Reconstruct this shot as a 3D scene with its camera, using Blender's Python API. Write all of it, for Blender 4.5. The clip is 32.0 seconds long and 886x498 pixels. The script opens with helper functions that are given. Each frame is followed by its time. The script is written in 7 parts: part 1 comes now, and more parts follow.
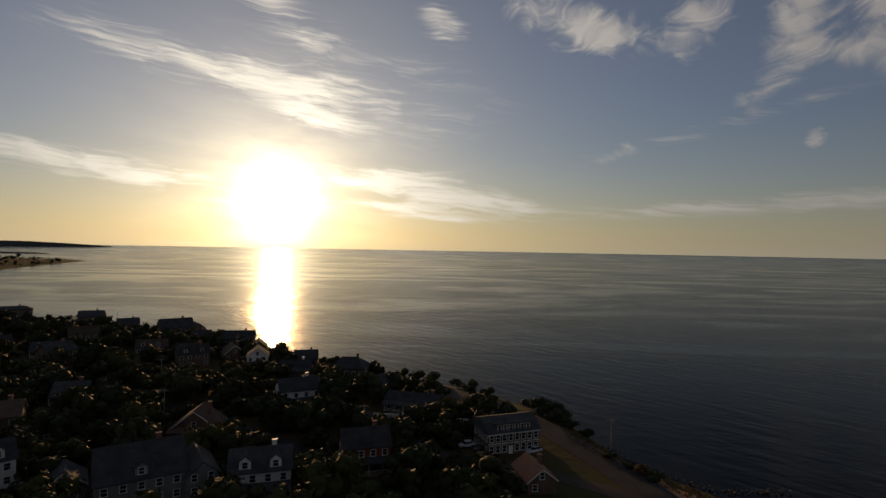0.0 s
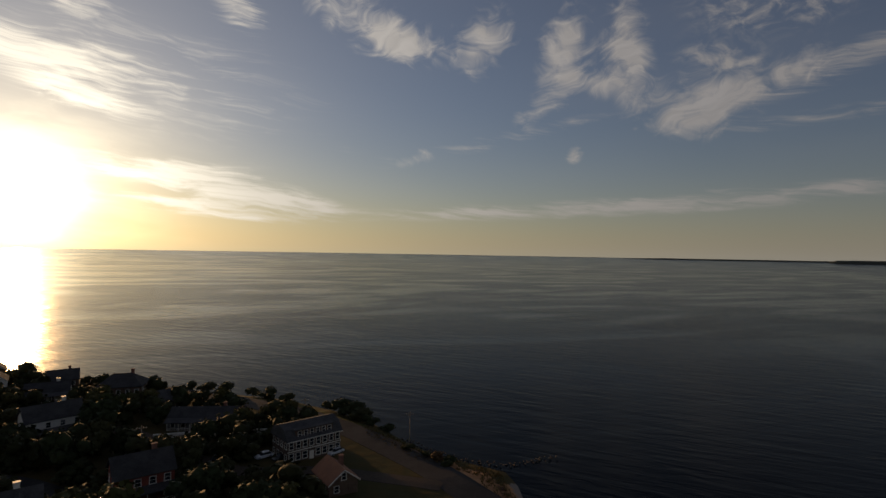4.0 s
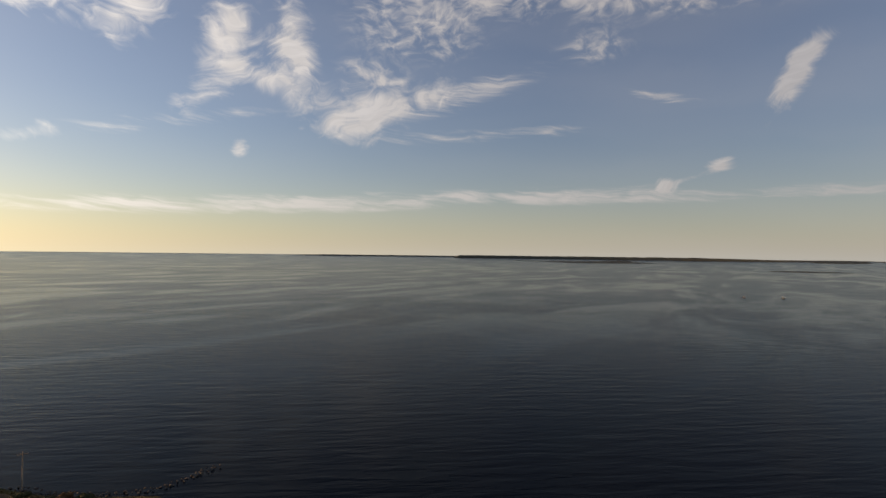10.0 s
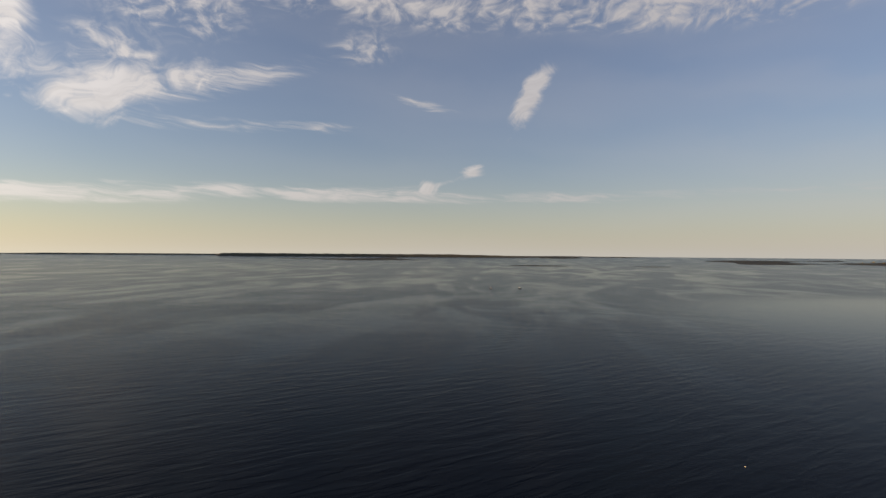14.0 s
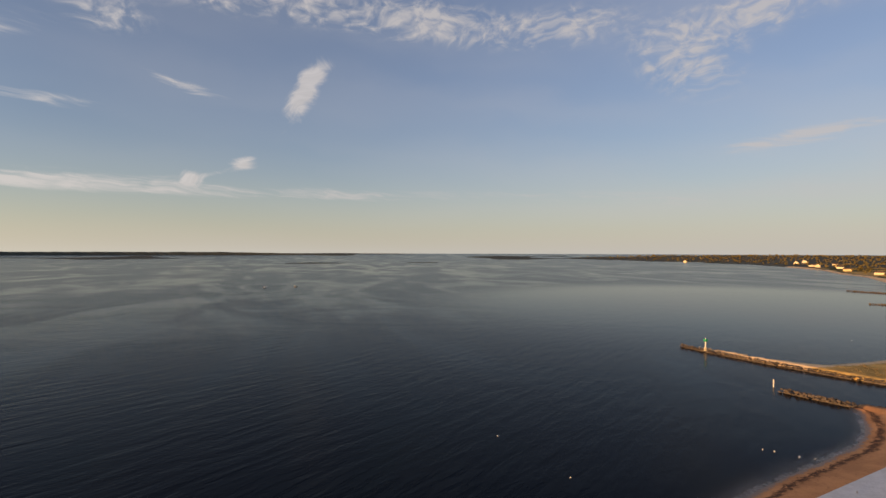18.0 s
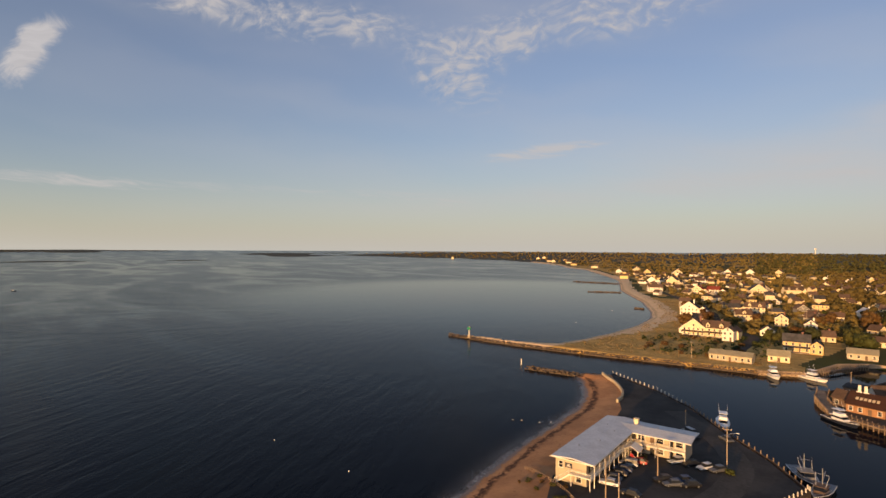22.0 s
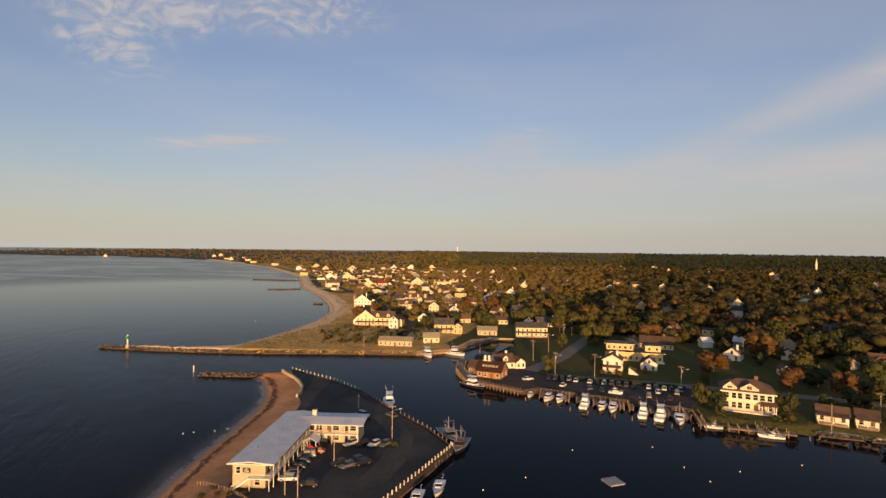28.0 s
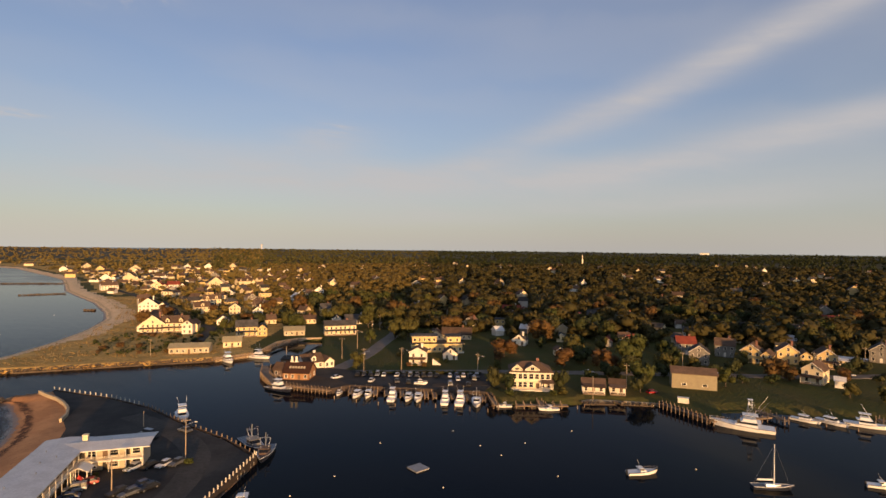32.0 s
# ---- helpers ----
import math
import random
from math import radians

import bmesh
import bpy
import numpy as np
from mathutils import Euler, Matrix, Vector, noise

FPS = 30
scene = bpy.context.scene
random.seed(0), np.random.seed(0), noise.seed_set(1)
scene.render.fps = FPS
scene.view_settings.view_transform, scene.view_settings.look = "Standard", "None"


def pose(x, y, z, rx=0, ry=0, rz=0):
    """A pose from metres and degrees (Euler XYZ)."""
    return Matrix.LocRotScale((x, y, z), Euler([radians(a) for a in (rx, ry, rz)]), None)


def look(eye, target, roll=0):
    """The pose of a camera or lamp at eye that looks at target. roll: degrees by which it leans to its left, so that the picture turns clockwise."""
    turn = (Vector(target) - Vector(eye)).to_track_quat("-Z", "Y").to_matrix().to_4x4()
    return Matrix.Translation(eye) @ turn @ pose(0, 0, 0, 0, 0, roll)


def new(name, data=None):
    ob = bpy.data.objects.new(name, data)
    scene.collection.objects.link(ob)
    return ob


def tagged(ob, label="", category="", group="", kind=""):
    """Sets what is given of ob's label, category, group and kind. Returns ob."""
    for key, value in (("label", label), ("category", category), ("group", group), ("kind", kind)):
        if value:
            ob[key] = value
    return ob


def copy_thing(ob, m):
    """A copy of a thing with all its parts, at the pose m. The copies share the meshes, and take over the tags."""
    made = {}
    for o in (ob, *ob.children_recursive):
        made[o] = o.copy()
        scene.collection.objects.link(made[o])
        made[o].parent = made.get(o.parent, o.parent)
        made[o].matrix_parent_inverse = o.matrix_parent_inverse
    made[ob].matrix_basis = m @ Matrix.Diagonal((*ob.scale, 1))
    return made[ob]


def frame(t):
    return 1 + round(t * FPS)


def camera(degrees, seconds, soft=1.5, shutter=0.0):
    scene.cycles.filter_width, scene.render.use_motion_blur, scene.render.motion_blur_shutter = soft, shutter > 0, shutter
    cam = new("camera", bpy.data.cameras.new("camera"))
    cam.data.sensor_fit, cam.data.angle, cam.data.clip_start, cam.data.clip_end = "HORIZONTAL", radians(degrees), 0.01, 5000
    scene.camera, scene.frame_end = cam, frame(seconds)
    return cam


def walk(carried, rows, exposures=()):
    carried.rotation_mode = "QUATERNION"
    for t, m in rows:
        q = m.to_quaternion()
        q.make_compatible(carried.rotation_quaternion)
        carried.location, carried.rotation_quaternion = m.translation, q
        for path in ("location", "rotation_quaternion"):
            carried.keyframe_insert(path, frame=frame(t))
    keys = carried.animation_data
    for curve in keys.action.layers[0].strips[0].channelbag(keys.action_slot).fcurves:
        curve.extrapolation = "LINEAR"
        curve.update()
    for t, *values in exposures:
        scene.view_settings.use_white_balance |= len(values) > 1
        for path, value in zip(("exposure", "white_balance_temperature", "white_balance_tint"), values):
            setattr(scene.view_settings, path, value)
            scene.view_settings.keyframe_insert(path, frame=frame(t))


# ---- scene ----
# one fixed standpoint high over the shore, turning to the right
EYE = (0.0, 0.0, 55.0)
cam = camera(79.70, 32.0)
ROWS = (
    (0.0, 0.00, -0.01, -1.03),
    (0.5, -2.47, 0.05, -1.05),
    (1.0, -5.02, 0.11, -1.06),
    (1.5, -7.64, 0.16, -1.06),
    (2.0, -10.31, 0.23, -1.05),
    (2.5, -12.99, 0.31, -1.03),
    (3.0, -15.66, 0.36, -1.00),
    (3.5, -18.41, 0.38, -0.99),
    (5.5, -29.65, 0.46, -0.91),
    (6.0, -32.64, 0.44, -0.89),
    (6.5, -35.62, 0.46, -0.87),
    (7.0, -38.57, 0.50, -0.85),
    (7.5, -41.50, 0.56, -0.81),
    (8.0, -44.42, 0.61, -0.78),
    (8.5, -47.31, 0.63, -0.76),
    (9.0, -50.17, 0.60, -0.74),
    (9.5, -53.05, 0.56, -0.72),
    (10.0, -56.02, 0.55, -0.69),
    (10.5, -59.08, 0.56, -0.63),
    (11.0, -62.13, 0.60, -0.57),
    (11.5, -65.20, 0.64, -0.53),
    (12.0, -68.27, 0.63, -0.50),
    (12.5, -71.34, 0.60, -0.50),
    (13.0, -74.43, 0.57, -0.51),
    (13.5, -77.45, 0.54, -0.48),
    (14.0, -80.42, 0.50, -0.43),
    (14.5, -83.41, 0.49, -0.37),
    (16.5, -95.30, 0.43, -0.18),
    (17.0, -98.28, 0.43, -0.17),
    (17.5, -101.24, 0.38, -0.16),
    (18.0, -104.19, 0.30, -0.15),
    (18.5, -107.12, 0.25, -0.14),
    (19.0, -110.03, 0.20, -0.14),
    (19.5, -112.94, 0.15, -0.12),
    (20.0, -115.85, 0.16, -0.13),
    (20.5, -118.81, 0.18, -0.16),
    (21.0, -121.76, 0.14, -0.20),
    (21.5, -124.70, 0.07, -0.24),
    (22.0, -127.65, 0.06, -0.29),
    (22.5, -130.59, 0.05, -0.34),
    (23.0, -133.50, 0.02, -0.36),
    (23.5, -136.38, 0.00, -0.37),
    (24.0, -139.23, -0.02, -0.38),
    (24.5, -142.05, -0.03, -0.41),
    (25.0, -144.84, -0.03, -0.45),
    (25.5, -147.58, -0.07, -0.50),
    (27.5, -158.50, -0.01, -0.57),
    (28.0, -161.15, 0.02, -0.59),
    (28.5, -163.76, -0.01, -0.59),
    (29.0, -166.35, -0.01, -0.60),
    (29.5, -168.90, -0.01, -0.64),
    (30.0, -171.44, -0.01, -0.68),
    (30.5, -173.99, 0.01, -0.69),
    (31.0, -176.51, 0.00, -0.67),
    (31.5, -179.01, -0.01, -0.65),
    (32.0, -181.56, -0.03, -0.61),
)
walk(cam, [(t, pose(*EYE, 90 + pitch, roll, yaw)) for t, yaw, pitch, roll in ROWS],
     exposures=[(0.0, -1.08), (3.0, -1.1), (6.0, -0.5), (9.0, 0.05), (12.0, 0.33), (20.0, 0.45), (32.0, 0.46)])

# ---- sky, clouds and sun ----
SUN_AZ, SUN_EL = -17.4, 4.5          # degrees to the right of +y, above the horizon
sun_way = Vector((math.sin(radians(SUN_AZ)) * math.cos(radians(SUN_EL)),
                  math.cos(radians(SUN_AZ)) * math.cos(radians(SUN_EL)), math.sin(radians(SUN_EL))))
world = bpy.data.worlds.new("sky")
scene.world = world
world.use_nodes = True
wt = world.node_tree
wt.nodes.clear()


class Net:
    """Small helper to write node arithmetic as calls."""

    def __init__(self, tree):
        self.t = tree

    def node(self, kind, **sets):
        n = self.t.nodes.new(kind)
        for k, v in sets.items():
            if k == "operation":
                n.operation = v
            elif k == "data_type":
                n.data_type = v
            elif k == "blend_type":
                n.blend_type = v
        return n

    def put(self, sock, v):
        if isinstance(v, bpy.types.NodeSocket):
            self.t.links.new(v, sock)
        elif v is not None:
            sock.default_value = v

    def m(self, op, a, b=None, c=None, clamp=False):
        n = self.node("ShaderNodeMath", operation=op)
        n.use_clamp = clamp
        for i, v in enumerate((a, b, c)):
            self.put(n.inputs[i], v)
        return n.outputs[0]

    def vec(self, x, y, z):
        n = self.node("ShaderNodeCombineXYZ")
        for i, v in enumerate((x, y, z)):
            self.put(n.inputs[i], v)
        return n.outputs[0]

    def noise(self, v, scale, detail=4.0, rough=0.55, dist=0.0):
        n = self.node("ShaderNodeTexNoise")
        self.put(n.inputs["Vector"], v)
        n.inputs["Scale"].default_value = scale
        n.inputs["Detail"].default_value = detail
        n.inputs["Roughness"].default_value = rough
        n.inputs["Distortion"].default_value = dist
        return n.outputs["Fac"]

    def ramp(self, v, lo, hi, a=0.0, b=1.0, smooth=True):
        n = self.node("ShaderNodeMapRange")
        n.interpolation_type = "SMOOTHSTEP" if smooth else "LINEAR"
        self.put(n.inputs[0], v)
        for i, q in enumerate((lo, hi, a, b)):
            self.put(n.inputs[i + 1], q)
        return n.outputs[0]

    def mix(self, f, a, b, blend="MIX"):
        n = self.node("ShaderNodeMix", data_type="RGBA", blend_type=blend)
        self.put(n.inputs[0], f)
        self.put(n.inputs[6], a if isinstance(a, bpy.types.NodeSocket) else (*a, 1.0))
        self.put(n.inputs[7], b if isinstance(b, bpy.types.NodeSocket) else (*b, 1.0))
        return n.outputs[2]


w = Net(wt)
sky = wt.nodes.new("ShaderNodeTexSky")
sky.sky_type = "NISHITA"
sky.sun_disc = False
sky.sun_elevation = radians(SUN_EL)
sky.sun_rotation = radians(SUN_AZ)
sky.altitude = 55.0
sky.air_density, sky.dust_density, sky.ozone_density = 1.0, 0.4, 1.8
coord = wt.nodes.new("ShaderNodeTexCoord")
sep = wt.nodes.new("ShaderNodeSeparateXYZ")
wt.links.new(coord.outputs["Generated"], sep.inputs[0])
dx, dy, dz = sep.outputs
az = w.m("ADD", w.m("MULTIPLY", w.m("ARCTAN2", w.m("MULTIPLY", dy, -1.0), dx), 57.2958), 90.0)
el = w.m("MULTIPLY", w.m("ARCSINE", dz), 57.2958)


def patch(c_az, c_el, half_w, half_h, lean=0.0, gain=1.0):
    """A soft-edged stretch of sky, in degrees, where clouds stand."""
    c, s = math.cos(radians(lean)), math.sin(radians(lean))
    a = w.m("SUBTRACT", az, c_az)
    e = w.m("SUBTRACT", el, c_el)
    u = w.m("ADD", w.m("MULTIPLY", a, c / half_w), w.m("MULTIPLY", e, s / half_w))
    v = w.m("ADD", w.m("MULTIPLY", a, -s / half_h), w.m("MULTIPLY", e, c / half_h))
    r2 = w.m("ADD", w.m("MULTIPLY", u, u), w.m("MULTIPLY", v, v))
    return w.m("MULTIPLY", w.m("EXPONENT", w.m("MULTIPLY", r2, -1.0)), gain)


def total(items):
    out = items[0]
    for i in items[1:]:
        out = w.m("ADD", out, i)
    return out


warp = w.noise(w.vec(w.m("MULTIPLY", az, 0.10), w.m("MULTIPLY", el, 0.16), 3.0), 1.0, 3.0)
el_w = w.m("ADD", el, w.m("MULTIPLY", w.m("SUBTRACT", warp, 0.5), 5.0))
az_w = w.m("ADD", az, w.m("MULTIPLY", w.m("SUBTRACT", warp, 0.5), 7.0))
# puffy clouds: broken, with ragged rims
puffs = total([
    patch(12.5, 23.5, 6.0, 2.2, -12, 0.9), patch(16.5, 21.0, 4.2, 1.7, -10, 0.9),
    patch(25.3, 21.8, 2.8, 3.2, -35, 1.0), patch(33.8, 20.6, 2.4, 3.8, -8, 1.25),
    patch(36.5, 17.5, 3.0, 1.5, 0, 0.8), patch(40.2, 20.2, 2.0, 4.0, 8, 1.25),
    patch(46.5, 14.4, 4.8, 2.6, 12, 1.3), patch(52.5, 16.2, 6.0, 1.5, 20, 0.9), patch(30.8, 14.6, 2.2, 1.4, 25, 0.9),
    patch(34.9, 10.4, 0.9, 0.8, 40, 0.9), patch(18.4, 10.1, 2.2, 0.9, 15, 0.75),
    patch(89.3, 15.6, 1.15, 3.3, -25, 1.25), patch(90.8, 18.3, 1.9, 0.9, 20, 0.9),
    patch(78.7, 7.0, 0.9, 0.8, 0, 1.1), patch(83.5, 8.7, 1.2, 0.8, 10, 1.1), patch(81.0, 7.7, 2.2, 0.3, 14, 0.4),
])
curl = w.noise(w.vec(w.m("MULTIPLY", az, 0.16), w.m("MULTIPLY", el, 0.2), 31.0), 1.0, 2.0, 0.5)
curl2 = w.noise(w.vec(w.m("MULTIPLY", az, 0.16), w.m("MULTIPLY", el, 0.2), 47.0), 1.0, 2.0, 0.5)
az_c = w.m("ADD", az, w.m("MULTIPLY", w.m("SUBTRACT", curl, 0.5), 9.0))
el_c = w.m("ADD", el, w.m("MULTIPLY", w.m("SUBTRACT", curl2, 0.5), 7.0))
n_puff = w.noise(w.vec(w.m("MULTIPLY", az_c, 0.24), w.m("MULTIPLY", el_c, 0.36), 0.0), 1.0, 6.0, 0.6)
# fibres combed along the wind
f_puff = w.noise(w.vec(w.m("ADD", w.m("MULTIPLY", az_c, 0.20), w.m("MULTIPLY", el_c, 0.06)), w.m("SUBTRACT", w.m("MULTIPLY", el_c, 1.1), w.m("MULTIPLY", az_c, 0.34)), 8.0), 1.0, 5.0, 0.6)
body = w.m("ADD", w.m("MULTIPLY", w.m("SUBTRACT", n_puff, 0.5), 2.3), w.m("MULTIPLY", w.m("SUBTRACT", f_puff, 0.5), 0.9))
d_puff = w.ramp(w.m("ADD", w.m("MULTIPLY", w.m("MINIMUM", puffs, 1.25), 0.85), w.m("MULTIPLY", body, w.ramp(puffs, 0.02, 0.40))), 0.18, 1.25)
# thin streaks drawn out along the wind
streaks = total([
    patch(-31.0, 18.0, 12.0, 2.2, -8, 0.45), patch(-18.5, 16.4, 7.5, 1.3, -4, 1.5), patch(-13.8, 13.4, 4.0, 1.1, -12, 1.4),
    patch(-33.0, 6.8, 17.0, 1.5, -7, 1.1), patch(-3.0, 6.4, 8.0, 1.5, -8, 1.6), patch(6.0, 4.6, 4.5, 0.8, -6, 1.6), patch(-4.0, 4.4, 6.0, 0.5, -4, 1.3), patch(1.0, 3.3, 6.0, 0.4, -3, 1.0),
    patch(-19.5, 24.0, 6.0, 1.5, -25, 0.9), patch(0.0, 23.0, 3.0, 1.6, -35, 0.8), patch(-6.0, 16.0, 22.0, 7.0, -12, 0.42),
    patch(58.0, 16.6, 10.0, 1.5, 16, 0.75), patch(60.0, 12.6, 14.0, 0.9, 3, 0.65), patch(78.4, 15.6, 4.2, 0.55, -14, 0.9),
    patch(48.0, 5.4, 26.0, 1.0, 3, 0.95), patch(84.0, 6.0, 26.0, 0.7, 0, 0.8), patch(29.0, 12.4, 14.0, 0.9, 12, 0.5),
    patch(28.0, 4.6, 14.0, 0.8, 2, 0.5), patch(138.5, 10.4, 6.0, 0.8, 6, 1.0), patch(128.0, 5.0, 16.0, 1.0, -4, 0.45),
    patch(169.5, 12.2, 4.5, 1.0, 2, 0.5),
])
# smooth, drawn-out bands in the east
bands = total([
    patch(207.0, 17.0, 24.0, 1.6, 19, 0.50), patch(214.0, 10.5, 24.0, 1.6, 9, 0.42), patch(176.0, 7.5, 40.0, 2.6, -2, 0.30),
    patch(169.0, 11.2, 5.5, 1.5, 2, 0.30), patch(150.0, 6.0, 40.0, 1.5, 3, 0.25), patch(190.0, 4.0, 30.0, 1.2, 3, 0.2),
])
el_s = w.m("ADD", el, w.m("MULTIPLY", w.m("SUBTRACT", warp, 0.5), 2.2))
n_str = w.noise(w.vec(w.m("MULTIPLY", az_c, 0.11), w.m("MULTIPLY", w.m("ADD", el_s, w.m("MULTIPLY", az, 0.08)), 0.55), 5.0), 1.0, 5.0, 0.55)
f_str = w.noise(w.vec(w.m("MULTIPLY", az_c, 0.22), w.m("MULTIPLY", w.m("ADD", el_s, w.m("MULTIPLY", az, 0.08)), 2.6), 6.0), 1.0, 5.0, 0.58)
grain = w.m("ADD", w.m("MULTIPLY", w.m("SUBTRACT", n_str, 0.5), 1.7), w.m("MULTIPLY", w.m("SUBTRACT", f_str, 0.5), 1.5))
d_str = w.ramp(w.m("ADD", w.m("MULTIPLY", w.m("MINIMUM", streaks, 1.4), 0.66), w.m("MULTIPLY", grain, w.ramp(streaks, 0.03, 0.6))), 0.16, 1.15)
d_band = w.m("MULTIPLY", bands, w.ramp(n_str, 0.3, 0.7, 1.0, 1.5))
# small rippled clouds high up
ripples = total([
    patch(53.0, 23.0, 7.0, 3.0, 0, 1.0), patch(48.5, 18.4, 4.0, 1.2, -10, 0.8), patch(71.5, 20.8, 4.0, 1.6, -5, 0.7),
    patch(80.0, 25.0, 18.0, 2.2, -3, 0.95), patch(103.0, 23.4, 10.0, 1.9, -6, 1.05), patch(117.0, 22.6, 5.0, 1.8, 4, 0.85),
    patch(128.5, 18.6, 5.0, 3.0, -28, 1.1), patch(134.0, 21.5, 4.0, 2.2, 0, 0.8), patch(146.0, 23.2, 9.0, 2.4, 2, 0.9),
    patch(172.0, 26.0, 6.0, 1.2, 0, 0.6), patch(62.0, 26.5, 14.0, 2.0, 0, 0.8),
])
slant = w.m("ADD", az_c, w.m("MULTIPLY", el, 0.55))
n_rip = w.noise(w.vec(w.m("MULTIPLY", slant, 0.62), w.m("SUBTRACT", w.m("MULTIPLY", el_w, 1.15), w.m("MULTIPLY", az, 0.25)), 9.0), 1.0, 4.0, 0.55)
n_rip2 = w.noise(w.vec(w.m("MULTIPLY", az, 0.16), w.m("MULTIPLY", el, 0.2), 2.0), 1.0, 2.0, 0.5)
v_rip = w.m("ADD", w.m("MULTIPLY", w.m("MINIMUM", ripples, 1.1), w.ramp(n_rip2, 0.3, 0.7, 0.35, 0.75)), w.m("MULTIPLY", w.m("SUBTRACT", n_rip, 0.5), w.m("MULTIPLY", w.ramp(ripples, 0.05, 0.6), 2.0)))
d_rip = w.m("MULTIPLY", w.ramp(v_rip, 0.05, 1.2), 0.95)
# a thin veil lies over most of the sky
n_veil = w.noise(w.vec(w.m("MULTIPLY", az_w, 0.035), w.m("MULTIPLY", w.m("ADD", el_w, w.m("MULTIPLY", az, 0.06)), 0.17), 12.0), 1.0, 1.5, 0.5)
veil = w.m("MULTIPLY", w.ramp(n_veil, 0.2, 0.9, 0.35, 0.75), w.ramp(az, 0.0, 150.0, 0.07, 0.6))
dens = w.m("MINIMUM", w.m("ADD", w.m("ADD", w.m("ADD", w.m("ADD", d_puff, d_str), d_rip), veil), d_band), 0.96)

# how near the sun a way is: clouds there shine, and the air glows
dot = wt.nodes.new("ShaderNodeVectorMath")
dot.operation = "DOT_PRODUCT"
wt.links.new(coord.outputs["Generated"], dot.inputs[0])
dot.inputs[1].default_value = sun_way
ang = w.m("MULTIPLY", w.m("ARCCOSINE", w.m("MINIMUM", dot.outputs["Value"], 1.0)), 57.2958)
near0 = w.m("EXPONENT", w.m("DIVIDE", ang, -3.8))
near1 = w.m("EXPONENT", w.m("MULTIPLY", w.m("POWER", w.m("DIVIDE", ang, 3.0), 2.0), -1.0))
near2 = w.m("EXPONENT", w.m("DIVIDE", ang, -9.0))
near3 = w.m("EXPONENT", w.m("DIVIDE", ang, -28.0))
SKY = 0.118
base_sky = w.mix(1.0, sky.outputs[0], (SKY * 0.90, SKY * 0.96, SKY * 1.30), "MULTIPLY")
# pale haze that thickens towards the horizon all round
haze = w.m("MULTIPLY", w.m("EXPONENT", w.m("DIVIDE", w.m("MAXIMUM", el, 0.0), w.ramp(az, 85.0, 150.0, -4.3, -7.0))), 0.85)
base_sky = w.mix(haze, base_sky, w.mix(near3, w.mix(w.ramp(az, 150.0, 205.0), (0.40, 0.388, 0.352), (0.30, 0.295, 0.285)), (1.55, 1.22, 0.56)))
lit = w.m("MULTIPLY", w.m("ADD", w.m("ADD", 0.40, w.m("MULTIPLY", near3, 1.5)), w.m("MULTIPLY", near2, 2.2)), w.m("ADD", 1.0, w.m("MULTIPLY", w.ramp(f_puff, 0.3, 0.7, -0.06, 0.12), w.m("MINIMUM", d_puff, 1.0))))
cloud_col = w.mix(1.0, w.vec(lit, lit, lit), w.mix(near3, (1.0, 0.925, 0.90), (1.0, 0.91, 0.72)), "MULTIPLY")
col = w.mix(w.m("MULTIPLY", dens, 0.85), base_sky, cloud_col)
glow = w.m("ADD", w.m("ADD", w.m("MULTIPLY", near1, 6.0), w.m("MULTIPLY", w.m("MULTIPLY", near0, 3.2), w.ramp(n_str, 0.3, 0.7, 0.65, 1.35))), w.m("ADD", w.m("MULTIPLY", near2, 0.72), w.m("MULTIPLY", near3, 0.36)))
glow_col = w.mix(1.0, w.vec(glow, glow, glow), (1.0, 0.84, 0.54), "MULTIPLY")
col = w.mix(1.0, col, glow_col, "ADD")
bg = wt.nodes.new("ShaderNodeBackground")
out = wt.nodes.new("ShaderNodeOutputWorld")
wt.links.new(col, bg.inputs[0])
wt.links.new(bg.outputs[0], out.inputs[0])

sun = new("sun", bpy.data.lights.new("sun", "SUN"))
sun.data.energy, sun.data.angle, sun.data.color = 5.0, radians(0.6), (1.0, 0.55, 0.22)
sun.matrix_world = look(sun_way * 100, (0, 0, 0))

# ---- materials ----
MATS = {}


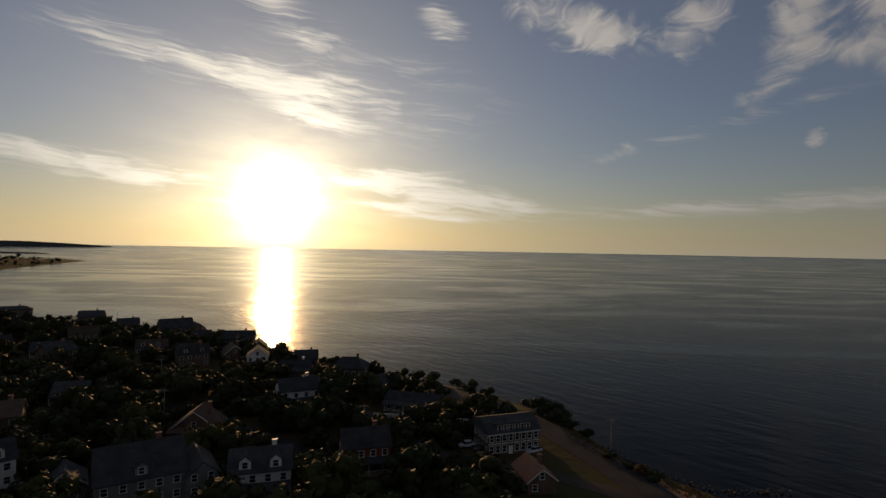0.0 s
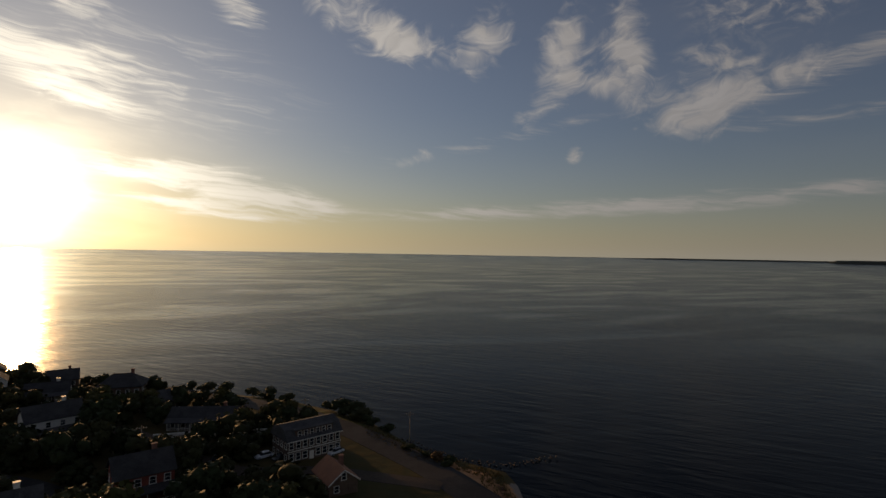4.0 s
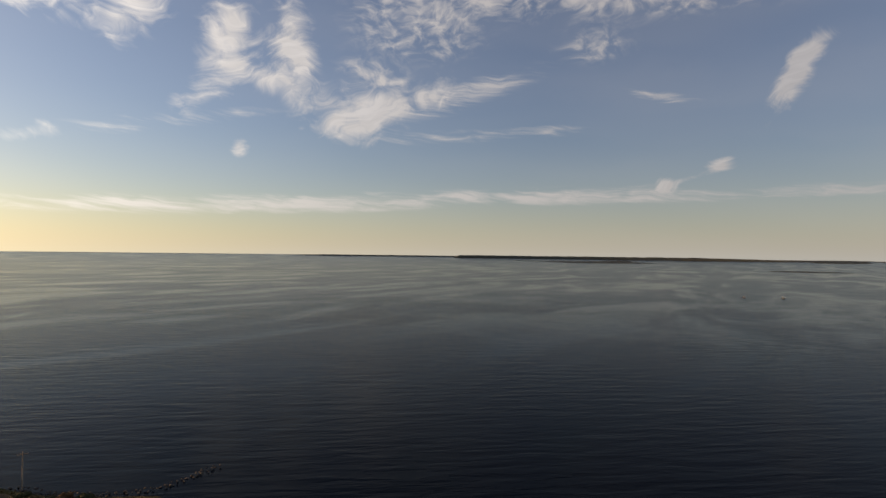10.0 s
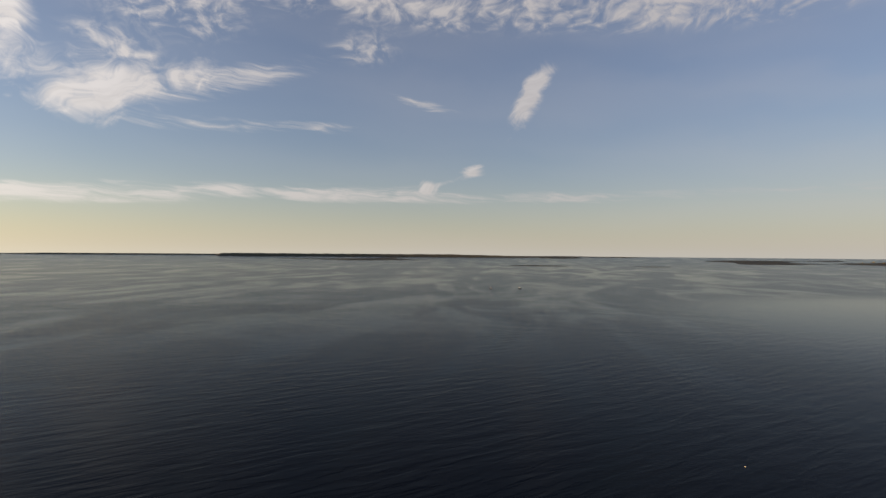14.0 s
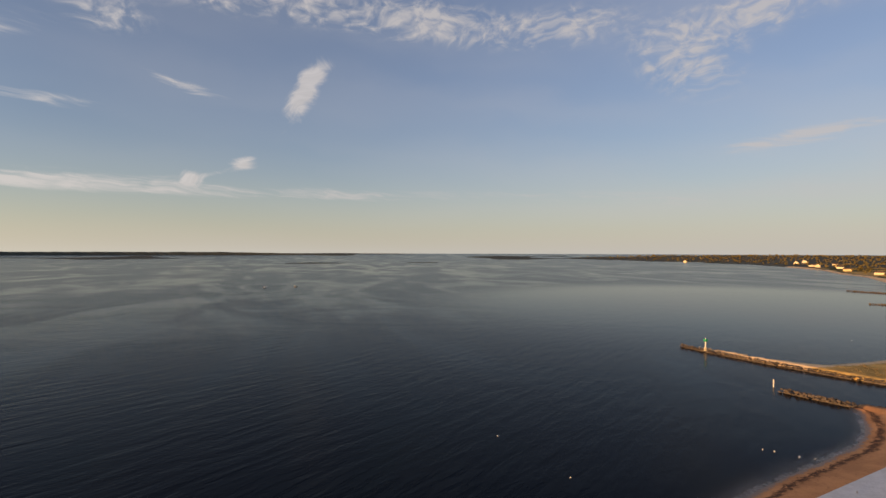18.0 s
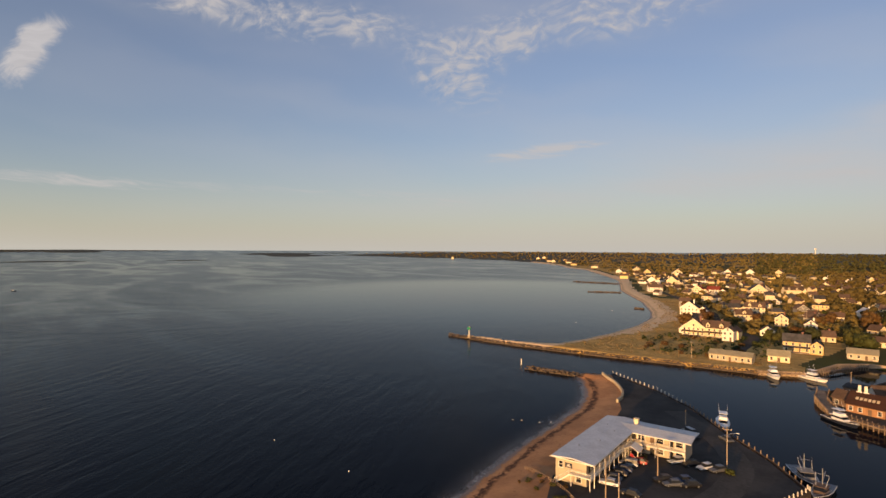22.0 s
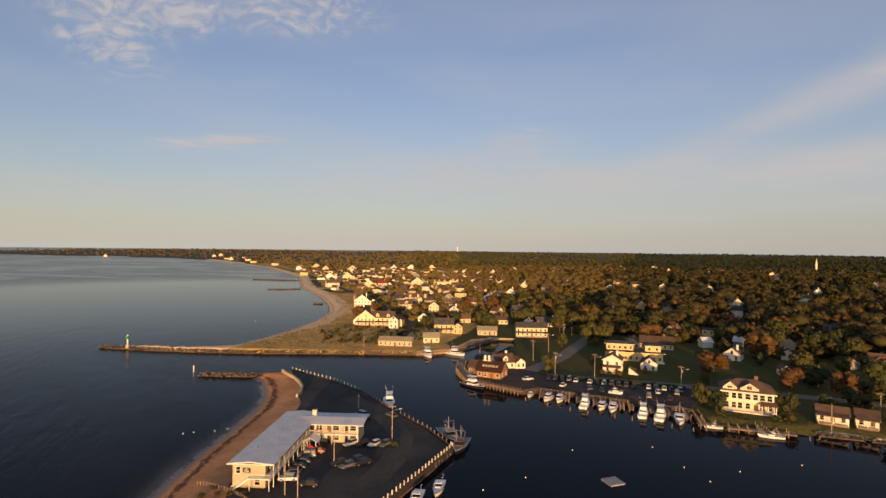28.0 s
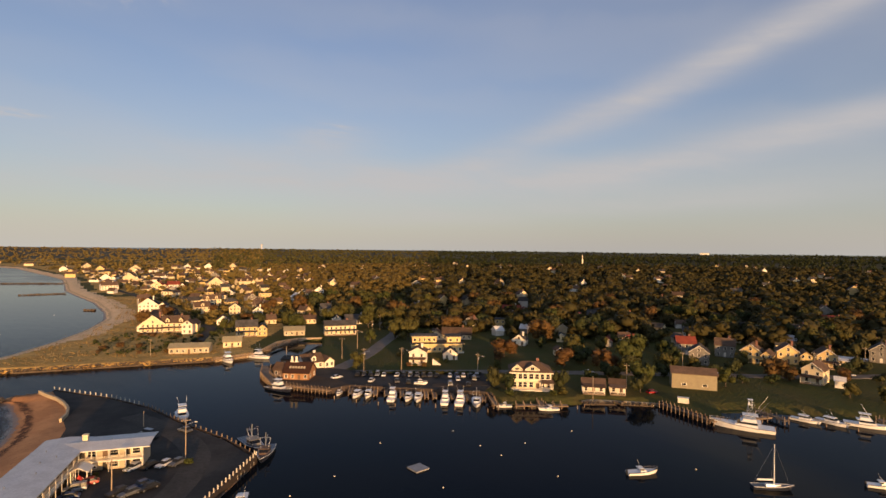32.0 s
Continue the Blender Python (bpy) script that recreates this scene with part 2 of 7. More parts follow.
def mat(name, base, other=None, rough=0.7, metal=0.0, scale=0.6, fine=9.0, bump=0.25, bump_d=0.02, vary=0.0, ior=1.45, spec=0.5):
    """A surface whose colour wanders between two tones at a coarse and a fine scale, with relief."""
    if name in MATS:
        return MATS[name]
    m = bpy.data.materials.new(name)
    MATS[name] = m
    m.use_nodes = True
    n = Net(m.node_tree)
    p = m.node_tree.nodes["Principled BSDF"]
    pos = m.node_tree.nodes.new("ShaderNodeNewGeometry").outputs["Position"]
    other = other or tuple(c * 0.72 for c in base)
    c1 = n.noise(pos, scale, 4.0, 0.6)
    c2 = n.noise(pos, fine, 3.0, 0.6)
    f = n.m("ADD", n.m("MULTIPLY", c1, 0.65), n.m("MULTIPLY", c2, 0.35))
    col = n.mix(n.ramp(f, 0.34, 0.66), base, other)
    if vary:
        info = m.node_tree.nodes.new("ShaderNodeObjectInfo").outputs["Random"]
        k = n.ramp(info, 0.0, 1.0, 1.0 - vary, 1.0 + vary, smooth=False)
        col = n.mix(1.0, col, n.vec(k, k, k), "MULTIPLY")
    m.node_tree.links.new(col, p.inputs["Base Color"])
    n.put(p.inputs["Roughness"], n.ramp(c2, 0.3, 0.7, max(rough - 0.08, 0.02), min(rough + 0.08, 1.0)))
    p.inputs["Metallic"].default_value = metal
    p.inputs["IOR"].default_value = ior
    p.inputs["Specular IOR Level"].default_value = spec
    if bump:
        b = m.node_tree.nodes.new("ShaderNodeBump")
        b.inputs["Strength"].default_value = bump
        b.inputs["Distance"].default_value = bump_d
        m.node_tree.links.new(c2, b.inputs["Height"])
        m.node_tree.links.new(b.outputs[0], p.inputs["Normal"])
    return m


def water_material():
    m = bpy.data.materials.new("sea_water")
    m.use_nodes = True
    n = Net(m.node_tree)
    p = m.node_tree.nodes["Principled BSDF"]
    pos = m.node_tree.nodes.new("ShaderNodeNewGeometry").outputs["Position"]
    s = m.node_tree.nodes.new("ShaderNodeSeparateXYZ")
    m.node_tree.links.new(pos, s.inputs[0])
    x, y = s.outputs[0], s.outputs[1]
    # swell runs to the north-east: crests lie across it
    c, q = math.cos(radians(42)), math.sin(radians(42))
    along = n.m("ADD", n.m("MULTIPLY", x, c), n.m("MULTIPLY", y, q))
    across = n.m("SUBTRACT", n.m("MULTIPLY", y, c), n.m("MULTIPLY", x, q))
    swell = n.noise(n.vec(n.m("MULTIPLY", along, 0.24), n.m("MULTIPLY", across, 0.05), 0.0), 1.0, 2.0, 0.5, 0.35)
    chop = n.noise(n.vec(n.m("MULTIPLY", along, 0.62), n.m("MULTIPLY", across, 0.22), 4.0), 1.0, 3.0, 0.6)
    # the harbour and slicks lie smooth
    patches = n.noise(n.vec(n.m("MULTIPLY", x, 0.0035), n.m("MULTIPLY", y, 0.009), 7.0), 1.0, 5.0, 0.62, 1.2)
    slick = n.ramp(patches, 0.40, 0.62)
    harbour = n.m("MULTIPLY", n.ramp(x, 150.0, 80.0), n.ramp(y, -60.0, -110.0))
    bay_r = n.m("SQRT", n.m("ADD", n.m("POWER", n.m("SUBTRACT", x, 470.0), 2.0), n.m("POWER", n.m("ADD", y, 470.0), 2.0)))
    bay = n.ramp(bay_r, 480.0, 160.0)
    calm = n.m("MAXIMUM", n.m("MAXIMUM", n.m("MULTIPLY", slick, 0.4), n.m("MULTIPLY", bay, 0.72)), n.m("MULTIPLY", harbour, 0.93))
    out_r = n.m("SQRT", n.m("ADD", n.m("MULTIPLY", x, x), n.m("MULTIPLY", y, y)))
    offshore = n.ramp(out_r, 260.0, 1500.0, 1.0, 0.07)      # open water far out lies under the lee, smoother
    # wandering lines of ruffled water between smoother lanes
    lane = n.noise(n.vec(n.m("MULTIPLY", x, 0.0042), n.m("MULTIPLY", y, 0.0030), 21.0), 1.0, 3.0, 0.55, 1.6)
    line = n.ramp(n.m("ABSOLUTE", n.m("SUBTRACT", lane, 0.5)), 0.11, 0.0)
    line = n.m("MULTIPLY", line, n.m("MULTIPLY", n.ramp(out_r, 300.0, 480.0), n.ramp(out_r, 1500.0, 800.0)))
    amp = n.m("MULTIPLY", n.m("MULTIPLY", n.m("SUBTRACT", 1.0, calm), offshore), n.m("ADD", 1.0, n.m("MULTIPLY", n.m("MULTIPLY", line, n.m("SUBTRACT", 1.0, bay)), 1.3)))
    h = n.m("MULTIPLY", n.m("ADD", n.m("MULTIPLY", swell, 0.8), n.m("MULTIPLY", chop, 0.22)), amp)
    b = m.node_tree.nodes.new("ShaderNodeBump")
    b.inputs["Strength"].default_value = 0.62
    b.inputs["Distance"].default_value = 0.6
    m.node_tree.links.new(h, b.inputs["Height"])
    m.node_tree.links.new(b.outputs[0], p.inputs["Normal"])
    col = n.mix(slick, (0.0035, 0.006, 0.011), (0.004, 0.008, 0.011))
    m.node_tree.links.new(col, p.inputs["Base Color"])
    n.put(p.inputs["Roughness"], n.ramp(calm, 0.0, 0.93, 0.22, 0.05))
    p.inputs["IOR"].default_value = 1.085
    return m


WATER = water_material()


def sand_material(name, dry, darker, specks, wrack=0.92):
    m = bpy.data.materials.new(name)
    m.use_nodes = True
    n = Net(m.node_tree)
    p = m.node_tree.nodes["Principled BSDF"]
    pos = m.node_tree.nodes.new("ShaderNodeNewGeometry").outputs["Position"]
    s = m.node_tree.nodes.new("ShaderNodeSeparateXYZ")
    m.node_tree.links.new(pos, s.inputs[0])
    c1 = n.noise(pos, 0.12, 5.0, 0.6)
    c2 = n.noise(pos, 1.4, 4.0, 0.65)
    z = n.m("ADD", n.m("ADD", s.outputs[2], n.m("MULTIPLY", n.m("SUBTRACT", c2, 0.5), 0.7)), n.m("MULTIPLY", n.m("SUBTRACT", c1, 0.5), 0.8))
    col = n.mix(n.ramp(c1, 0.35, 0.65), dry, darker)
    col = n.mix(n.ramp(c2, 0.55, 0.78), col, specks)
    # weed line left by the tide, and wet sand below it
    weed = n.m("MULTIPLY", n.ramp(z, 0.50, 0.66), n.ramp(z, 1.05, 0.80))
    col = n.mix(n.m("MULTIPLY", n.m("MULTIPLY", weed, n.ramp(n.noise(pos, 0.7, 4.0, 0.7), 0.34, 0.52)), wrack), col, (0.05, 0.025, 0.017))
    wet = n.ramp(z, 0.38, 0.18)
    col = n.mix(wet, col, (0.16, 0.11, 0.08))
    m.node_tree.links.new(col, p.inputs["Base Color"])
    n.put(p.inputs["Roughness"], n.ramp(wet, 0.0, 1.0, 0.95, 0.4))
    p.inputs["Specular IOR Level"].default_value = 0.15
    b = m.node_tree.nodes.new("ShaderNodeBump")
    b.inputs["Strength"].default_value = 0.6
    b.inputs["Distance"].default_value = 0.10
    m.node_tree.links.new(c2, b.inputs["Height"])
    m.node_tree.links.new(b.outputs[0], p.inputs["Normal"])
    return m


SAND = sand_material("beach_sand", (0.52, 0.27, 0.125), (0.38, 0.19, 0.088), (0.20, 0.10, 0.05))
PALE_SAND = sand_material("pale_bay_sand", (0.80, 0.58, 0.34), (0.68, 0.48, 0.27), (0.50, 0.34, 0.19), 0.4)
GRASS = mat("grass_ground", (0.065, 0.072, 0.021), (0.090, 0.077, 0.029), 0.95, scale=0.05, fine=0.6, bump=1.0, bump_d=0.6, spec=0.08)
SCRUB = mat("dune_scrub", (0.62, 0.39, 0.13), (0.34, 0.22, 0.07), 0.95, scale=0.09, fine=0.7, bump=0.8, bump_d=0.4, spec=0.08)
FLOOR = mat("woodland_floor", (0.05, 0.05, 0.02), (0.085, 0.06, 0.025), 0.95, scale=0.02, fine=0.3, bump=0.6, bump_d=0.4, spec=0.08)
ASPHALT = mat("asphalt", (0.036, 0.035, 0.034), (0.072, 0.067, 0.062), 0.85, scale=0.08, fine=1.3, bump=0.12, bump_d=0.02, spec=0.08)
# road grey raised to paint in the sheen of low sun and sky
ROADWAY = mat("sheen_pale_roadway", (0.21, 0.185, 0.16), (0.15, 0.135, 0.12), 0.85, scale=0.08, fine=1.3, bump=0.12, bump_d=0.02, spec=0.08)
GRAVEL = mat("gravel_lot", (0.10, 0.075, 0.055), (0.06, 0.05, 0.042), 0.9, scale=0.1, fine=2.0, bump=0.4, bump_d=0.05, spec=0.08)
# far woodland base lightened, putting the distance haze into its colour
HAZE_WOOD = mat("haze_paled_woodland", (0.080, 0.086, 0.070), (0.10, 0.098, 0.078), 0.95, scale=0.012, fine=0.06, bump=0.8, bump_d=4.0, spec=0.08)

# ---- ground and water ----
GENTLE, WALL = 0.17, 3.0
# shore lines of the two lands: x, y and how steep the shore is from there on
WEST_SHORE = [(-1500, 420, GENTLE), (-500, 440, GENTLE), (-323, 386, GENTLE), (-214, 350, GENTLE), (-129, 309, GENTLE), (-60, 262, GENTLE),
              (-20, 230, 0.2), (16, 204, 0.2), (32, 184, 0.25), (42, 164, 0.3), (46, 149, 0.3), (51, 135, 0.3),
              (57, 128, GENTLE), (64, 119, GENTLE), (63, 111, GENTLE), (60, 102, GENTLE), (55, 80, GENTLE)]
HOME_SHORE = [(52, 40, GENTLE), (56, 0, GENTLE), (66, -36, GENTLE), (84, -60, GENTLE), (91, -74, GENTLE), (96, -86, GENTLE), (102.5, -103, GENTLE),
              (107.8, -119, GENTLE), (112.4, -134, GENTLE), (117.8, -150, GENTLE), (123.4, -161, GENTLE), (131, -171, GENTLE), (138, -179, GENTLE), (147, -187.4, WALL), (136, -198, WALL),
              (110, -188, WALL), (91, -177, WALL), (71, -160, WALL), (55, -148, WALL), (43, -136, WALL), (45, -117, WALL),
              (47, -100, WALL), (36, -78, WALL), (0, -72, WALL), (-40, -66, WALL), (-100, -36, GENTLE), (-180, 20, GENTLE), (-420, 60, GENTLE), (-1500, 60, GENTLE)]
SOUTH_SHORE = [(263, -213, WALL), (222, -218, WALL), (167, -233.6, WALL), (128, -247, WALL), (100, -256, WALL), (86, -268, WALL),
               (84, -300, WALL), (76, -312, WALL), (62, -314, WALL), (58, -292, WALL), (62, -262, WALL), (70, -238, WALL), (58, -210, WALL),
               (36, -201, WALL), (30, -206, WALL), (-22, -197, WALL), (-26, -187, 0.5), (-54, -187, 0.5), (-58, -190, 0.6), (-82, -186, WALL),
               (-90, -168, WALL), (-96, -168, WALL), (-100, -178, 0.3), (-118, -178, 0.3), (-145, -168, 0.3), (-180, -140, 0.3), (-260, -60, 0.3),
               (-440, 20, 0.3), (-1600, 20, 0.3)]
SOUTH_COAST = [(-4930, -200, 0.3), (-4300, -2400, 0.3), (-2400, -4300, 0.3), (0, -4930, 0.3), (2600, -4180, 0.3), (3980, -2920, 0.3), (3700, -2250, GENTLE), (3380, -1775, GENTLE),
               (3200, -1790, GENTLE), (2902, -1875, GENTLE), (2594, -1874, GENTLE), (2370, -1904, GENTLE), (2010, -1950, GENTLE), (1640, -1765, GENTLE),
               (1310, -1545, GENTLE), (1062, -1310, GENTLE), (930, -1220, GENTLE), (661, -940, GENTLE), (570, -842, GENTLE), (486, -722, GENTLE), (430, -640, GENTLE), (377, -578, GENTLE),
               (318, -512, GENTLE), (262, -436, GENTLE), (238, -396, GENTLE), (221, -350, GENTLE), (211, -304, GENTLE), (207, -270, GENTLE), (207, -245, GENTLE), (230, -224, WALL)]
HEADLAND = [(-1500, 850, GENTLE), (-840, 1007, GENTLE), (-930, 1224, GENTLE), (-1064, 1590, GENTLE), (-1130, 1600, GENTLE), (-1300, 1480, GENTLE), (-1900, 1500, GENTLE)]
FAR_POINT = [(-2600, 2200, GENTLE), (-1740, 2330, GENTLE), (-1800, 2450, GENTLE), (-2700, 2500, GENTLE)]
LANDS = [WEST_SHORE + HOME_SHORE, SOUTH_SHORE + SOUTH_COAST, HEADLAND, FAR_POINT]


def lift(r):
    """The sea bends up a little far out, so that its rim meets the true horizon."""
    return 35.0 * np.maximum(0.0, (r - 2500.0) / 2400.0) ** 2


def shore_at(x, y):
    """Signed distance to the shore (land positive), steepness of the nearest shore, number of the land."""
    best = np.full(x.shape, 1e9)
    steep = np.full(x.shape, 0.1)
    which = np.zeros(x.shape, int)
    inside = np.zeros(x.shape, bool)
    for k, land in enumerate(LANDS):
        odd = np.zeros(x.shape, bool)
        for (ax, ay, s), (bx, by, _) in zip(land, land[1:] + land[:1]):
            ux, uy = bx - ax, by - ay
            t = np.clip(((x - ax) * ux + (y - ay) * uy) / (ux * ux + uy * uy), 0, 1)
            d = np.hypot(x - ax - t * ux, y - ay - t * uy)
            nearer = d < best
            best[nearer], steep[nearer], which[nearer] = d[nearer], s, k
            if uy:
                odd ^= ((ay > y) != (by > y)) & (x < ax + (y - ay) / uy * ux)
        inside |= odd
    return np.where(inside, best, -best), steep, which


def wave2(x, y, s):
    return np.sin(x / s + 1.3) * np.cos(y / (s * 1.13) + 0.4) + 0.5 * np.sin((x + y) / (s * 0.47)) * np.cos((x - y) / (s * 0.61) + 2.0)


def land_z(x, y):
    x, y = np.asarray(x, float), np.asarray(y, float)
    d, steep, which = shore_at(x, y)
    r = np.hypot(x, y)
    z = np.clip(d * steep, -2.5, 1.8)
    inland = np.maximum(d - 12.0, 0.0)
    rise = np.where((which == 0) & (y > 0), np.minimum(inland, 60) * 0.055, 0.0)
    rise = np.where(which == 1, np.minimum(np.maximum(d - 60, 0) * 0.011, 17.0) * (1 + 0.22 * wave2(x, y, 420.0)), rise)
    rise = rise + np.where(which == 1, 4.0 * wave2(x, y, 380.0) * np.clip((r - 2000.0) / 1000.0, 0, 1), 0.0)
    rise = np.where(which >= 2, np.minimum(inland * 0.08, 9.0), rise)
    bumps = np.where((which == 1) & (x > 70) & (y > -420), np.minimum(inland, 10) * 0.025 * wave2(x, y, 12.0), 0.0)
    return z + rise + np.maximum(bumps, -0.2) + lift(r), d, which


def z_at(x, y):
    return float(land_z(np.array([x]), np.array([y]))[0][0])


def grid_mesh(name, xs, ys, zs, rows, cols, closed=False):
    idx = np.arange(rows * cols).reshape(rows, cols)
    if closed:
        idx = np.concatenate([idx, idx[:, :1]], 1)
    f = np.stack([idx[:-1, :-1], idx[:-1, 1:], idx[1:, 1:], idx[1:, :-1]], -1).reshape(-1, 4)
    me = bpy.data.meshes.new(name)
    me.vertices.add(rows * cols)
    me.vertices.foreach_set("co", np.stack([xs, ys, zs], -1).astype(np.float32).ravel())
    me.loops.add(f.size)
    me.loops.foreach_set("vertex_index", f.astype(np.int32).ravel())
    me.polygons.add(len(f))
    me.polygons.foreach_set("loop_start", np.arange(0, f.size, 4, dtype=np.int32))
    me.update(calc_edges=True)
    return me, f


def ring_grid(r, a):
    R, A = np.meshgrid(r, np.radians(a), indexing="ij")
    return (R * np.sin(A)).ravel(), (R * np.cos(A)).ravel()


def build_ground():
    r = np.concatenate([np.linspace(0.01, 60, 24), np.geomspace(62, 330, 180), np.geomspace(334, 4990, 150)])
    a = np.concatenate([np.arange(-42, 30, 0.4), np.arange(30, 120, 1.0), np.arange(120, 222, 0.25), np.arange(222, 318, 2.0)])[::-1]
    x, y = ring_grid(r, a)
    z, d, which = land_z(x, y)
    me, f = grid_mesh("ground", x, y, z, len(r), len(a), closed=True)
    cx, cy, cd, cw = (v[f].mean(1) for v in (x, y, d, which.astype(float)))
    cr = np.hypot(cx, cy)
    wob = 3.0 * wave2(cx, cy, 11.0)
    m = np.zeros(len(f), np.int32)
    caz = np.degrees(np.arctan2(cx, cy)) % 360
    m[(cr > 420) & (cd > 80) & (caz > 165 + wob)] = 2
    m[(cw == 1) & (caz <= 165) & (cr < 2300) & (wave2(cx, cy, 46.0) > 0.25)] = 4
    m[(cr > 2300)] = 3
    m[(cw == 1) & (cx > 95) & (cy > -560) & (cd < 60 + wob)] = 4
    m[(cd < 13 + wob) & (cw == 1) & (cx > 196)] = 1
    m[(cw == 1) & (cx > 195) & (cy < -300) & (cd < 19 + wob)] = 1
    m[(cw == 1) & (cx > 330) & (cr > 560) & (cr < 1900) & (cd >= 30) & (cd < 95 + wob * 8)] = 4
    home = (cw == 0) & (cx > 40) & (cy < 125)
    m[home & (cd < 25 + 0.3 * wob)] = 1
    m[(cw == 0) & (cx > 105) & (cy < -145)] = 1
    # town ground and bluff edge take the dark floor colour as painted backlit shade
    m[(cw == 0) & (cy >= 20) & (cd > 12)] = 2
    m[(cw == 0) & (cy >= 112) & (cd < 5)] = 2
    m[(m == 1) & (cw == 1)] = 5
    m[(m == 5) & (cr > 2400)] = 3
    for q in (GRASS, SAND, FLOOR, HAZE_WOOD, SCRUB, PALE_SAND):
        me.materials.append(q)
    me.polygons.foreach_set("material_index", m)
    me.polygons.foreach_set("use_smooth", np.ones(len(f), bool))
    return tagged(new("ground", me), "grassy and sandy ground with dune scrub and woodland floor", "ground", kind="structure")


build_ground()
r_sea = np.concatenate([np.linspace(0.01, 2500, 40), np.linspace(2550, 4985, 60)])
a_sea = np.arange(0, 360, 1.5)[::-1]
sx, sy = ring_grid(r_sea, a_sea)
sea_me, _ = grid_mesh("water", sx, sy, lift(np.hypot(sx, sy)), len(r_sea), len(a_sea), closed=True)
sea_me.materials.append(WATER)
sea_me.polygons.foreach_set("use_smooth", np.ones(len(sea_me.polygons), bool))
tagged(new("water", sea_me), "dark rippled sea and calm harbour water at low sun", "water", kind="structure")


def ridge(name, a0, a1, r, base_el, top_el, label, wobble=0.06, taper0=0.1, taper1=0.15):
    """A long, low wooded island on the horizon, as a rounded ridge."""
    n = 260
    t = np.linspace(0, 1, n)
    az_ = np.radians(a0 + (a1 - a0) * t)
    ends = np.clip(t / taper0, 0, 1) ** 0.6 * np.clip((1 - t) / taper1, 0, 1) ** 0.6
    rng = np.random.RandomState(int(a0 * 7) % 1000)
    bumpy = np.convolve(rng.rand(n), np.ones(5) / 5, "same") - 0.5 + 0.8 * (np.convolve(rng.rand(n), np.ones(40) / 40, "same") - 0.5)
    top = 55 + r * np.tan(np.radians(base_el + (top_el - base_el) * ends * (1 + wobble * 4 * bumpy)))
    low = np.full(n, 55 + r * math.tan(radians(base_el)) - 6.0)
    prof = ((0.0, 0.0), (0.25, 0.72), (0.6, 1.0), (1.0, 0.9), (1.6, 0.0))
    xs, ys, zs = [], [], []
    for k, hgt in prof:
        rr = r + k * 60
        xs.append(rr * np.sin(az_)), ys.append(rr * np.cos(az_)), zs.append(low + (top - low) * hgt)
    me, _ = grid_mesh(name, np.array(xs).ravel(), np.array(ys).ravel(), np.array(zs).ravel(), len(prof), n)
    me.materials.append(HAZE_WOOD)
    tagged(new(name, me), label, "island", kind="structure")


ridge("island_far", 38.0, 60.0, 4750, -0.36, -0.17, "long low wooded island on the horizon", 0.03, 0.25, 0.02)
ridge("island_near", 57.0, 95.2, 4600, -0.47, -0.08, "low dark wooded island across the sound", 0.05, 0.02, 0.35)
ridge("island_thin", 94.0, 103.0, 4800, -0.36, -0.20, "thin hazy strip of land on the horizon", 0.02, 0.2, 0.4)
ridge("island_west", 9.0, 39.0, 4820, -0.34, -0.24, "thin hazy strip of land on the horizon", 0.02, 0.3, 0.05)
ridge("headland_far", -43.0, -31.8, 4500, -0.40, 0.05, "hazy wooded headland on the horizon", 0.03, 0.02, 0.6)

# ---- building kit ----
def box(bm, cx, cy, z0, sx, sy, sz, turn=0.0, taper=1.0):
    """A box that stands at z0, centred on cx, cy; its top may be narrower."""
    c, s = math.cos(radians(turn)), math.sin(radians(turn))
    vs = []
    for k, zz in ((1.0, z0), (taper, z0 + sz)):
        for ax, ay in ((-1, -1), (1, -1), (1, 1), (-1, 1)):
            px, py = ax * sx / 2 * k, ay * sy / 2 * k
            vs.append(bm.verts.new((cx + px * c - py * s, cy + px * s + py * c, zz)))
    for q in ((3, 2, 1, 0), (4, 5, 6, 7), (0, 1, 5, 4), (1, 2, 6, 5), (2, 3, 7, 6), (3, 0, 4, 7)):
        bm.faces.new([vs[i] for i in q])


def tube(bm, a, b, r0, r1=None, n=8):
    """A round bar from a to b."""
    a, b = Vector(a), Vector(b)
    r1 = r0 if r1 is None else r1
    q = (b - a).to_track_quat("Z", "Y")
    rings = []
    for p, r in ((a, r0), (b, r1)):
        rings.append([bm.verts.new(p + q @ Vector((r * math.cos(2 * math.pi * i / n), r * math.sin(2 * math.pi * i / n), 0))) for i in range(n)])
    for i in range(n):
        bm.faces.new((rings[0][i], rings[0][(i + 1) % n], rings[1][(i + 1) % n], rings[1][i]))
    bm.faces.new(rings[0][::-1]), bm.faces.new(rings[1])


def loft(bm, rings, cap=True):
    """Skin over rings of points of one length."""
    vs = [[bm.verts.new(p) for p in ring] for ring in rings]
    n = len(vs[0])
    for a, b in zip(vs, vs[1:]):
        for i in range(n):
            bm.faces.new((a[i], a[(i + 1) % n], b[(i + 1) % n], b[i]))
    if cap:
        bm.faces.new(vs[0][::-1]), bm.faces.new(vs[-1])


def path_tube(bm, pts, r, n=5):
    """A round bar bent along points."""
    pts = [Vector(p) for p in pts]
    rings = []
    for i, p in enumerate(pts):
        q = (pts[min(i + 1, len(pts) - 1)] - pts[max(i - 1, 0)]).to_track_quat("Z", "Y")
        rings.append([p + q @ Vector((r * math.cos(2 * math.pi * k / n), r * math.sin(2 * math.pi * k / n), 0)) for k in range(n)])
    loft(bm, rings)


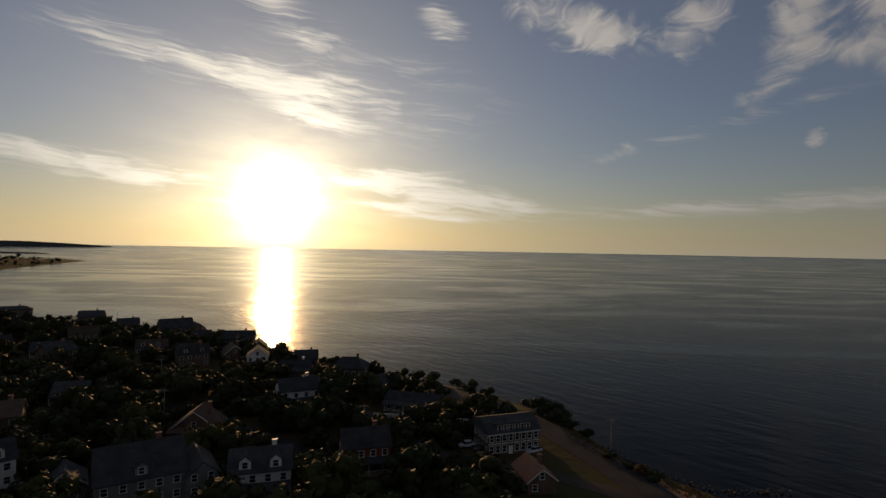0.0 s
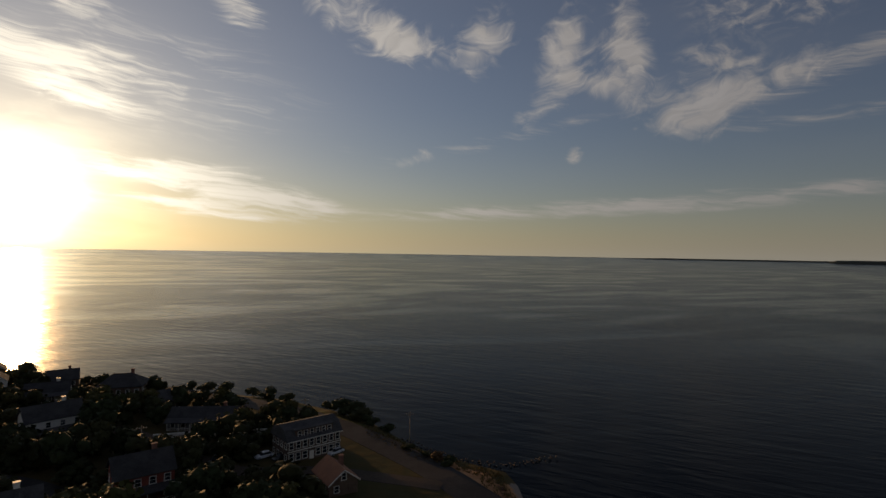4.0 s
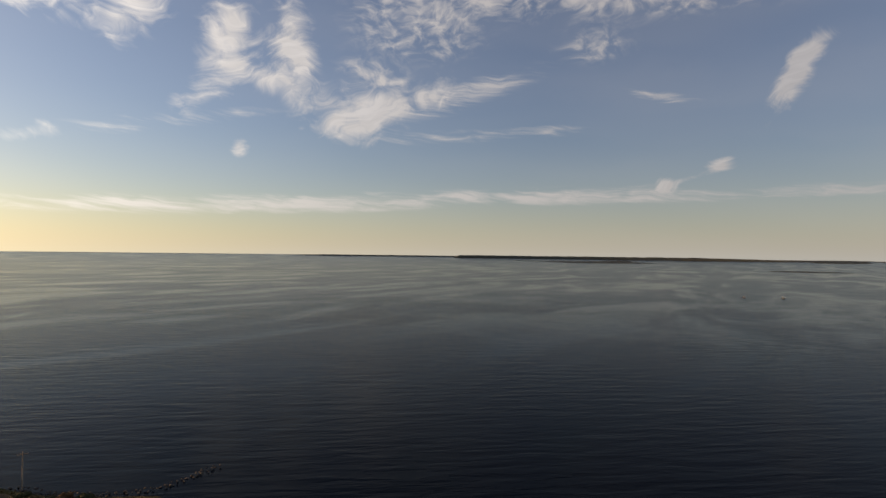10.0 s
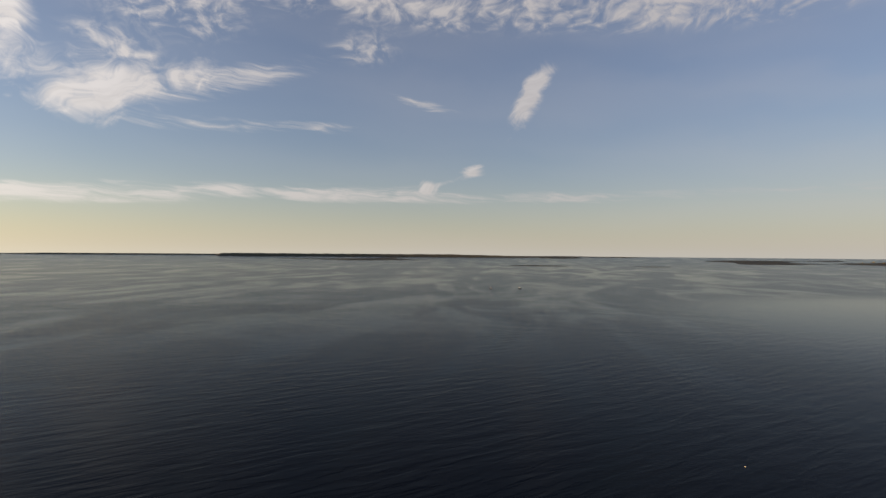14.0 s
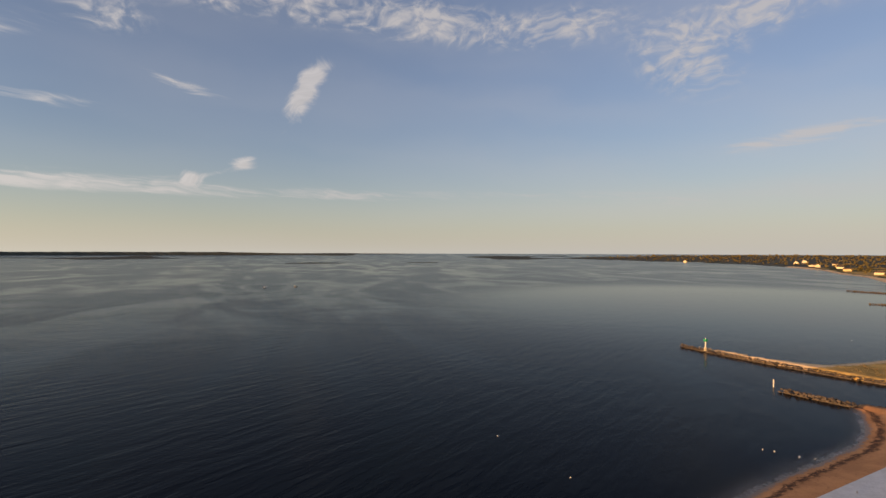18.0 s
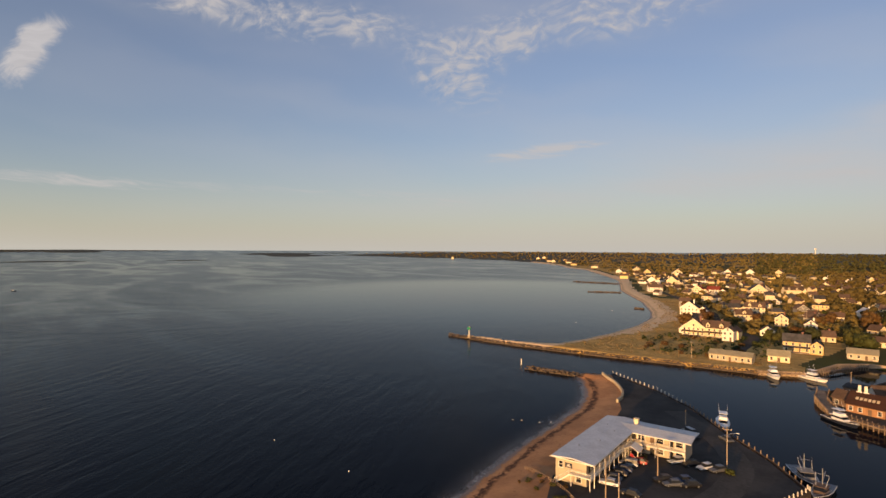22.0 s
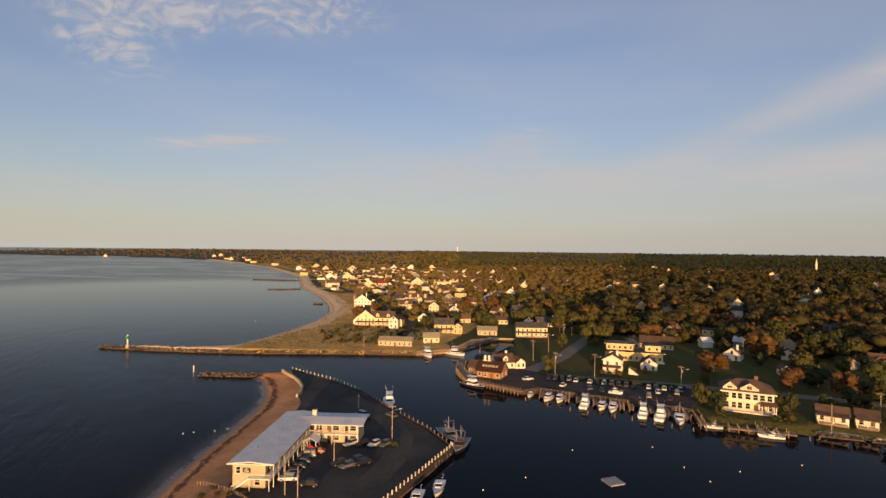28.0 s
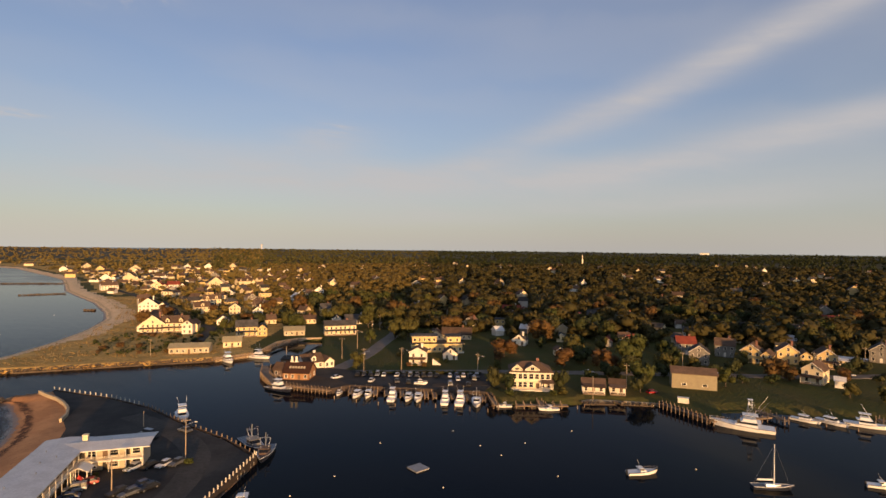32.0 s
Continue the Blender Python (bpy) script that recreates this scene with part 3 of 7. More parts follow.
def slab(bm, pts, z0, z1):
    """An upright prism over a plan outline that runs anticlockwise."""
    lo = [bm.verts.new((x, y, z0)) for x, y in pts]
    hi = [bm.verts.new((x, y, z1)) for x, y in pts]
    n = len(pts)
    for i in range(n):
        bm.faces.new((lo[i], lo[(i + 1) % n], hi[(i + 1) % n], hi[i]))
    bm.faces.new(lo[::-1]), bm.faces.new(hi)


def mesh_of(bm, material, name="part", smooth=False, bevel=0.0):
    if bevel:
        bmesh.ops.bevel(bm, geom=bm.edges[:], offset=bevel, segments=1, affect="EDGES", profile=0.5)
    bmesh.ops.recalc_face_normals(bm, faces=bm.faces[:])
    me = bpy.data.meshes.new(name)
    bm.to_mesh(me)
    bm.free()
    me.materials.append(material)
    if smooth:
        me.polygons.foreach_set("use_smooth", np.ones(len(me.polygons), bool))
    return me


def part(name, bm, material, parent, label="", smooth=False, bevel=0.0):
    ob = new(name, mesh_of(bm, material, name, smooth, bevel) if isinstance(bm, bmesh.types.BMesh) else bm)
    ob.parent = parent
    if label:
        ob["label"] = label
    return ob


def thing(name, label, category, m=None, group="", kind=""):
    ob = new(name)
    ob.empty_display_size = 0.2
    if m is not None:
        ob.matrix_world = m
    return tagged(ob, label, category, group, kind)


def B():
    return bmesh.new()


WHITE = mat("white_paint", (0.78, 0.72, 0.61), (0.66, 0.61, 0.52), 0.55, scale=0.4, fine=4.0, vary=0.06)
CREAM = mat("cream_clapboard", (0.72, 0.60, 0.38), (0.61, 0.50, 0.31), 0.65, scale=0.4, fine=5.0, vary=0.08)
YELLOW = mat("yellow_clapboard", (0.64, 0.47, 0.20), (0.54, 0.395, 0.175), 0.65, scale=0.4, fine=5.0, vary=0.08)
TAN = mat("tan_siding", (0.50, 0.42, 0.29), (0.43, 0.36, 0.25), 0.7, scale=0.4, fine=5.0, vary=0.08)
SHINGLE = mat("weathered_grey_shingle", (0.27, 0.25, 0.22), (0.17, 0.155, 0.135), 0.85, scale=0.5, fine=6.0, vary=0.15)
BROWN = mat("brown_shingle", (0.17, 0.11, 0.07), (0.10, 0.065, 0.045), 0.85, scale=0.5, fine=6.0, vary=0.12)
RED = mat("red_board_siding", (0.26, 0.065, 0.035), (0.17, 0.045, 0.03), 0.75, scale=0.5, fine=6.0, vary=0.1)
ROOF_GREY = mat("dark_grey_roof_shingle", (0.085, 0.08, 0.078), (0.05, 0.048, 0.047), 0.85, scale=0.4, fine=3.0, vary=0.25, spec=0.12)
ROOF_BROWN = mat("brown_roof_shingle", (0.13, 0.085, 0.06), (0.085, 0.058, 0.043), 0.85, scale=0.4, fine=3.0, vary=0.25, spec=0.12)
ROOF_RED = mat("red_roof_shingle", (0.24, 0.055, 0.035), (0.15, 0.04, 0.03), 0.85, scale=0.4, fine=3.0, vary=0.15, spec=0.12)
ROOF_TAN = mat("faded_tan_roof", (0.33, 0.29, 0.19), (0.25, 0.22, 0.15), 0.8, scale=0.4, fine=3.0, spec=0.12)
ROOF_PALE = mat("pale_membrane_roof", (0.62, 0.62, 0.62), (0.50, 0.50, 0.50), 0.6, scale=0.25, fine=2.0, bump=0.1)
BRICK = mat("chimney_brick", (0.24, 0.11, 0.075), (0.16, 0.08, 0.06), 0.85, scale=1.0, fine=8.0)
GLASS = mat("window_glass", (0.014, 0.016, 0.02), (0.01, 0.012, 0.015), 0.12, bump=0.0, spec=0.45)
CAR_GLASS = mat("tinted_car_glass", (0.02, 0.022, 0.026), (0.012, 0.014, 0.018), 0.4, bump=0.0, spec=0.35)
DARK = mat("dark_opening", (0.03, 0.026, 0.022), None, 0.8)
TIMBER = mat("weathered_timber", (0.26, 0.19, 0.125), (0.16, 0.115, 0.08), 0.85, scale=1.0, fine=8.0, vary=0.2)
WET_TIMBER = mat("dark_tarred_timber", (0.07, 0.05, 0.038), (0.04, 0.03, 0.025), 0.75, scale=1.0, fine=8.0, vary=0.2)
METAL = mat("galvanised_metal", (0.45, 0.46, 0.47), (0.35, 0.36, 0.37), 0.4, metal=0.85)
STEEL_DARK = mat("dark_metal", (0.05, 0.05, 0.055), None, 0.45, metal=0.6)
GEL = mat("white_gelcoat", (0.80, 0.79, 0.77), (0.72, 0.71, 0.69), 0.22, scale=0.8, bump=0.03, vary=0.05)
NAVY = mat("dark_blue_hull", (0.02, 0.026, 0.045), (0.015, 0.018, 0.03), 0.3, bump=0.03)
GREENP = mat("green_paint", (0.02, 0.30, 0.10), (0.02, 0.22, 0.08), 0.5)
ROCK = mat("jetty_rock", (0.13, 0.098, 0.07), (0.06, 0.047, 0.037), 0.9, scale=0.5, fine=3.0, bump=0.6, bump_d=0.1, vary=0.3)
SEAWALL = mat("concrete_seawall", (0.46, 0.38, 0.25), (0.36, 0.30, 0.21), 0.85, scale=0.4, fine=4.0)
# timber tone lightened, with direct sun put into the colour
POLE_WOOD = mat("sunlit_pale_pole", (0.40, 0.31, 0.21), (0.30, 0.23, 0.16), 0.8)
OLIVE = mat("olive_grey_siding", (0.29, 0.25, 0.16), (0.24, 0.205, 0.135), 0.75)
TYRE = mat("tyre_rubber", (0.02, 0.02, 0.02), None, 0.85)


# ---- houses ----
def window_meshes():
    f = B()
    # one welded frame with two lights, a meeting rail and a sill that stands forward
    xs, zs = (-0.60, -0.47, 0.47, 0.60), (-0.06, 0.06, 0.73, 0.80, 1.45, 1.54)
    solid = {(i, k) for i in range(3) for k in range(5) if not (i == 1 and k in (1, 3))}
    at = {(i, k, s): f.verts.new((xs[i] * (1.07 if k < 2 else 1.0), (-0.14 if k < 2 else -0.08) if s else 0.02, zs[k])) for i in range(4) for k in range(6) for s in (0, 1)}
    for i, k in solid:
        f.faces.new([at[i + a, k + c, 1] for a, c in ((0, 0), (1, 0), (1, 1), (0, 1))])
        f.faces.new([at[i + a, k + c, 0] for a, c in ((0, 1), (1, 1), (1, 0), (0, 0))])
        for (di, dk), (p, q) in (((0, -1), ((0, 0), (1, 0))), ((1, 0), ((1, 0), (1, 1))), ((0, 1), ((1, 1), (0, 1))), ((-1, 0), ((0, 1), (0, 0)))):
            if (i + di, k + dk) not in solid:
                f.faces.new([at[i + p[0], k + p[1], 0], at[i + q[0], k + q[1], 0], at[i + q[0], k + q[1], 1], at[i + p[0], k + p[1], 1]])
    p = B()
    box(p, 0, -0.004, 0.05, 1.02, 0.03, 1.42)
    return mesh_of(f, WHITE, "window"), mesh_of(p, GLASS, "pane")


WINDOW, PANE = window_meshes()


def add_window(house, x, y, z, turn=0.0, sx=1.0, sz=1.0):
    win = part("window", WINDOW, None, house)
    win.matrix_local = pose(x, y, z, 0, 0, turn) @ Matrix.Diagonal((sx, 1, sz, 1))
    part("pane", PANE, None, win)


def gable_body(bm, w, d, h, rise, along):
    """Walls of a house with gable ends; along 'x': the ridge runs across the front."""
    if along == "x":
        prof = [(-d / 2, -0.6), (d / 2, -0.6), (d / 2, h), (0, h + rise), (-d / 2, h)]
        loft(bm, [[(x, a, b) for a, b in prof] for x in (-w / 2, w / 2)])
    else:
        prof = [(-w / 2, -0.6), (w / 2, -0.6), (w / 2, h), (0, h + rise), (-w / 2, h)]
        loft(bm, [[(a, y, b) for a, b in prof] for y in (-d / 2, d / 2)])


def gable_roof(bm, w, d, h, rise, along, over=0.45, th=0.2):
    half, length = (d / 2, w / 2 + over) if along == "x" else (w / 2, d / 2 + over)
    k = rise / half
    for sgn in (-1, 1):
        a = [(0, h + rise + 0.02), (sgn * (half + over), h - over * k + 0.02), (sgn * (half + over), h - over * k + th), (0, h + rise + th * 1.15)]
        if along == "x":
            loft(bm, [[(x, p, q) for p, q in a] for x in (-length, length)])
        else:
            loft(bm, [[(p, y, q) for p, q in a] for y in (-length, length)])


def hip_roof(bm, w, d, h, rise, over=0.5):
    lo = [(-w / 2 - over, -d / 2 - over, h), (w / 2 + over, -d / 2 - over, h), (w / 2 + over, d / 2 + over, h), (-w / 2 - over, d / 2 + over, h)]
    e = max(min(w, d) / 2, 0.5)
    rx, ry = (w / 2 - e * 0.8, 0.0) if w >= d else (0.0, d / 2 - e * 0.8)
    hi = [(-rx - 0.15, -ry - 0.15, h + rise), (rx + 0.15, -ry - 0.15, h + rise), (rx + 0.15, ry + 0.15, h + rise), (-rx - 0.15, ry + 0.15, h + rise)]
    mid = [(x, y, z + 0.2) for x, y, z in lo]
    loft(bm, [lo, mid, hi])


def face_eye(x, y, turn=0.0):
    """Degrees by which a thing at x, y turns so that its front looks at the standpoint."""
    return math.degrees(math.atan2(-x, y)) + turn


YARDS = []
TAKEN = []      # circles kept free of trees: x, y, radius


def house(x, y, w, storeys=2, style="side", turn=0.0, walls=CREAM, roof=ROOF_GREY, d=0.0, label="", porch=False, chimney=True,
          dormers=0, wing=0.0, detail=2, pitch=0.75, absolute=None):
    """x, y: middle of the front wall's foot. style: side, front (gable to the front), hip or flat."""
    d = d or min(max(w * 0.75, 6.0), 10.0)
    rot = face_eye(x, y, turn) if absolute is None else absolute
    a = radians(rot)
    cx, cy = x - math.sin(a) * d / 2, y + math.cos(a) * d / 2
    z = max(z_at(cx, cy), 1.2)
    h = 2.75 * storeys + 0.3
    TAKEN.append((cx, cy, max(w, d) * 0.62 + (abs(wing) if wing else 0) * 0.4))
    # in front of each house a yard stays open
    TAKEN.append((x + math.sin(a) * 4.0, y - math.cos(a) * 4.0, w * 0.5))
    if detail and y < 0 and math.hypot(x, y) < 330:
        YARDS.append((x + math.sin(a) * 11.0, y - math.cos(a) * 11.0, w * 0.5))
        YARDS.append((x + math.sin(a) * 19.0, y - math.cos(a) * 19.0, w * 0.42))
    ob = thing("house", label or "wooden house with pitched roof among trees", "house", pose(cx, cy, z, 0, 0, rot), "houses of the town")
    b = B()
    rise = {"side": d, "front": w, "hip": min(w, d), "flat": 0.0}[style] / 2 * pitch
    if style in ("side", "front"):
        gable_body(b, w, d, h, rise, "x" if style == "side" else "y")
    else:
        box(b, 0, 0, -0.6, w, d, h + 0.6)
    part("wall", b, walls, ob)
    b = B()
    if style in ("side", "front"):
        gable_roof(b, w, d, h, rise, "x" if style == "side" else "y")
    elif style == "hip":
        hip_roof(b, w, d, h, rise)
    else:
        box(b, 0, 0, h, w + 0.7, d + 0.7, 0.35)
        box(b, 0, 0, h + 0.35, w * 0.96, d * 0.96, 0.12)
    part("roof", b, roof, ob)
    if chimney:
        b = B()
        box(b, w * 0.22, 0.4, h - 0.3, 0.9, 0.7, rise + 1.5)
        box(b, w * 0.22, 0.4, h + rise + 1.1, 1.1, 0.9, 0.18)
        part("chimney", b, BRICK if walls is not WHITE else WHITE, ob)
    if style == "front":      # white barge boards on the gable
        b = B()
        for s in (-1, 1):
            tube(b, (0, -d / 2 - 0.42, h + rise - 0.05), (s * (w / 2 + 0.4), -d / 2 - 0.42, h - 0.4 * rise / (w / 2) - 0.05), 0.16, n=4)
        part("barge_board", b, WHITE, ob, "white gable trim")
    if detail:
        n = max(2, int(w / 2.6))
        for s in range(storeys):
            zz = 0.85 + 2.75 * s
            for i in range(n):
                wx = -w / 2 + (i + 0.5) * w / n
                if s == 0 and i == n // 2:
                    bd = B()
                    box(bd, wx, -d / 2 - 0.03, 0.1, 1.05, 0.10, 2.1)
                    part("door", bd, BROWN if walls is not SHINGLE else WHITE, ob)
                    continue
                add_window(ob, wx, -d / 2 - 0.01, zz, 0, 1.05, 0.95)
            if detail > 1:
                for i in range(2):
                    wy = -d / 4 + i * d / 2
                    add_window(ob, w / 2 + 0.01, wy, zz, 90)
                    add_window(ob, -w / 2 - 0.01, wy, zz, -90)
        if style == "front" and rise > 2.2:
            add_window(ob, 0, -d / 2 - 0.01, h + 0.2)
    if porch:
        b = B()
        box(b, 0, -d / 2 - 1.25, -0.4, w * 0.96, 2.5, 0.85)
        part("porch_floor", b, TIMBER, ob)
        b = B()
        loft(b, [[(sx * w * 0.5, -d / 2, 3.3), (sx * w * 0.5, -d / 2 - 2.8, 2.75), (sx * w * 0.5, -d / 2 - 2.8, 2.95), (sx * w * 0.5, -d / 2, 3.5)] for sx in (-1, 1)])
        part("porch_roof", b, roof, ob)
        k = max(3, int(w / 2.8))
        for i in range(k):
            b = B()
            box(b, -w * 0.46 + i * w * 0.92 / (k - 1), -d / 2 - 2.4, 0.4, 0.18, 0.18, 2.5)
            part("porch_post", b, WHITE, ob)
        b = B()
        box(b, 0, -d / 2 - 2.4, 1.2, w * 0.92, 0.08, 0.1)
        for i in range(int(w * 3)):
            box(b, -w * 0.46 + (i + 0.5) * w * 0.92 / int(w * 3), -d / 2 - 2.4, 0.45, 0.05, 0.05, 0.76)
        part("railing", b, WHITE, ob)
    for i in range(dormers):
        px = -w / 2 + (i + 0.5) * w / dormers if dormers > 1 else 0.0
        b = B()
        prof = [(px - 1.1, h + 0.3), (px + 1.1, h + 0.3), (px + 1.1, h + 1.9), (px, h + 2.9), (px - 1.1, h + 1.9)]
        loft(b, [[(p, yy, q) for p, q in prof] for yy in (-d / 2 + 0.25, -d / 2 + 3.0)])
        dm = part("dormer", b, walls, ob)
        b = B()
        for s in (-1, 1):
            a4 = [(px, h + 2.92), (px + s * 1.4, h + 1.66), (px + s * 1.4, h + 1.82), (px, h + 3.12)]
            loft(b, [[(p, yy, q) for p, q in a4] for yy in (-d / 2 - 0.05, -d / 2 + 3.2)])
        part("dormer_roof", b, roof, dm)
        add_window(ob, px, -d / 2 + 0.24, h + 0.55, sz=0.85)
    if wing:      # a lower cross wing with its gable to the front, beside the main block
        s = 1 if wing > 0 else -1
        ww = abs(wing)
        ox, hw = s * (w / 2 + ww / 2 - 0.05), h - (1.2 if storeys > 1 else 0.2)
        b = B()
        prof = [(-ww / 2, -0.6), (ww / 2, -0.6), (ww / 2, hw), (0, hw + ww * 0.4), (-ww / 2, hw)]
        loft(b, [[(ox + p, yy, q) for p, q in prof] for yy in (-d / 2 - 1.4, d / 2 - 0.5)])
        part("wing_wall", b, walls, ob)
        b = B()
        for sg in (-1, 1):
            a4 = [(ox, hw + ww * 0.4 + 0.02), (ox + sg * (ww / 2 + 0.4), hw - 0.3), (ox + sg * (ww / 2 + 0.4), hw - 0.1), (ox, hw + ww * 0.4 + 0.24)]
            loft(b, [[(p, yy, q) for p, q in a4] for yy in (-d / 2 - 1.8, d / 2 - 0.2)])
        part("wing_roof", b, roof, ob)
        if detail:
            for sst in range(storeys):
                for q in ((-0.25, 0.25) if ww > 4 else (0,)):
                    add_window(ob, ox + q * ww, -d / 2 - 1.41, 0.85 + 2.6 * sst)
    return ob


# ---- vehicles ----
def car_proto(paint, van=False):
    L, W = 4.6, 1.8
    ob = thing("car", "parked car", "car", pose(0, 0, -60))
    b = B()
    hz = ((0.0, 0.42, 0.62), (0.08, 0.30, 0.74), (0.30, 0.24, 0.86), (0.70, 0.24, 0.92), (0.94, 0.28, 0.90), (1.0, 0.42, 0.72))
    loft(b, [[(L * (t - 0.5), s * W / 2 * k, zz) for s, k, zz in ((-1, 0.96, lo), (-1, 1.0, (lo + hi) / 2), (-1, 0.9, hi), (1, 0.9, hi), (1, 1.0, (lo + hi) / 2), (1, 0.96, lo))] for t, lo, hi in hz])
    body = part("body", b, paint, ob, bevel=0.03)
    b = B()
    base, top = ((-0.95, 1.9), (-0.35, 1.25)) if not van else ((-1.1, 2.2), (-0.6, 2.1))
    th = 1.46 if not van else 1.75
    lo = [(base[0], -0.80, 0.88), (base[1], -0.80, 0.9), (base[1], 0.80, 0.9), (base[0], 0.80, 0.88)]
    hi = [(top[0], -0.62, th), (top[1], -0.62, th), (top[1], 0.62, th), (top[0], 0.62, th)]
    loft(b, [lo, hi])
    part("window_glass", b, CAR_GLASS, ob, bevel=0.04)
    b = B()
    box(b, (top[0] + top[1]) / 2, 0, th - 0.02, top[1] - top[0] + 0.12, 1.3, 0.06)
    part("roof", b, paint, ob, bevel=0.02)
    for sx in (-1.4, 1.42):
        for sy in (-0.8, 0.8):
            b = B()
            tube(b, (sx, sy - 0.1, 0.33), (sx, sy + 0.1, 0.33), 0.33, n=12)
            wheel = part("wheel", b, TYRE, ob)
            b = B()
            tube(b, (sx, sy - 0.115, 0.33), (sx, sy + 0.115, 0.33), 0.2, n=8)
            part("rim", b, METAL, wheel)
    for sy in (-0.62, 0.62):
        b = B()
        box(b, -L / 2 + 0.03, sy, 0.60, 0.1, 0.34, 0.13)
        part("headlight", b, CAR_GLASS, ob)
    return ob


CAR_PAINTS = {
    "white": mat("white_car_paint", (0.72, 0.72, 0.72), None, 0.4, bump=0.0), "silver": mat("silver_car_paint", (0.36, 0.37, 0.39), None, 0.42, metal=0.1, bump=0.0),
    "black": mat("black_car_paint", (0.016, 0.016, 0.018), None, 0.4, bump=0.0), "red": mat("red_car_paint", (0.36, 0.02, 0.018), None, 0.4, bump=0.0),
    "grey": mat("grey_car_paint", (0.12, 0.125, 0.135), None, 0.4, metal=0.1, bump=0.0), "blue": mat("blue_car_paint", (0.03, 0.06, 0.14), None, 0.4, bump=0.0)}
CAR_KINDS = {k: car_proto(v, k in ("silver",)) for k, v in CAR_PAINTS.items()}
USED_KINDS = set()


def car(x, y, rot, paint, where="on the asphalt lot", z=None):
    ob = CAR_KINDS[paint]
    m = pose(x, y, (z_at(x, y) if z is None else z) + 0.02, 0, 0, rot)
    if paint in USED_KINDS:
        ob = copy_thing(ob, m)
    else:
        USED_KINDS.add(paint)
        ob.matrix_world = m
    return tagged(ob, f"{paint} car with dark windows parked {where}", "car", "parked cars")


# ---- boats ----
def hull_rings(L, W, free, draft=0.35, bow_rise=0.35, flare=1.0):
    rings = []
    for t in (0.0, 0.12, 0.3, 0.5, 0.68, 0.82, 0.92, 0.98, 1.0):
        k = 1.0 if t < 0.45 else max(1.0 - ((t - 0.45) / 0.55) ** 2.3, 0.02)
        k *= 0.9 + 0.1 * min(t / 0.3, 1)
        top = free * (1 + bow_rise * max(0, (t - 0.3) / 0.7) ** 1.6)
        x = L * (t - 0.5) + (0.0 if t < 1 else 0.1)
        keel = -draft * (1 - max(0, (t - 0.8) / 0.2) ** 2)
        rake = L * 0.09 * max(0.0, (t - 0.55) / 0.45) ** 1.5
        rings.append([(x + rake, -W / 2 * k, top), (x, -W / 2 * k * 0.85, 0.08), (x - rake * 0.3, 0, keel), (x, W / 2 * k * 0.85, 0.08), (x + rake, W / 2 * k, top)])
    return rings


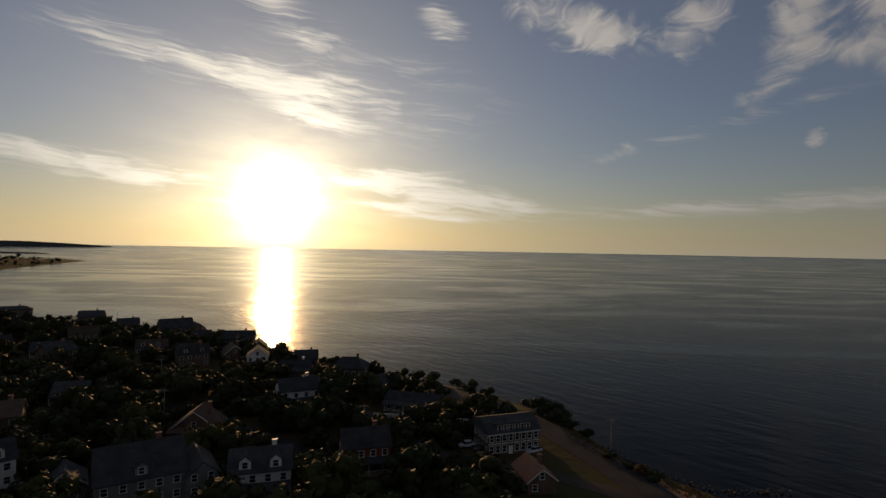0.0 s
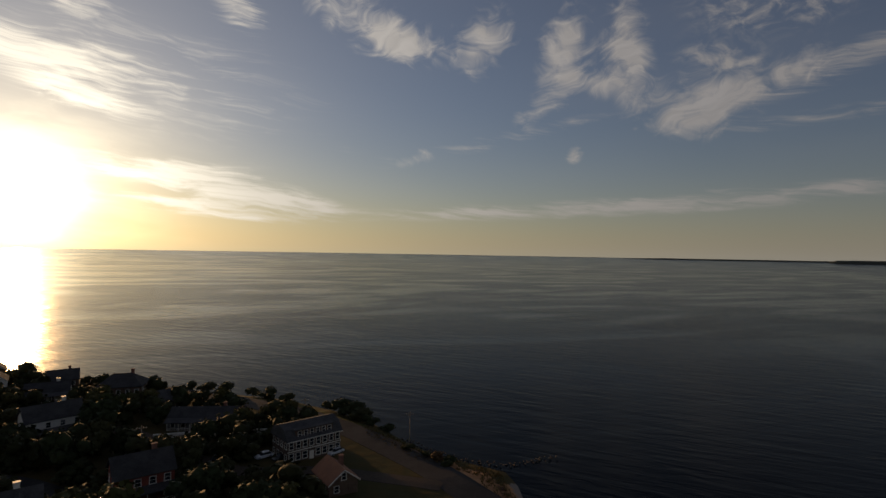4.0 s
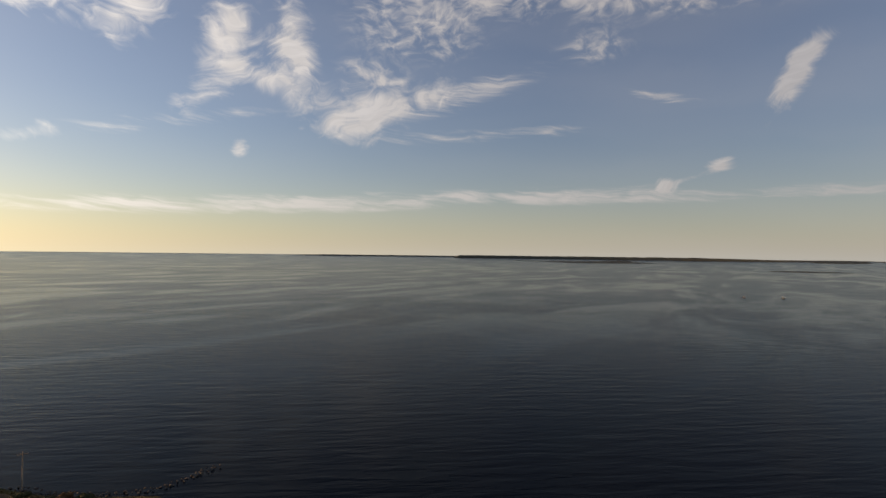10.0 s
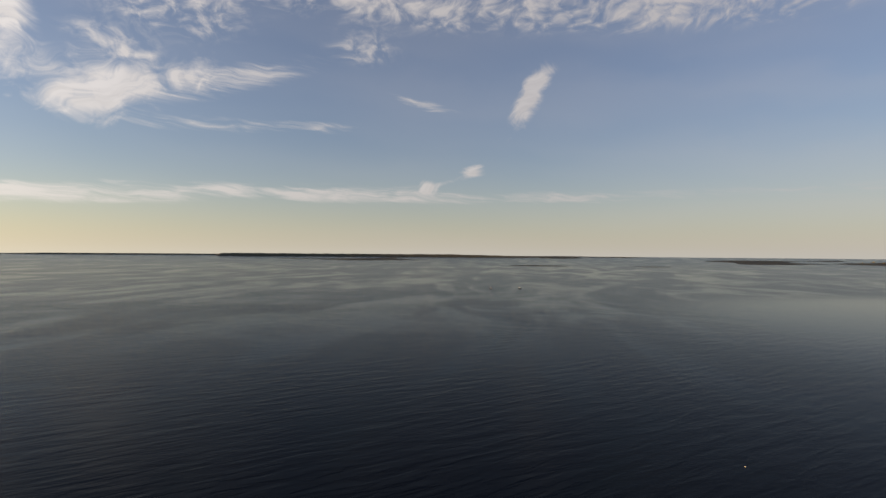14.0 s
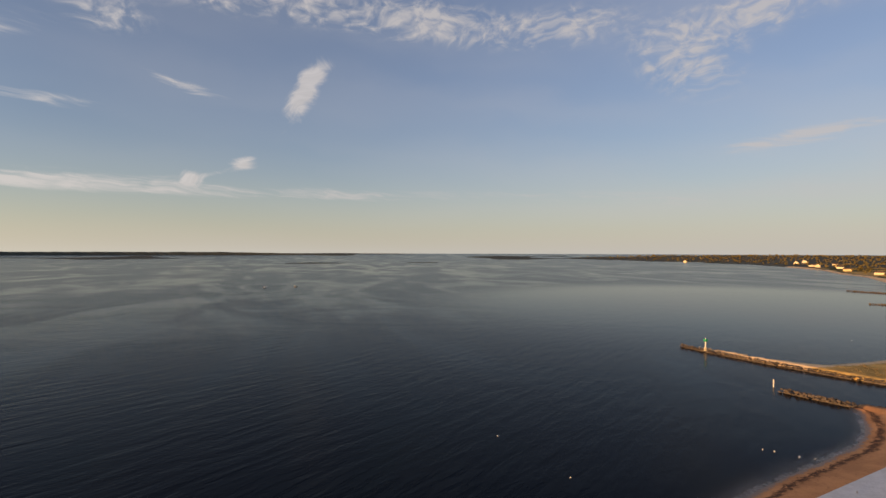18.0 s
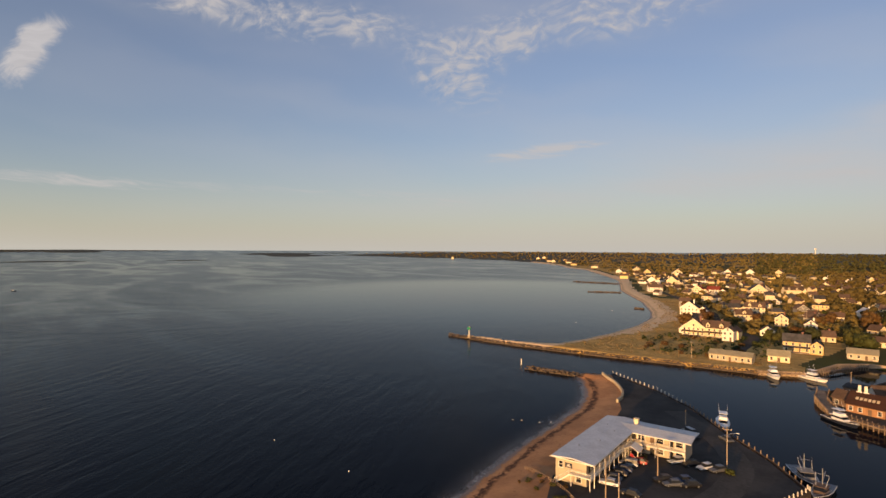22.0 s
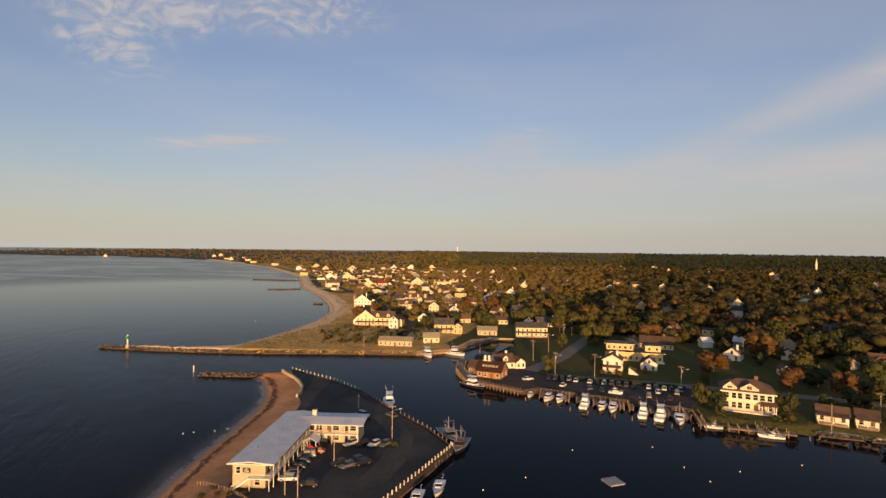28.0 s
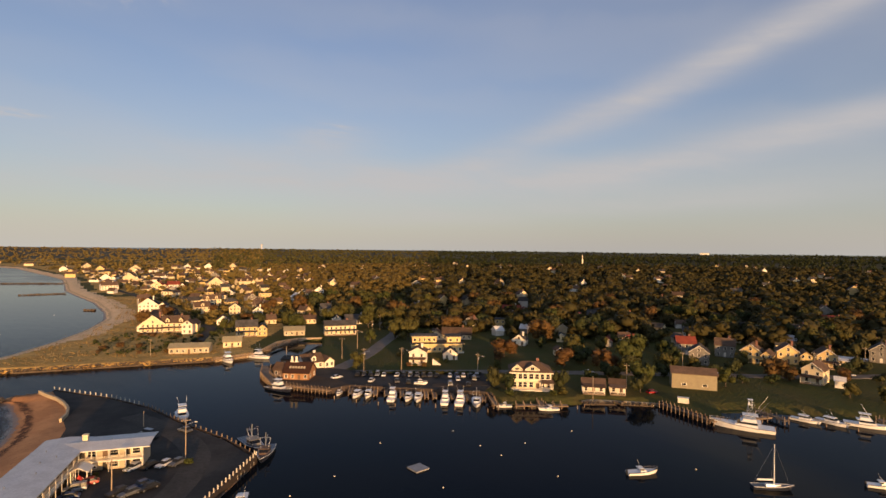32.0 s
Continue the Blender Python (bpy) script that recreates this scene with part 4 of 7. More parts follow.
def boat(x, y, rot, L, label, kind="cruiser", hull=GEL, z=0.0, house_paint=GEL):
    """rot: degrees, bow along +x turned by rot."""
    ob = thing("boat", label, "boat", pose(x, y, z, 0, 0, rot), "boats of the harbour")
    W, free = L * 0.34, 0.35 + L * 0.055
    rise = 0.75 if kind == "sport" else 0.5
    if kind == "sail":
        W, free = L * 0.27, 0.8
    b = B()
    loft(b, hull_rings(L, W, free, 0.35, rise))
    part("hull", b, hull, ob)
    b = B()
    rim = [(p[0][0], p[0][1] * 1.03, p[0][2]) for p in hull_rings(L, W, free, 0.35, rise)]
    for s in (-1, 1):
        for p, q in zip(rim, rim[1:]):
            tube(b, (p[0], p[1] * s, p[2]), (q[0], q[1] * s, q[2]), 0.06, n=5)
    part("rub_rail", b, STEEL_DARK if hull is GEL else GEL, ob)
    b = B()
    box(b, -L * 0.33, 0, free * 0.35, L * 0.26, W * 0.74, free * 0.62)
    part("cockpit", b, TIMBER if kind != "cruiser" else DARK, ob)
    if kind == "sail":
        b = B()
        loft(b, [[(xx, -W * k, free), (xx, -W * k * 0.8, free + 0.45), (xx, W * k * 0.8, free + 0.45), (xx, W * k, free)] for xx, k in ((-L * 0.15, 0.28), (L * 0.1, 0.27), (L * 0.25, 0.14))])
        part("cabin", b, GEL, ob)
        b = B()
        tube(b, (L * 0.08, 0, free), (L * 0.08, 0, free + L * 1.15), 0.13, 0.09)
        part("mast", b, GEL, ob)
        b = B()
        tube(b, (L * 0.08, 0, free + 1.3), (-L * 0.38, 0, free + 1.2), 0.09)
        part("boom", b, METAL, ob)
        b = B()
        tube(b, (L * 0.04, 0, free + 1.5), (-L * 0.36, 0, free + 1.4), 0.2, 0.13)
        part("furled_sail", b, GEL, ob, "white furled sail on the boom")
        for ex in ((L * 0.5, 0), (-L * 0.5, 0), (L * 0.05, W / 2), (L * 0.05, -W / 2)):
            b = B()
            tube(b, (ex[0], ex[1], free + 0.05), (L * 0.08, 0, free + L * 1.13), 0.022, n=4)
            part("stay", b, METAL, ob)
        return ob
    # deckhouse with raked front and dark glass
    c0, c1 = (-L * 0.16, L * 0.2) if kind != "lobster" else (-L * 0.02, L * 0.24)
    ch = 1.0 + L * 0.035 if kind != "skiff" else 0.9
    if kind == "skiff":
        c0, c1 = -L * 0.08, L * 0.12
    if kind == "sport":
        c0, c1 = -L * 0.22, L * 0.12
    b = B()
    hw = W * 0.36
    lo = [(c0, -hw, free * 1.0), (c1 + L * 0.06, -hw * 0.8, free * 1.05), (c1 + L * 0.06, hw * 0.8, free * 1.05), (c0, hw, free * 1.0)]
    mid = [(c0, -hw, free + ch * 0.45), (c1, -hw * 0.8, free + ch * 0.45), (c1, hw * 0.8, free + ch * 0.45), (c0, hw, free + ch * 0.45)]
    loft(b, [lo, mid])
    part("cabin", b, house_paint, ob)
    b = B()
    g0 = [(c0 + 0.06, -hw * 0.96, free + ch * 0.452), (c1 - 0.05, -hw * 0.77, free + ch * 0.452), (c1 - 0.05, hw * 0.77, free + ch * 0.452), (c0 + 0.06, hw * 0.96, free + ch * 0.452)]
    g1 = [(c0 + 0.06, -hw * 0.9, free + ch * 0.9), (c1 - L * 0.06, -hw * 0.7, free + ch * 0.9), (c1 - L * 0.06, hw * 0.7, free + ch * 0.9), (c0 + 0.06, hw * 0.9, free + ch * 0.9)]
    loft(b, [g0, g1])
    part("windscreen", b, GLASS, ob)
    b = B()
    box(b, (c0 + c1 - L * 0.06) / 2 - L * 0.03, 0, free + ch * 0.9, c1 - c0, hw * 2.05, 0.13)
    part("cabin_roof", b, house_paint, ob, bevel=0.03)
    top = free + ch * 0.9 + 0.13
    if kind == "sport" or (kind == "cruiser" and L > 9.2):
        b = B()
        box(b, (c0 + c1) / 2 - L * 0.04, 0, top, (c1 - c0) * 0.7, hw * 1.7, 0.75, taper=0.9)
        part("flybridge", b, GEL, ob, bevel=0.04)
        for sy in (-1, 1):
            for sx in (-0.5, 0.5):
                b = B()
                tube(b, ((c0 + c1) / 2 - L * 0.04 + sx * (c1 - c0) * 0.5, sy * hw * 0.75, top + 0.7), ((c0 + c1) / 2 - L * 0.05 + sx * (c1 - c0) * 0.42, sy * hw * 0.7, top + 1.8), 0.045, n=5)
                part("top_support", b, METAL, ob)
        b = B()
        box(b, (c0 + c1) / 2 - L * 0.05, 0, top + 1.8, (c1 - c0) * 0.75, hw * 1.7, 0.1)
        part("hard_top", b, GEL, ob)
        top += 1.9
    for k in range(2 if kind != "skiff" else 1):
        b = B()
        s = -1 if k else 1
        tube(b, ((c0 + c1) / 2, s * hw * 0.7, top), ((c0 + c1) / 2 - L * 0.12, s * hw * 1.0, top + L * 0.22), 0.035, 0.02, n=5)
        part("antenna", b, GEL, ob)
    if kind == "lobster":
        b = B()
        tube(b, (c0, 0, top), (c0, 0, top + 3.6), 0.09)
        tube(b, (c0, -1.2, top + 2.2), (c0, 1.2, top + 2.2), 0.05)
        tube(b, (c0, 0, top + 0.6), (c0 - 2.6, 0, top + 2.2), 0.06)
        part("mast", b, METAL, ob)
    r2 = hull_rings(L, W * 0.94, free, 0.35, rise)
    for s in (0, 4):
        b = B()
        path_tube(b, [(p[s][0], p[s][1], p[s][2] + 0.55) for p in r2[3:]], 0.03)
        part("bow_rail", b, METAL, ob)
        for p in r2[3:8:2]:
            b = B()
            tube(b, (p[s][0], p[s][1], p[s][2] - 0.02), (p[s][0], p[s][1], p[s][2] + 0.56), 0.028, n=4)
            part("stanchion", b, METAL, ob)
    if kind == "skiff":
        b = B()
        box(b, -L * 0.5 - 0.15, 0, 0.1, 0.4, 0.45, 1.1, taper=0.8)
        part("outboard_motor", b, STEEL_DARK, ob, bevel=0.05)
    if kind == "sport":
        tx = (c0 + c1) / 2 - L * 0.05
        b = B()
        for sx in (-1.0, 1.0):
            for sy in (-1.3, 1.3):
                tube(b, (tx + sx, sy, top), (tx + sx * 0.45, sy * 0.5, top + 3.0), 0.05, n=5)
        for zz, k in ((1.0, 0.82), (2.0, 0.64)):
            for sy in (-1.3, 1.3):
                tube(b, (tx - k, sy * k, top + zz), (tx + k, sy * k, top + zz), 0.035, n=4)
        part("tuna_tower", b, METAL, ob)
        b = B()
        box(b, tx, 0, top + 3.0, 1.4, 1.5, 0.12)
        box(b, tx + 0.3, 0, top + 3.1, 0.5, 1.2, 0.8)
        box(b, tx, 0, top + 4.6, 1.4, 1.5, 0.1)
        for sy in (-0.6, 0.6):
            tube(b, (tx - 0.5, sy, top + 3.1), (tx - 0.5, sy, top + 4.6), 0.035, n=4)
        part("tower_platform", b, GEL, ob)
        for s in (-1, 1):
            b = B()
            tube(b, (tx - 0.3, s * 1.5, top - 1.4), (tx - 4.8, s * 3.2, top + 5.2), 0.06, 0.03, n=5)
            part("outrigger", b, METAL, ob)
    return ob


def pole(x, y, h=9.5, arms=1, lamp=False, lean=0.0, z=None, label="", transformer=False, turn=None):
    rot = face_eye(x, y) if turn is None else turn
    ob = thing("utility_pole", label or "weathered wooden utility pole with crossarm", "utility pole", pose(x, y, z_at(x, y) if z is None else z, lean, 0, rot), "utility poles")
    b = B()
    tube(b, (0, 0, -0.5), (0, 0, h), 0.14, 0.09)
    part("pole", b, POLE_WOOD, ob)
    for i in range(arms):
        b = B()
        box(b, 0, -0.12, h - 0.7 - 0.9 * i, 2.2, 0.12, 0.14)
        arm = part("crossarm", b, TIMBER, ob)
        for s in (-0.95, -0.4, 0.4, 0.95):
            b = B()
            tube(b, (s, -0.12, h - 0.56 - 0.9 * i), (s, -0.12, h - 0.36 - 0.9 * i), 0.05, n=6)
            part("insulator", b, WHITE, arm)
    if transformer:
        b = B()
        tube(b, (0.33, -0.1, h - 2.6), (0.33, -0.1, h - 1.7), 0.24, n=10)
        part("transformer", b, METAL, ob)
    if lamp:
        b = B()
        tube(b, (0, 0, h - 1.8), (2.0, 0, h - 1.2), 0.05, n=6)
        a = part("lamp_arm", b, METAL, ob)
        b = B()
        box(b, 2.3, 0, h - 1.28, 0.7, 0.28, 0.16)
        part("lamp_head", b, METAL, a)
    return ob

# ---- paved ground ----
def sheet(name, pts, z, material, label, category="pavement", depth=0.35):
    b = B()
    slab(b, pts if sum(a[0] * c[1] - c[0] * a[1] for a, c in zip(pts, pts[1:] + pts[:1])) > 0 else pts[::-1], z - depth, z)
    me = mesh_of(b, material, name)
    return tagged(new(name, me), label, category, kind="structure")


def road(name, pts, width, material, label, rise=0.07):
    """A ribbon along a line of the plan, laid on the ground."""
    fine = []
    for (ax, ay), (bx, by) in zip(pts, pts[1:]):
        n = max(2, int(math.hypot(bx - ax, by - ay) / 4))
        fine += [(ax + (bx - ax) * i / n, ay + (by - ay) * i / n) for i in range(n)]
    fine.append(pts[-1])
    for _ in range(3):
        fine = [fine[0]] + [((a[0] + 2 * c[0] + e[0]) / 4, (a[1] + 2 * c[1] + e[1]) / 4) for a, c, e in zip(fine, fine[1:], fine[2:])] + [fine[-1]]
    b = B()
    rows = []
    for i, (px, py) in enumerate(fine):
        q, p = fine[min(i + 1, len(fine) - 1)], fine[max(i - 1, 0)]
        t = Vector((q[0] - p[0], q[1] - p[1])).normalized()
        z = max(z_at(px + s * t.y * width / 2, py - s * t.x * width / 2) for s in (-1, 0, 1)) + rise
        rows.append([b.verts.new((px + s * t.y * width / 2, py - s * t.x * width / 2, z + dz)) for s, dz in ((-1.05, -0.4), (-1, 0), (0, 0.05), (1, 0), (1.05, -0.4))])
        if i % 2 == 0:
            TAKEN.append((px, py, width * 0.62))
    for a, c in zip(rows, rows[1:]):
        for i in range(4):
            b.faces.new((a[i], a[i + 1], c[i + 1], c[i]))
    return tagged(new(name, mesh_of(b, material, name)), label, "road", kind="structure")


LOT = 1.95
sheet("pavement_harbour_lot", [(136, -196.5), (110, -186.6), (91, -175.6), (71.5, -158.8), (55.5, -147), (44.2, -135.6), (46.2, -117), (48.2, -100), (60, -80),
                               (74, -84), (83, -97), (94, -134), (104, -156), (109.5, -163), (115, -173), (125, -184)], LOT, ASPHALT, "dark worn asphalt parking lot beside the channel")
road("road_lot_track", [(54, -103), (54, -122), (58, -138), (70, -152), (92, -168)], 6.5, mat("worn_asphalt_track", (0.085, 0.078, 0.07), (0.055, 0.052, 0.048), 0.85, scale=0.12, fine=1.3, bump=0.12, spec=0.08), "paler worn wheel track across the asphalt lot", 0.17)
sheet("pavement_marina", [(57, -211), (36, -202), (30, -207), (-21.5, -198), (-25, -206), (-24, -226), (26, -228), (44, -236), (60, -232)], LOT + 0.02, ASPHALT, "dark asphalt marina parking lot along the quay")
sheet("pavement_quay", [(60, -211), (36, -201.4), (30.2, -206.6), (36, -214), (48, -222), (62, -226)], LOT + 0.07, GRAVEL, "sandy gravel apron beside the dock buildings")
sheet("pavement_yard", [(-24, -206), (-2, -203), (-2, -208), (-24, -213)], LOT + 0.06, GRAVEL, "brown gravel strip of the marina lot")
road("road_hill", [(48, -218), (40, -232), (34, -250), (29, -270), (25, -300), (20, -330), (21, -350), (30, -372), (46, -400)], 7.5, ROADWAY, "grey asphalt road curving up from the harbour")
road("road_shore", [(36, -228), (6, -229), (-24, -230), (-60, -229), (-110, -226), (-170, -222), (-240, -226)], 6.5, ROADWAY, "narrow asphalt road behind the waterfront houses")
road("road_beach", [(118, -272), (128, -300), (140, -350), (176, -380), (215, -455), (300, -560), (420, -700)], 6.0, GRAVEL, "sandy lane behind the beach houses")

# ---- the motel on the spit ----
MOTEL = thing("motel", "two-storey tan motel with pale flat roof and white balconies", "motel",
              Matrix.Translation((82, -96, 1.95)) @ Matrix(((-0.963, 0.27, 0, 0), (-0.27, -0.963, 0, 0), (0, 0, 1, 0), (0, 0, 0, 1))))
TAKEN.append((82, -118, 30))
b = B()
slab(b, [(0.6, 0), (8.0, 0), (8.0, 28.6), (22.6, 28.6), (22.6, 35.6), (0.6, 35.6)], -0.3, 5.3)
part("wall", b, TAN, MOTEL)
b = B()      # low-pitched pale roof over both wings, with a ridge
for a4 in ([[(-0.3, 5.3), (4.75, 5.75), (10.0, 5.3), (10.0, 5.55), (4.75, 6.02), (-0.3, 5.55)]]):
    loft(b, [[(p, yy, q) for p, q in a4] for yy in (-0.7, 36.6)])
part("roof", b, ROOF_PALE, MOTEL)
b = B()
for a4 in ([[(26.4, 5.28), (31.6, 5.78), (36.6, 5.3), (36.6, 5.52), (31.6, 6.0), (26.4, 5.5)]]):
    loft(b, [[(xx, p, q) for p, q in a4] for xx in (5.2, 24.2)])
part("roof", b, ROOF_PALE, MOTEL)
b = B()
box(b, 4.75, -0.72, 5.28, 10.4, 0.08, 0.2)
box(b, 10.03, 13.0, 5.28, 0.08, 26.6, 0.2)
box(b, 17.2, 26.37, 5.28, 14.2, 0.08, 0.2)
part("fascia", b, WHITE, MOTEL)
b = B()
box(b, 9.0, 33.5, 5.6, 1.1, 1.1, 1.5)
box(b, 9.0, 33.5, 7.1, 1.3, 1.3, 0.15)
part("chimney", b, CREAM, MOTEL)
for vx, vy in ((3, 8), (6, 14), (4.5, 20), (6.5, 23), (3.2, 27), (15, 32)):
    b = B()
    tube(b, (vx, vy, 5.5), (vx, vy, 6.3), 0.12, n=7)
    part("roof_vent", b, METAL, MOTEL)
# balcony decks, posts and rails of both wings
for length, at in ((26.0, "side"), (14.0, "front")):
    def at_pos(u, v, at=at):
        return (8.0 + v, 0.6 + u) if at == "side" else (8.6 + u, 28.6 - v)
    b = B()
    (x0, y0), (x1, y1) = at_pos(0, 0), at_pos(length, 1.7)
    slab(b, [(min(x0, x1), min(y0, y1)), (max(x0, x1), min(y0, y1)), (max(x0, x1), max(y0, y1)), (min(x0, x1), max(y0, y1))], 2.45, 2.66)
    part("balcony", b, WHITE, MOTEL)
    n = int(length / 3.2)
    for i in range(n + 1):
        px, py = at_pos(length * i / n, 1.6)
        b = B()
        box(b, px, py, -0.2, 0.16, 0.16, 5.5)
        part("balcony_post", b, WHITE, MOTEL)
    b = B()
    for u in np.arange(0.1, length, 0.22):
        px, py = at_pos(u, 1.6)
        box(b, px, py, 2.66, 0.05, 0.05, 0.95)
    (xa, ya), (xb, yb) = at_pos(0, 1.6), at_pos(length, 1.6)
    for zz in (2.75, 3.6):
        tube(b, (xa, ya, zz), (xb, yb, zz), 0.05, n=5)
    part("railing", b, WHITE, MOTEL)
    units = int(length / 4.2)
    for i in range(units):
        for zz in (0.0, 2.68):
            px, py = at_pos((i + 0.25) * length / units, 0.02)
            b = B()
            box(b, px, py, zz, 0.12 if at == "side" else 1.0, 1.0 if at == "side" else 0.12, 2.05)
            part("door", b, DARK if (i + int(zz)) % 3 else BROWN, MOTEL)
            px, py = at_pos((i + 0.66) * length / units, 0.015)
            add_window(MOTEL, px, py, zz + 0.6, 90 if at == "side" else 0, 1.7, 0.95)
# gable end towards the shore road: window, notice board, outside stair
add_window(MOTEL, 1.9, -0.01, 3.1)
add_window(MOTEL, 6.2, -0.01, 0.6, 0, 1.2, 1.1)
b = B()
box(b, 3.8, -0.06, 3.4, 1.7, 0.08, 1.0)
sg = part("sign", b, NAVY, MOTEL, "dark notice board with pale bars")
b = B()
for i in range(3):
    box(b, 3.8, -0.115, 3.6 + i * 0.26, 1.2 - 0.25 * i, 0.03, 0.1)
part("sign_bar", b, WHITE, sg)
b = B()
loft(b, [[(xx, yy, zz) for xx, zz in ((0.8, -0.2), (1.2, -0.2), (5.0, 2.5), (5.0, 2.75), (4.6, 2.75))] for yy in (-1.5, -0.3)])
slab(b, [(4.6, -1.6), (9.6, -1.6), (9.6, 0), (4.6, 0)], 2.45, 2.68)
part("stair", b, WHITE, MOTEL)
b = B()
for p, q in (((0.9, -1.5, 0.8), (4.7, -1.5, 3.6)), ((4.7, -1.55, 3.6), (9.6, -1.55, 3.6)), ((9.6, -1.55, 3.6), (9.6, 0, 3.6))):
    tube(b, p, q, 0.06, n=5)
    for i in range(12):
        m_ = Vector(p).lerp(Vector(q), i / 12)
        tube(b, m_, m_ - Vector((0, 0, 0.9)), 0.03, n=4)
part("stair_rail", b, WHITE, MOTEL)
for sx in (5.0, 9.4):
    b = B()
    box(b, sx, -1.5, -0.2, 0.16, 0.16, 2.7)
    part("stair_post", b, WHITE, MOTEL)
# office porch at the inner corner with flags
b = B()
gable_roof(b, 3.6, 3.4, 2.9, 0.9, "y", 0.3, 0.14)
me = mesh_of(b, WHITE, "porch_roof")
o = part("porch_roof", me, None, MOTEL)
o.matrix_local = pose(11.4, 22.4, 0)
for sx in (9.9, 13.0):
    for sy in (21.0, 23.8):
        b = B()
        box(b, sx, sy, -0.1, 0.2, 0.2, 3.0)
        part("porch_post", b, WHITE, MOTEL)
flag = thing("flag", "small red flag on a white pole at the motel office", "flag", pose(74.2, -117.5, 4.6, 0, 0, 30))
b = B()
tube(b, (0, 0, -0.6), (1.2, 0, 0.6), 0.03, n=5)
part("flag_pole", b, WHITE, flag)
b = B()
loft(b, [[(1.2 - k * 0.95, 0.08 * math.sin(k * 6), 0.6 - k * 0.85), (1.2 - k * 0.95, 0.03 + 0.08 * math.sin(k * 6), 0.6 - k * 0.85), (1.5 - k * 0.95, 0.03 + 0.08 * math.sin(k * 6), -0.2 - k * 0.55), (1.5 - k * 0.95, 0.08 * math.sin(k * 6), -0.2 - k * 0.55)] for k in (0, 0.25, 0.5, 0.75, 1.0)])
part("flag_cloth", b, CAR_PAINTS["red"], flag)

# cars in front of the motel
for cx, cy, cr, cp in ((63, -129.5, 250, "white"), (69.3, -127.6, 250, "white"), (66.2, -128.6, 250, "black"), (60.5, -130.5, 250, "grey"), (75.6, -116.4, 205, "silver"), (75.0, -119.6, 205, "red"),
                       (65.6, -115, 235, "black"), (63, -114.4, 235, "grey"), (60.4, -117.2, 235, "black"), (62.6, -118.2, 235, "blue"), (72, -103.4, 200, "white"), (66, -102.6, 190, "black"),
                       (74.6, -112.4, 205, "blue"), (73.8, -109.2, 205, "black"), (73.2, -106, 205, "grey"), (76, -148, 160, "black"), (69, -153.6, 150, "grey"), (78.4, -151, 155, "silver")):
    car(cx, cy, cr, cp, "on the motel's asphalt lot", LOT)
# poles of the lot
pole(60, -134, 10.2, 1, True, 0, LOT, turn=200)
pole(67, -115, 7.4, 1, False, 0, LOT, "short wooden utility pole among parked cars")
pole(68.4, -97, 8.4, 0, False, 2.5, LOT, "bare leaning wooden pole beside the motel")
pole(65.2, -97, 6.6, 0, False, 0, LOT, "bare wooden pole beside the motel")
pole(83, -158, 4.4, 0, False, 0, LOT, "short white-topped timber post on the lot")
# two box fences and shrubs stand by the motel's seaward end
fence = thing("beach_fence", "low weathered timber fence at the top of the beach", "fence")
for i in range(26):
    t = i / 25
    fx, fy = 90 - 22 * t, -95 + 6.5 * t - 2.0 * math.sin(t * 3)
    b = B()
    box(b, fx, fy, z_at(fx, fy) - 0.3, 0.12, 0.12, 1.25)
    part("fence_post", b, TIMBER, fence)
b = B()
for i in range(25):
    p, q = [(90 - 22 * t, -95 + 6.5 * t - 2.0 * math.sin(t * 3)) for t in (i / 25, (i + 1) / 25)]
    for zz in (0.35, 0.8):
        tube(b, (*p, max(z_at(*p), 1.2) + zz), (*q, max(z_at(*q), 1.2) + zz), 0.05, n=4)
part("fence_rail", b, TIMBER, fence)

# ---- sea wall, bulkheads and posts ----
def along(pts, step):
    out, left = [], 0.0
    for (ax, ay), (bx, by) in zip(pts, pts[1:]):
        L = math.hypot(bx - ax, by - ay)
        u = left
        while u < L:
            out.append((ax + (bx - ax) * u / L, ay + (by - ay) * u / L, math.degrees(math.atan2(by - ay, bx - ax))))
            u += step
        left = u - L
    return out


def wall_line(name, pts, thick, z0, z1, material, label, category="wall", kind="structure"):
    b = B()
    for (ax, ay), (bx, by) in zip(pts, pts[1:]):
        L = math.hypot(bx - ax, by - ay)
        box(b, (ax + bx) / 2, (ay + by) / 2, z0, L + thick * 0.6, thick, z1 - z0, math.degrees(math.atan2(by - ay, bx - ax)))
    return tagged(new(name, mesh_of(b, material, name)), label, category, kind=kind)


wall_line("wall_sea", [(138, -193), (132, -188.4), (126, -184.4), (120, -179), (115, -173.4), (111.4, -167.4), (109.6, -162)], 0.7, 0.8, 3.0, SEAWALL, "low sunlit concrete sea wall round the lot")
LOT_EDGE = [(136, -197.6), (110, -187.6), (91, -176.6), (71, -159.6), (55, -147.8), (43.2, -136), (45.3, -117), (47.3, -100), (50, -84)]
wall_line("wall_lot_bulkhead", LOT_EDGE, 0.4, -2.4, 2.1, WET_TIMBER, "dark timber bulkhead along the channel")
SOUTH_EDGE = [(58.4, -291), (62.4, -262), (70.6, -238), (58.6, -209.6), (36, -200.6), (29.8, -205.6), (-22.4, -196.6), (-24.4, -190.6)]
wall_line("wall_quay", SOUTH_EDGE, 0.4, -2.4, 2.05, WET_TIMBER, "dark timber quay wall of the marina")
wall_line("wall_lawn", [(-82, -185.6), (-90, -167.6), (-96, -167.6)], 0.4, -2.4, 2.05, WET_TIMBER, "dark timber bulkhead of the lawn")
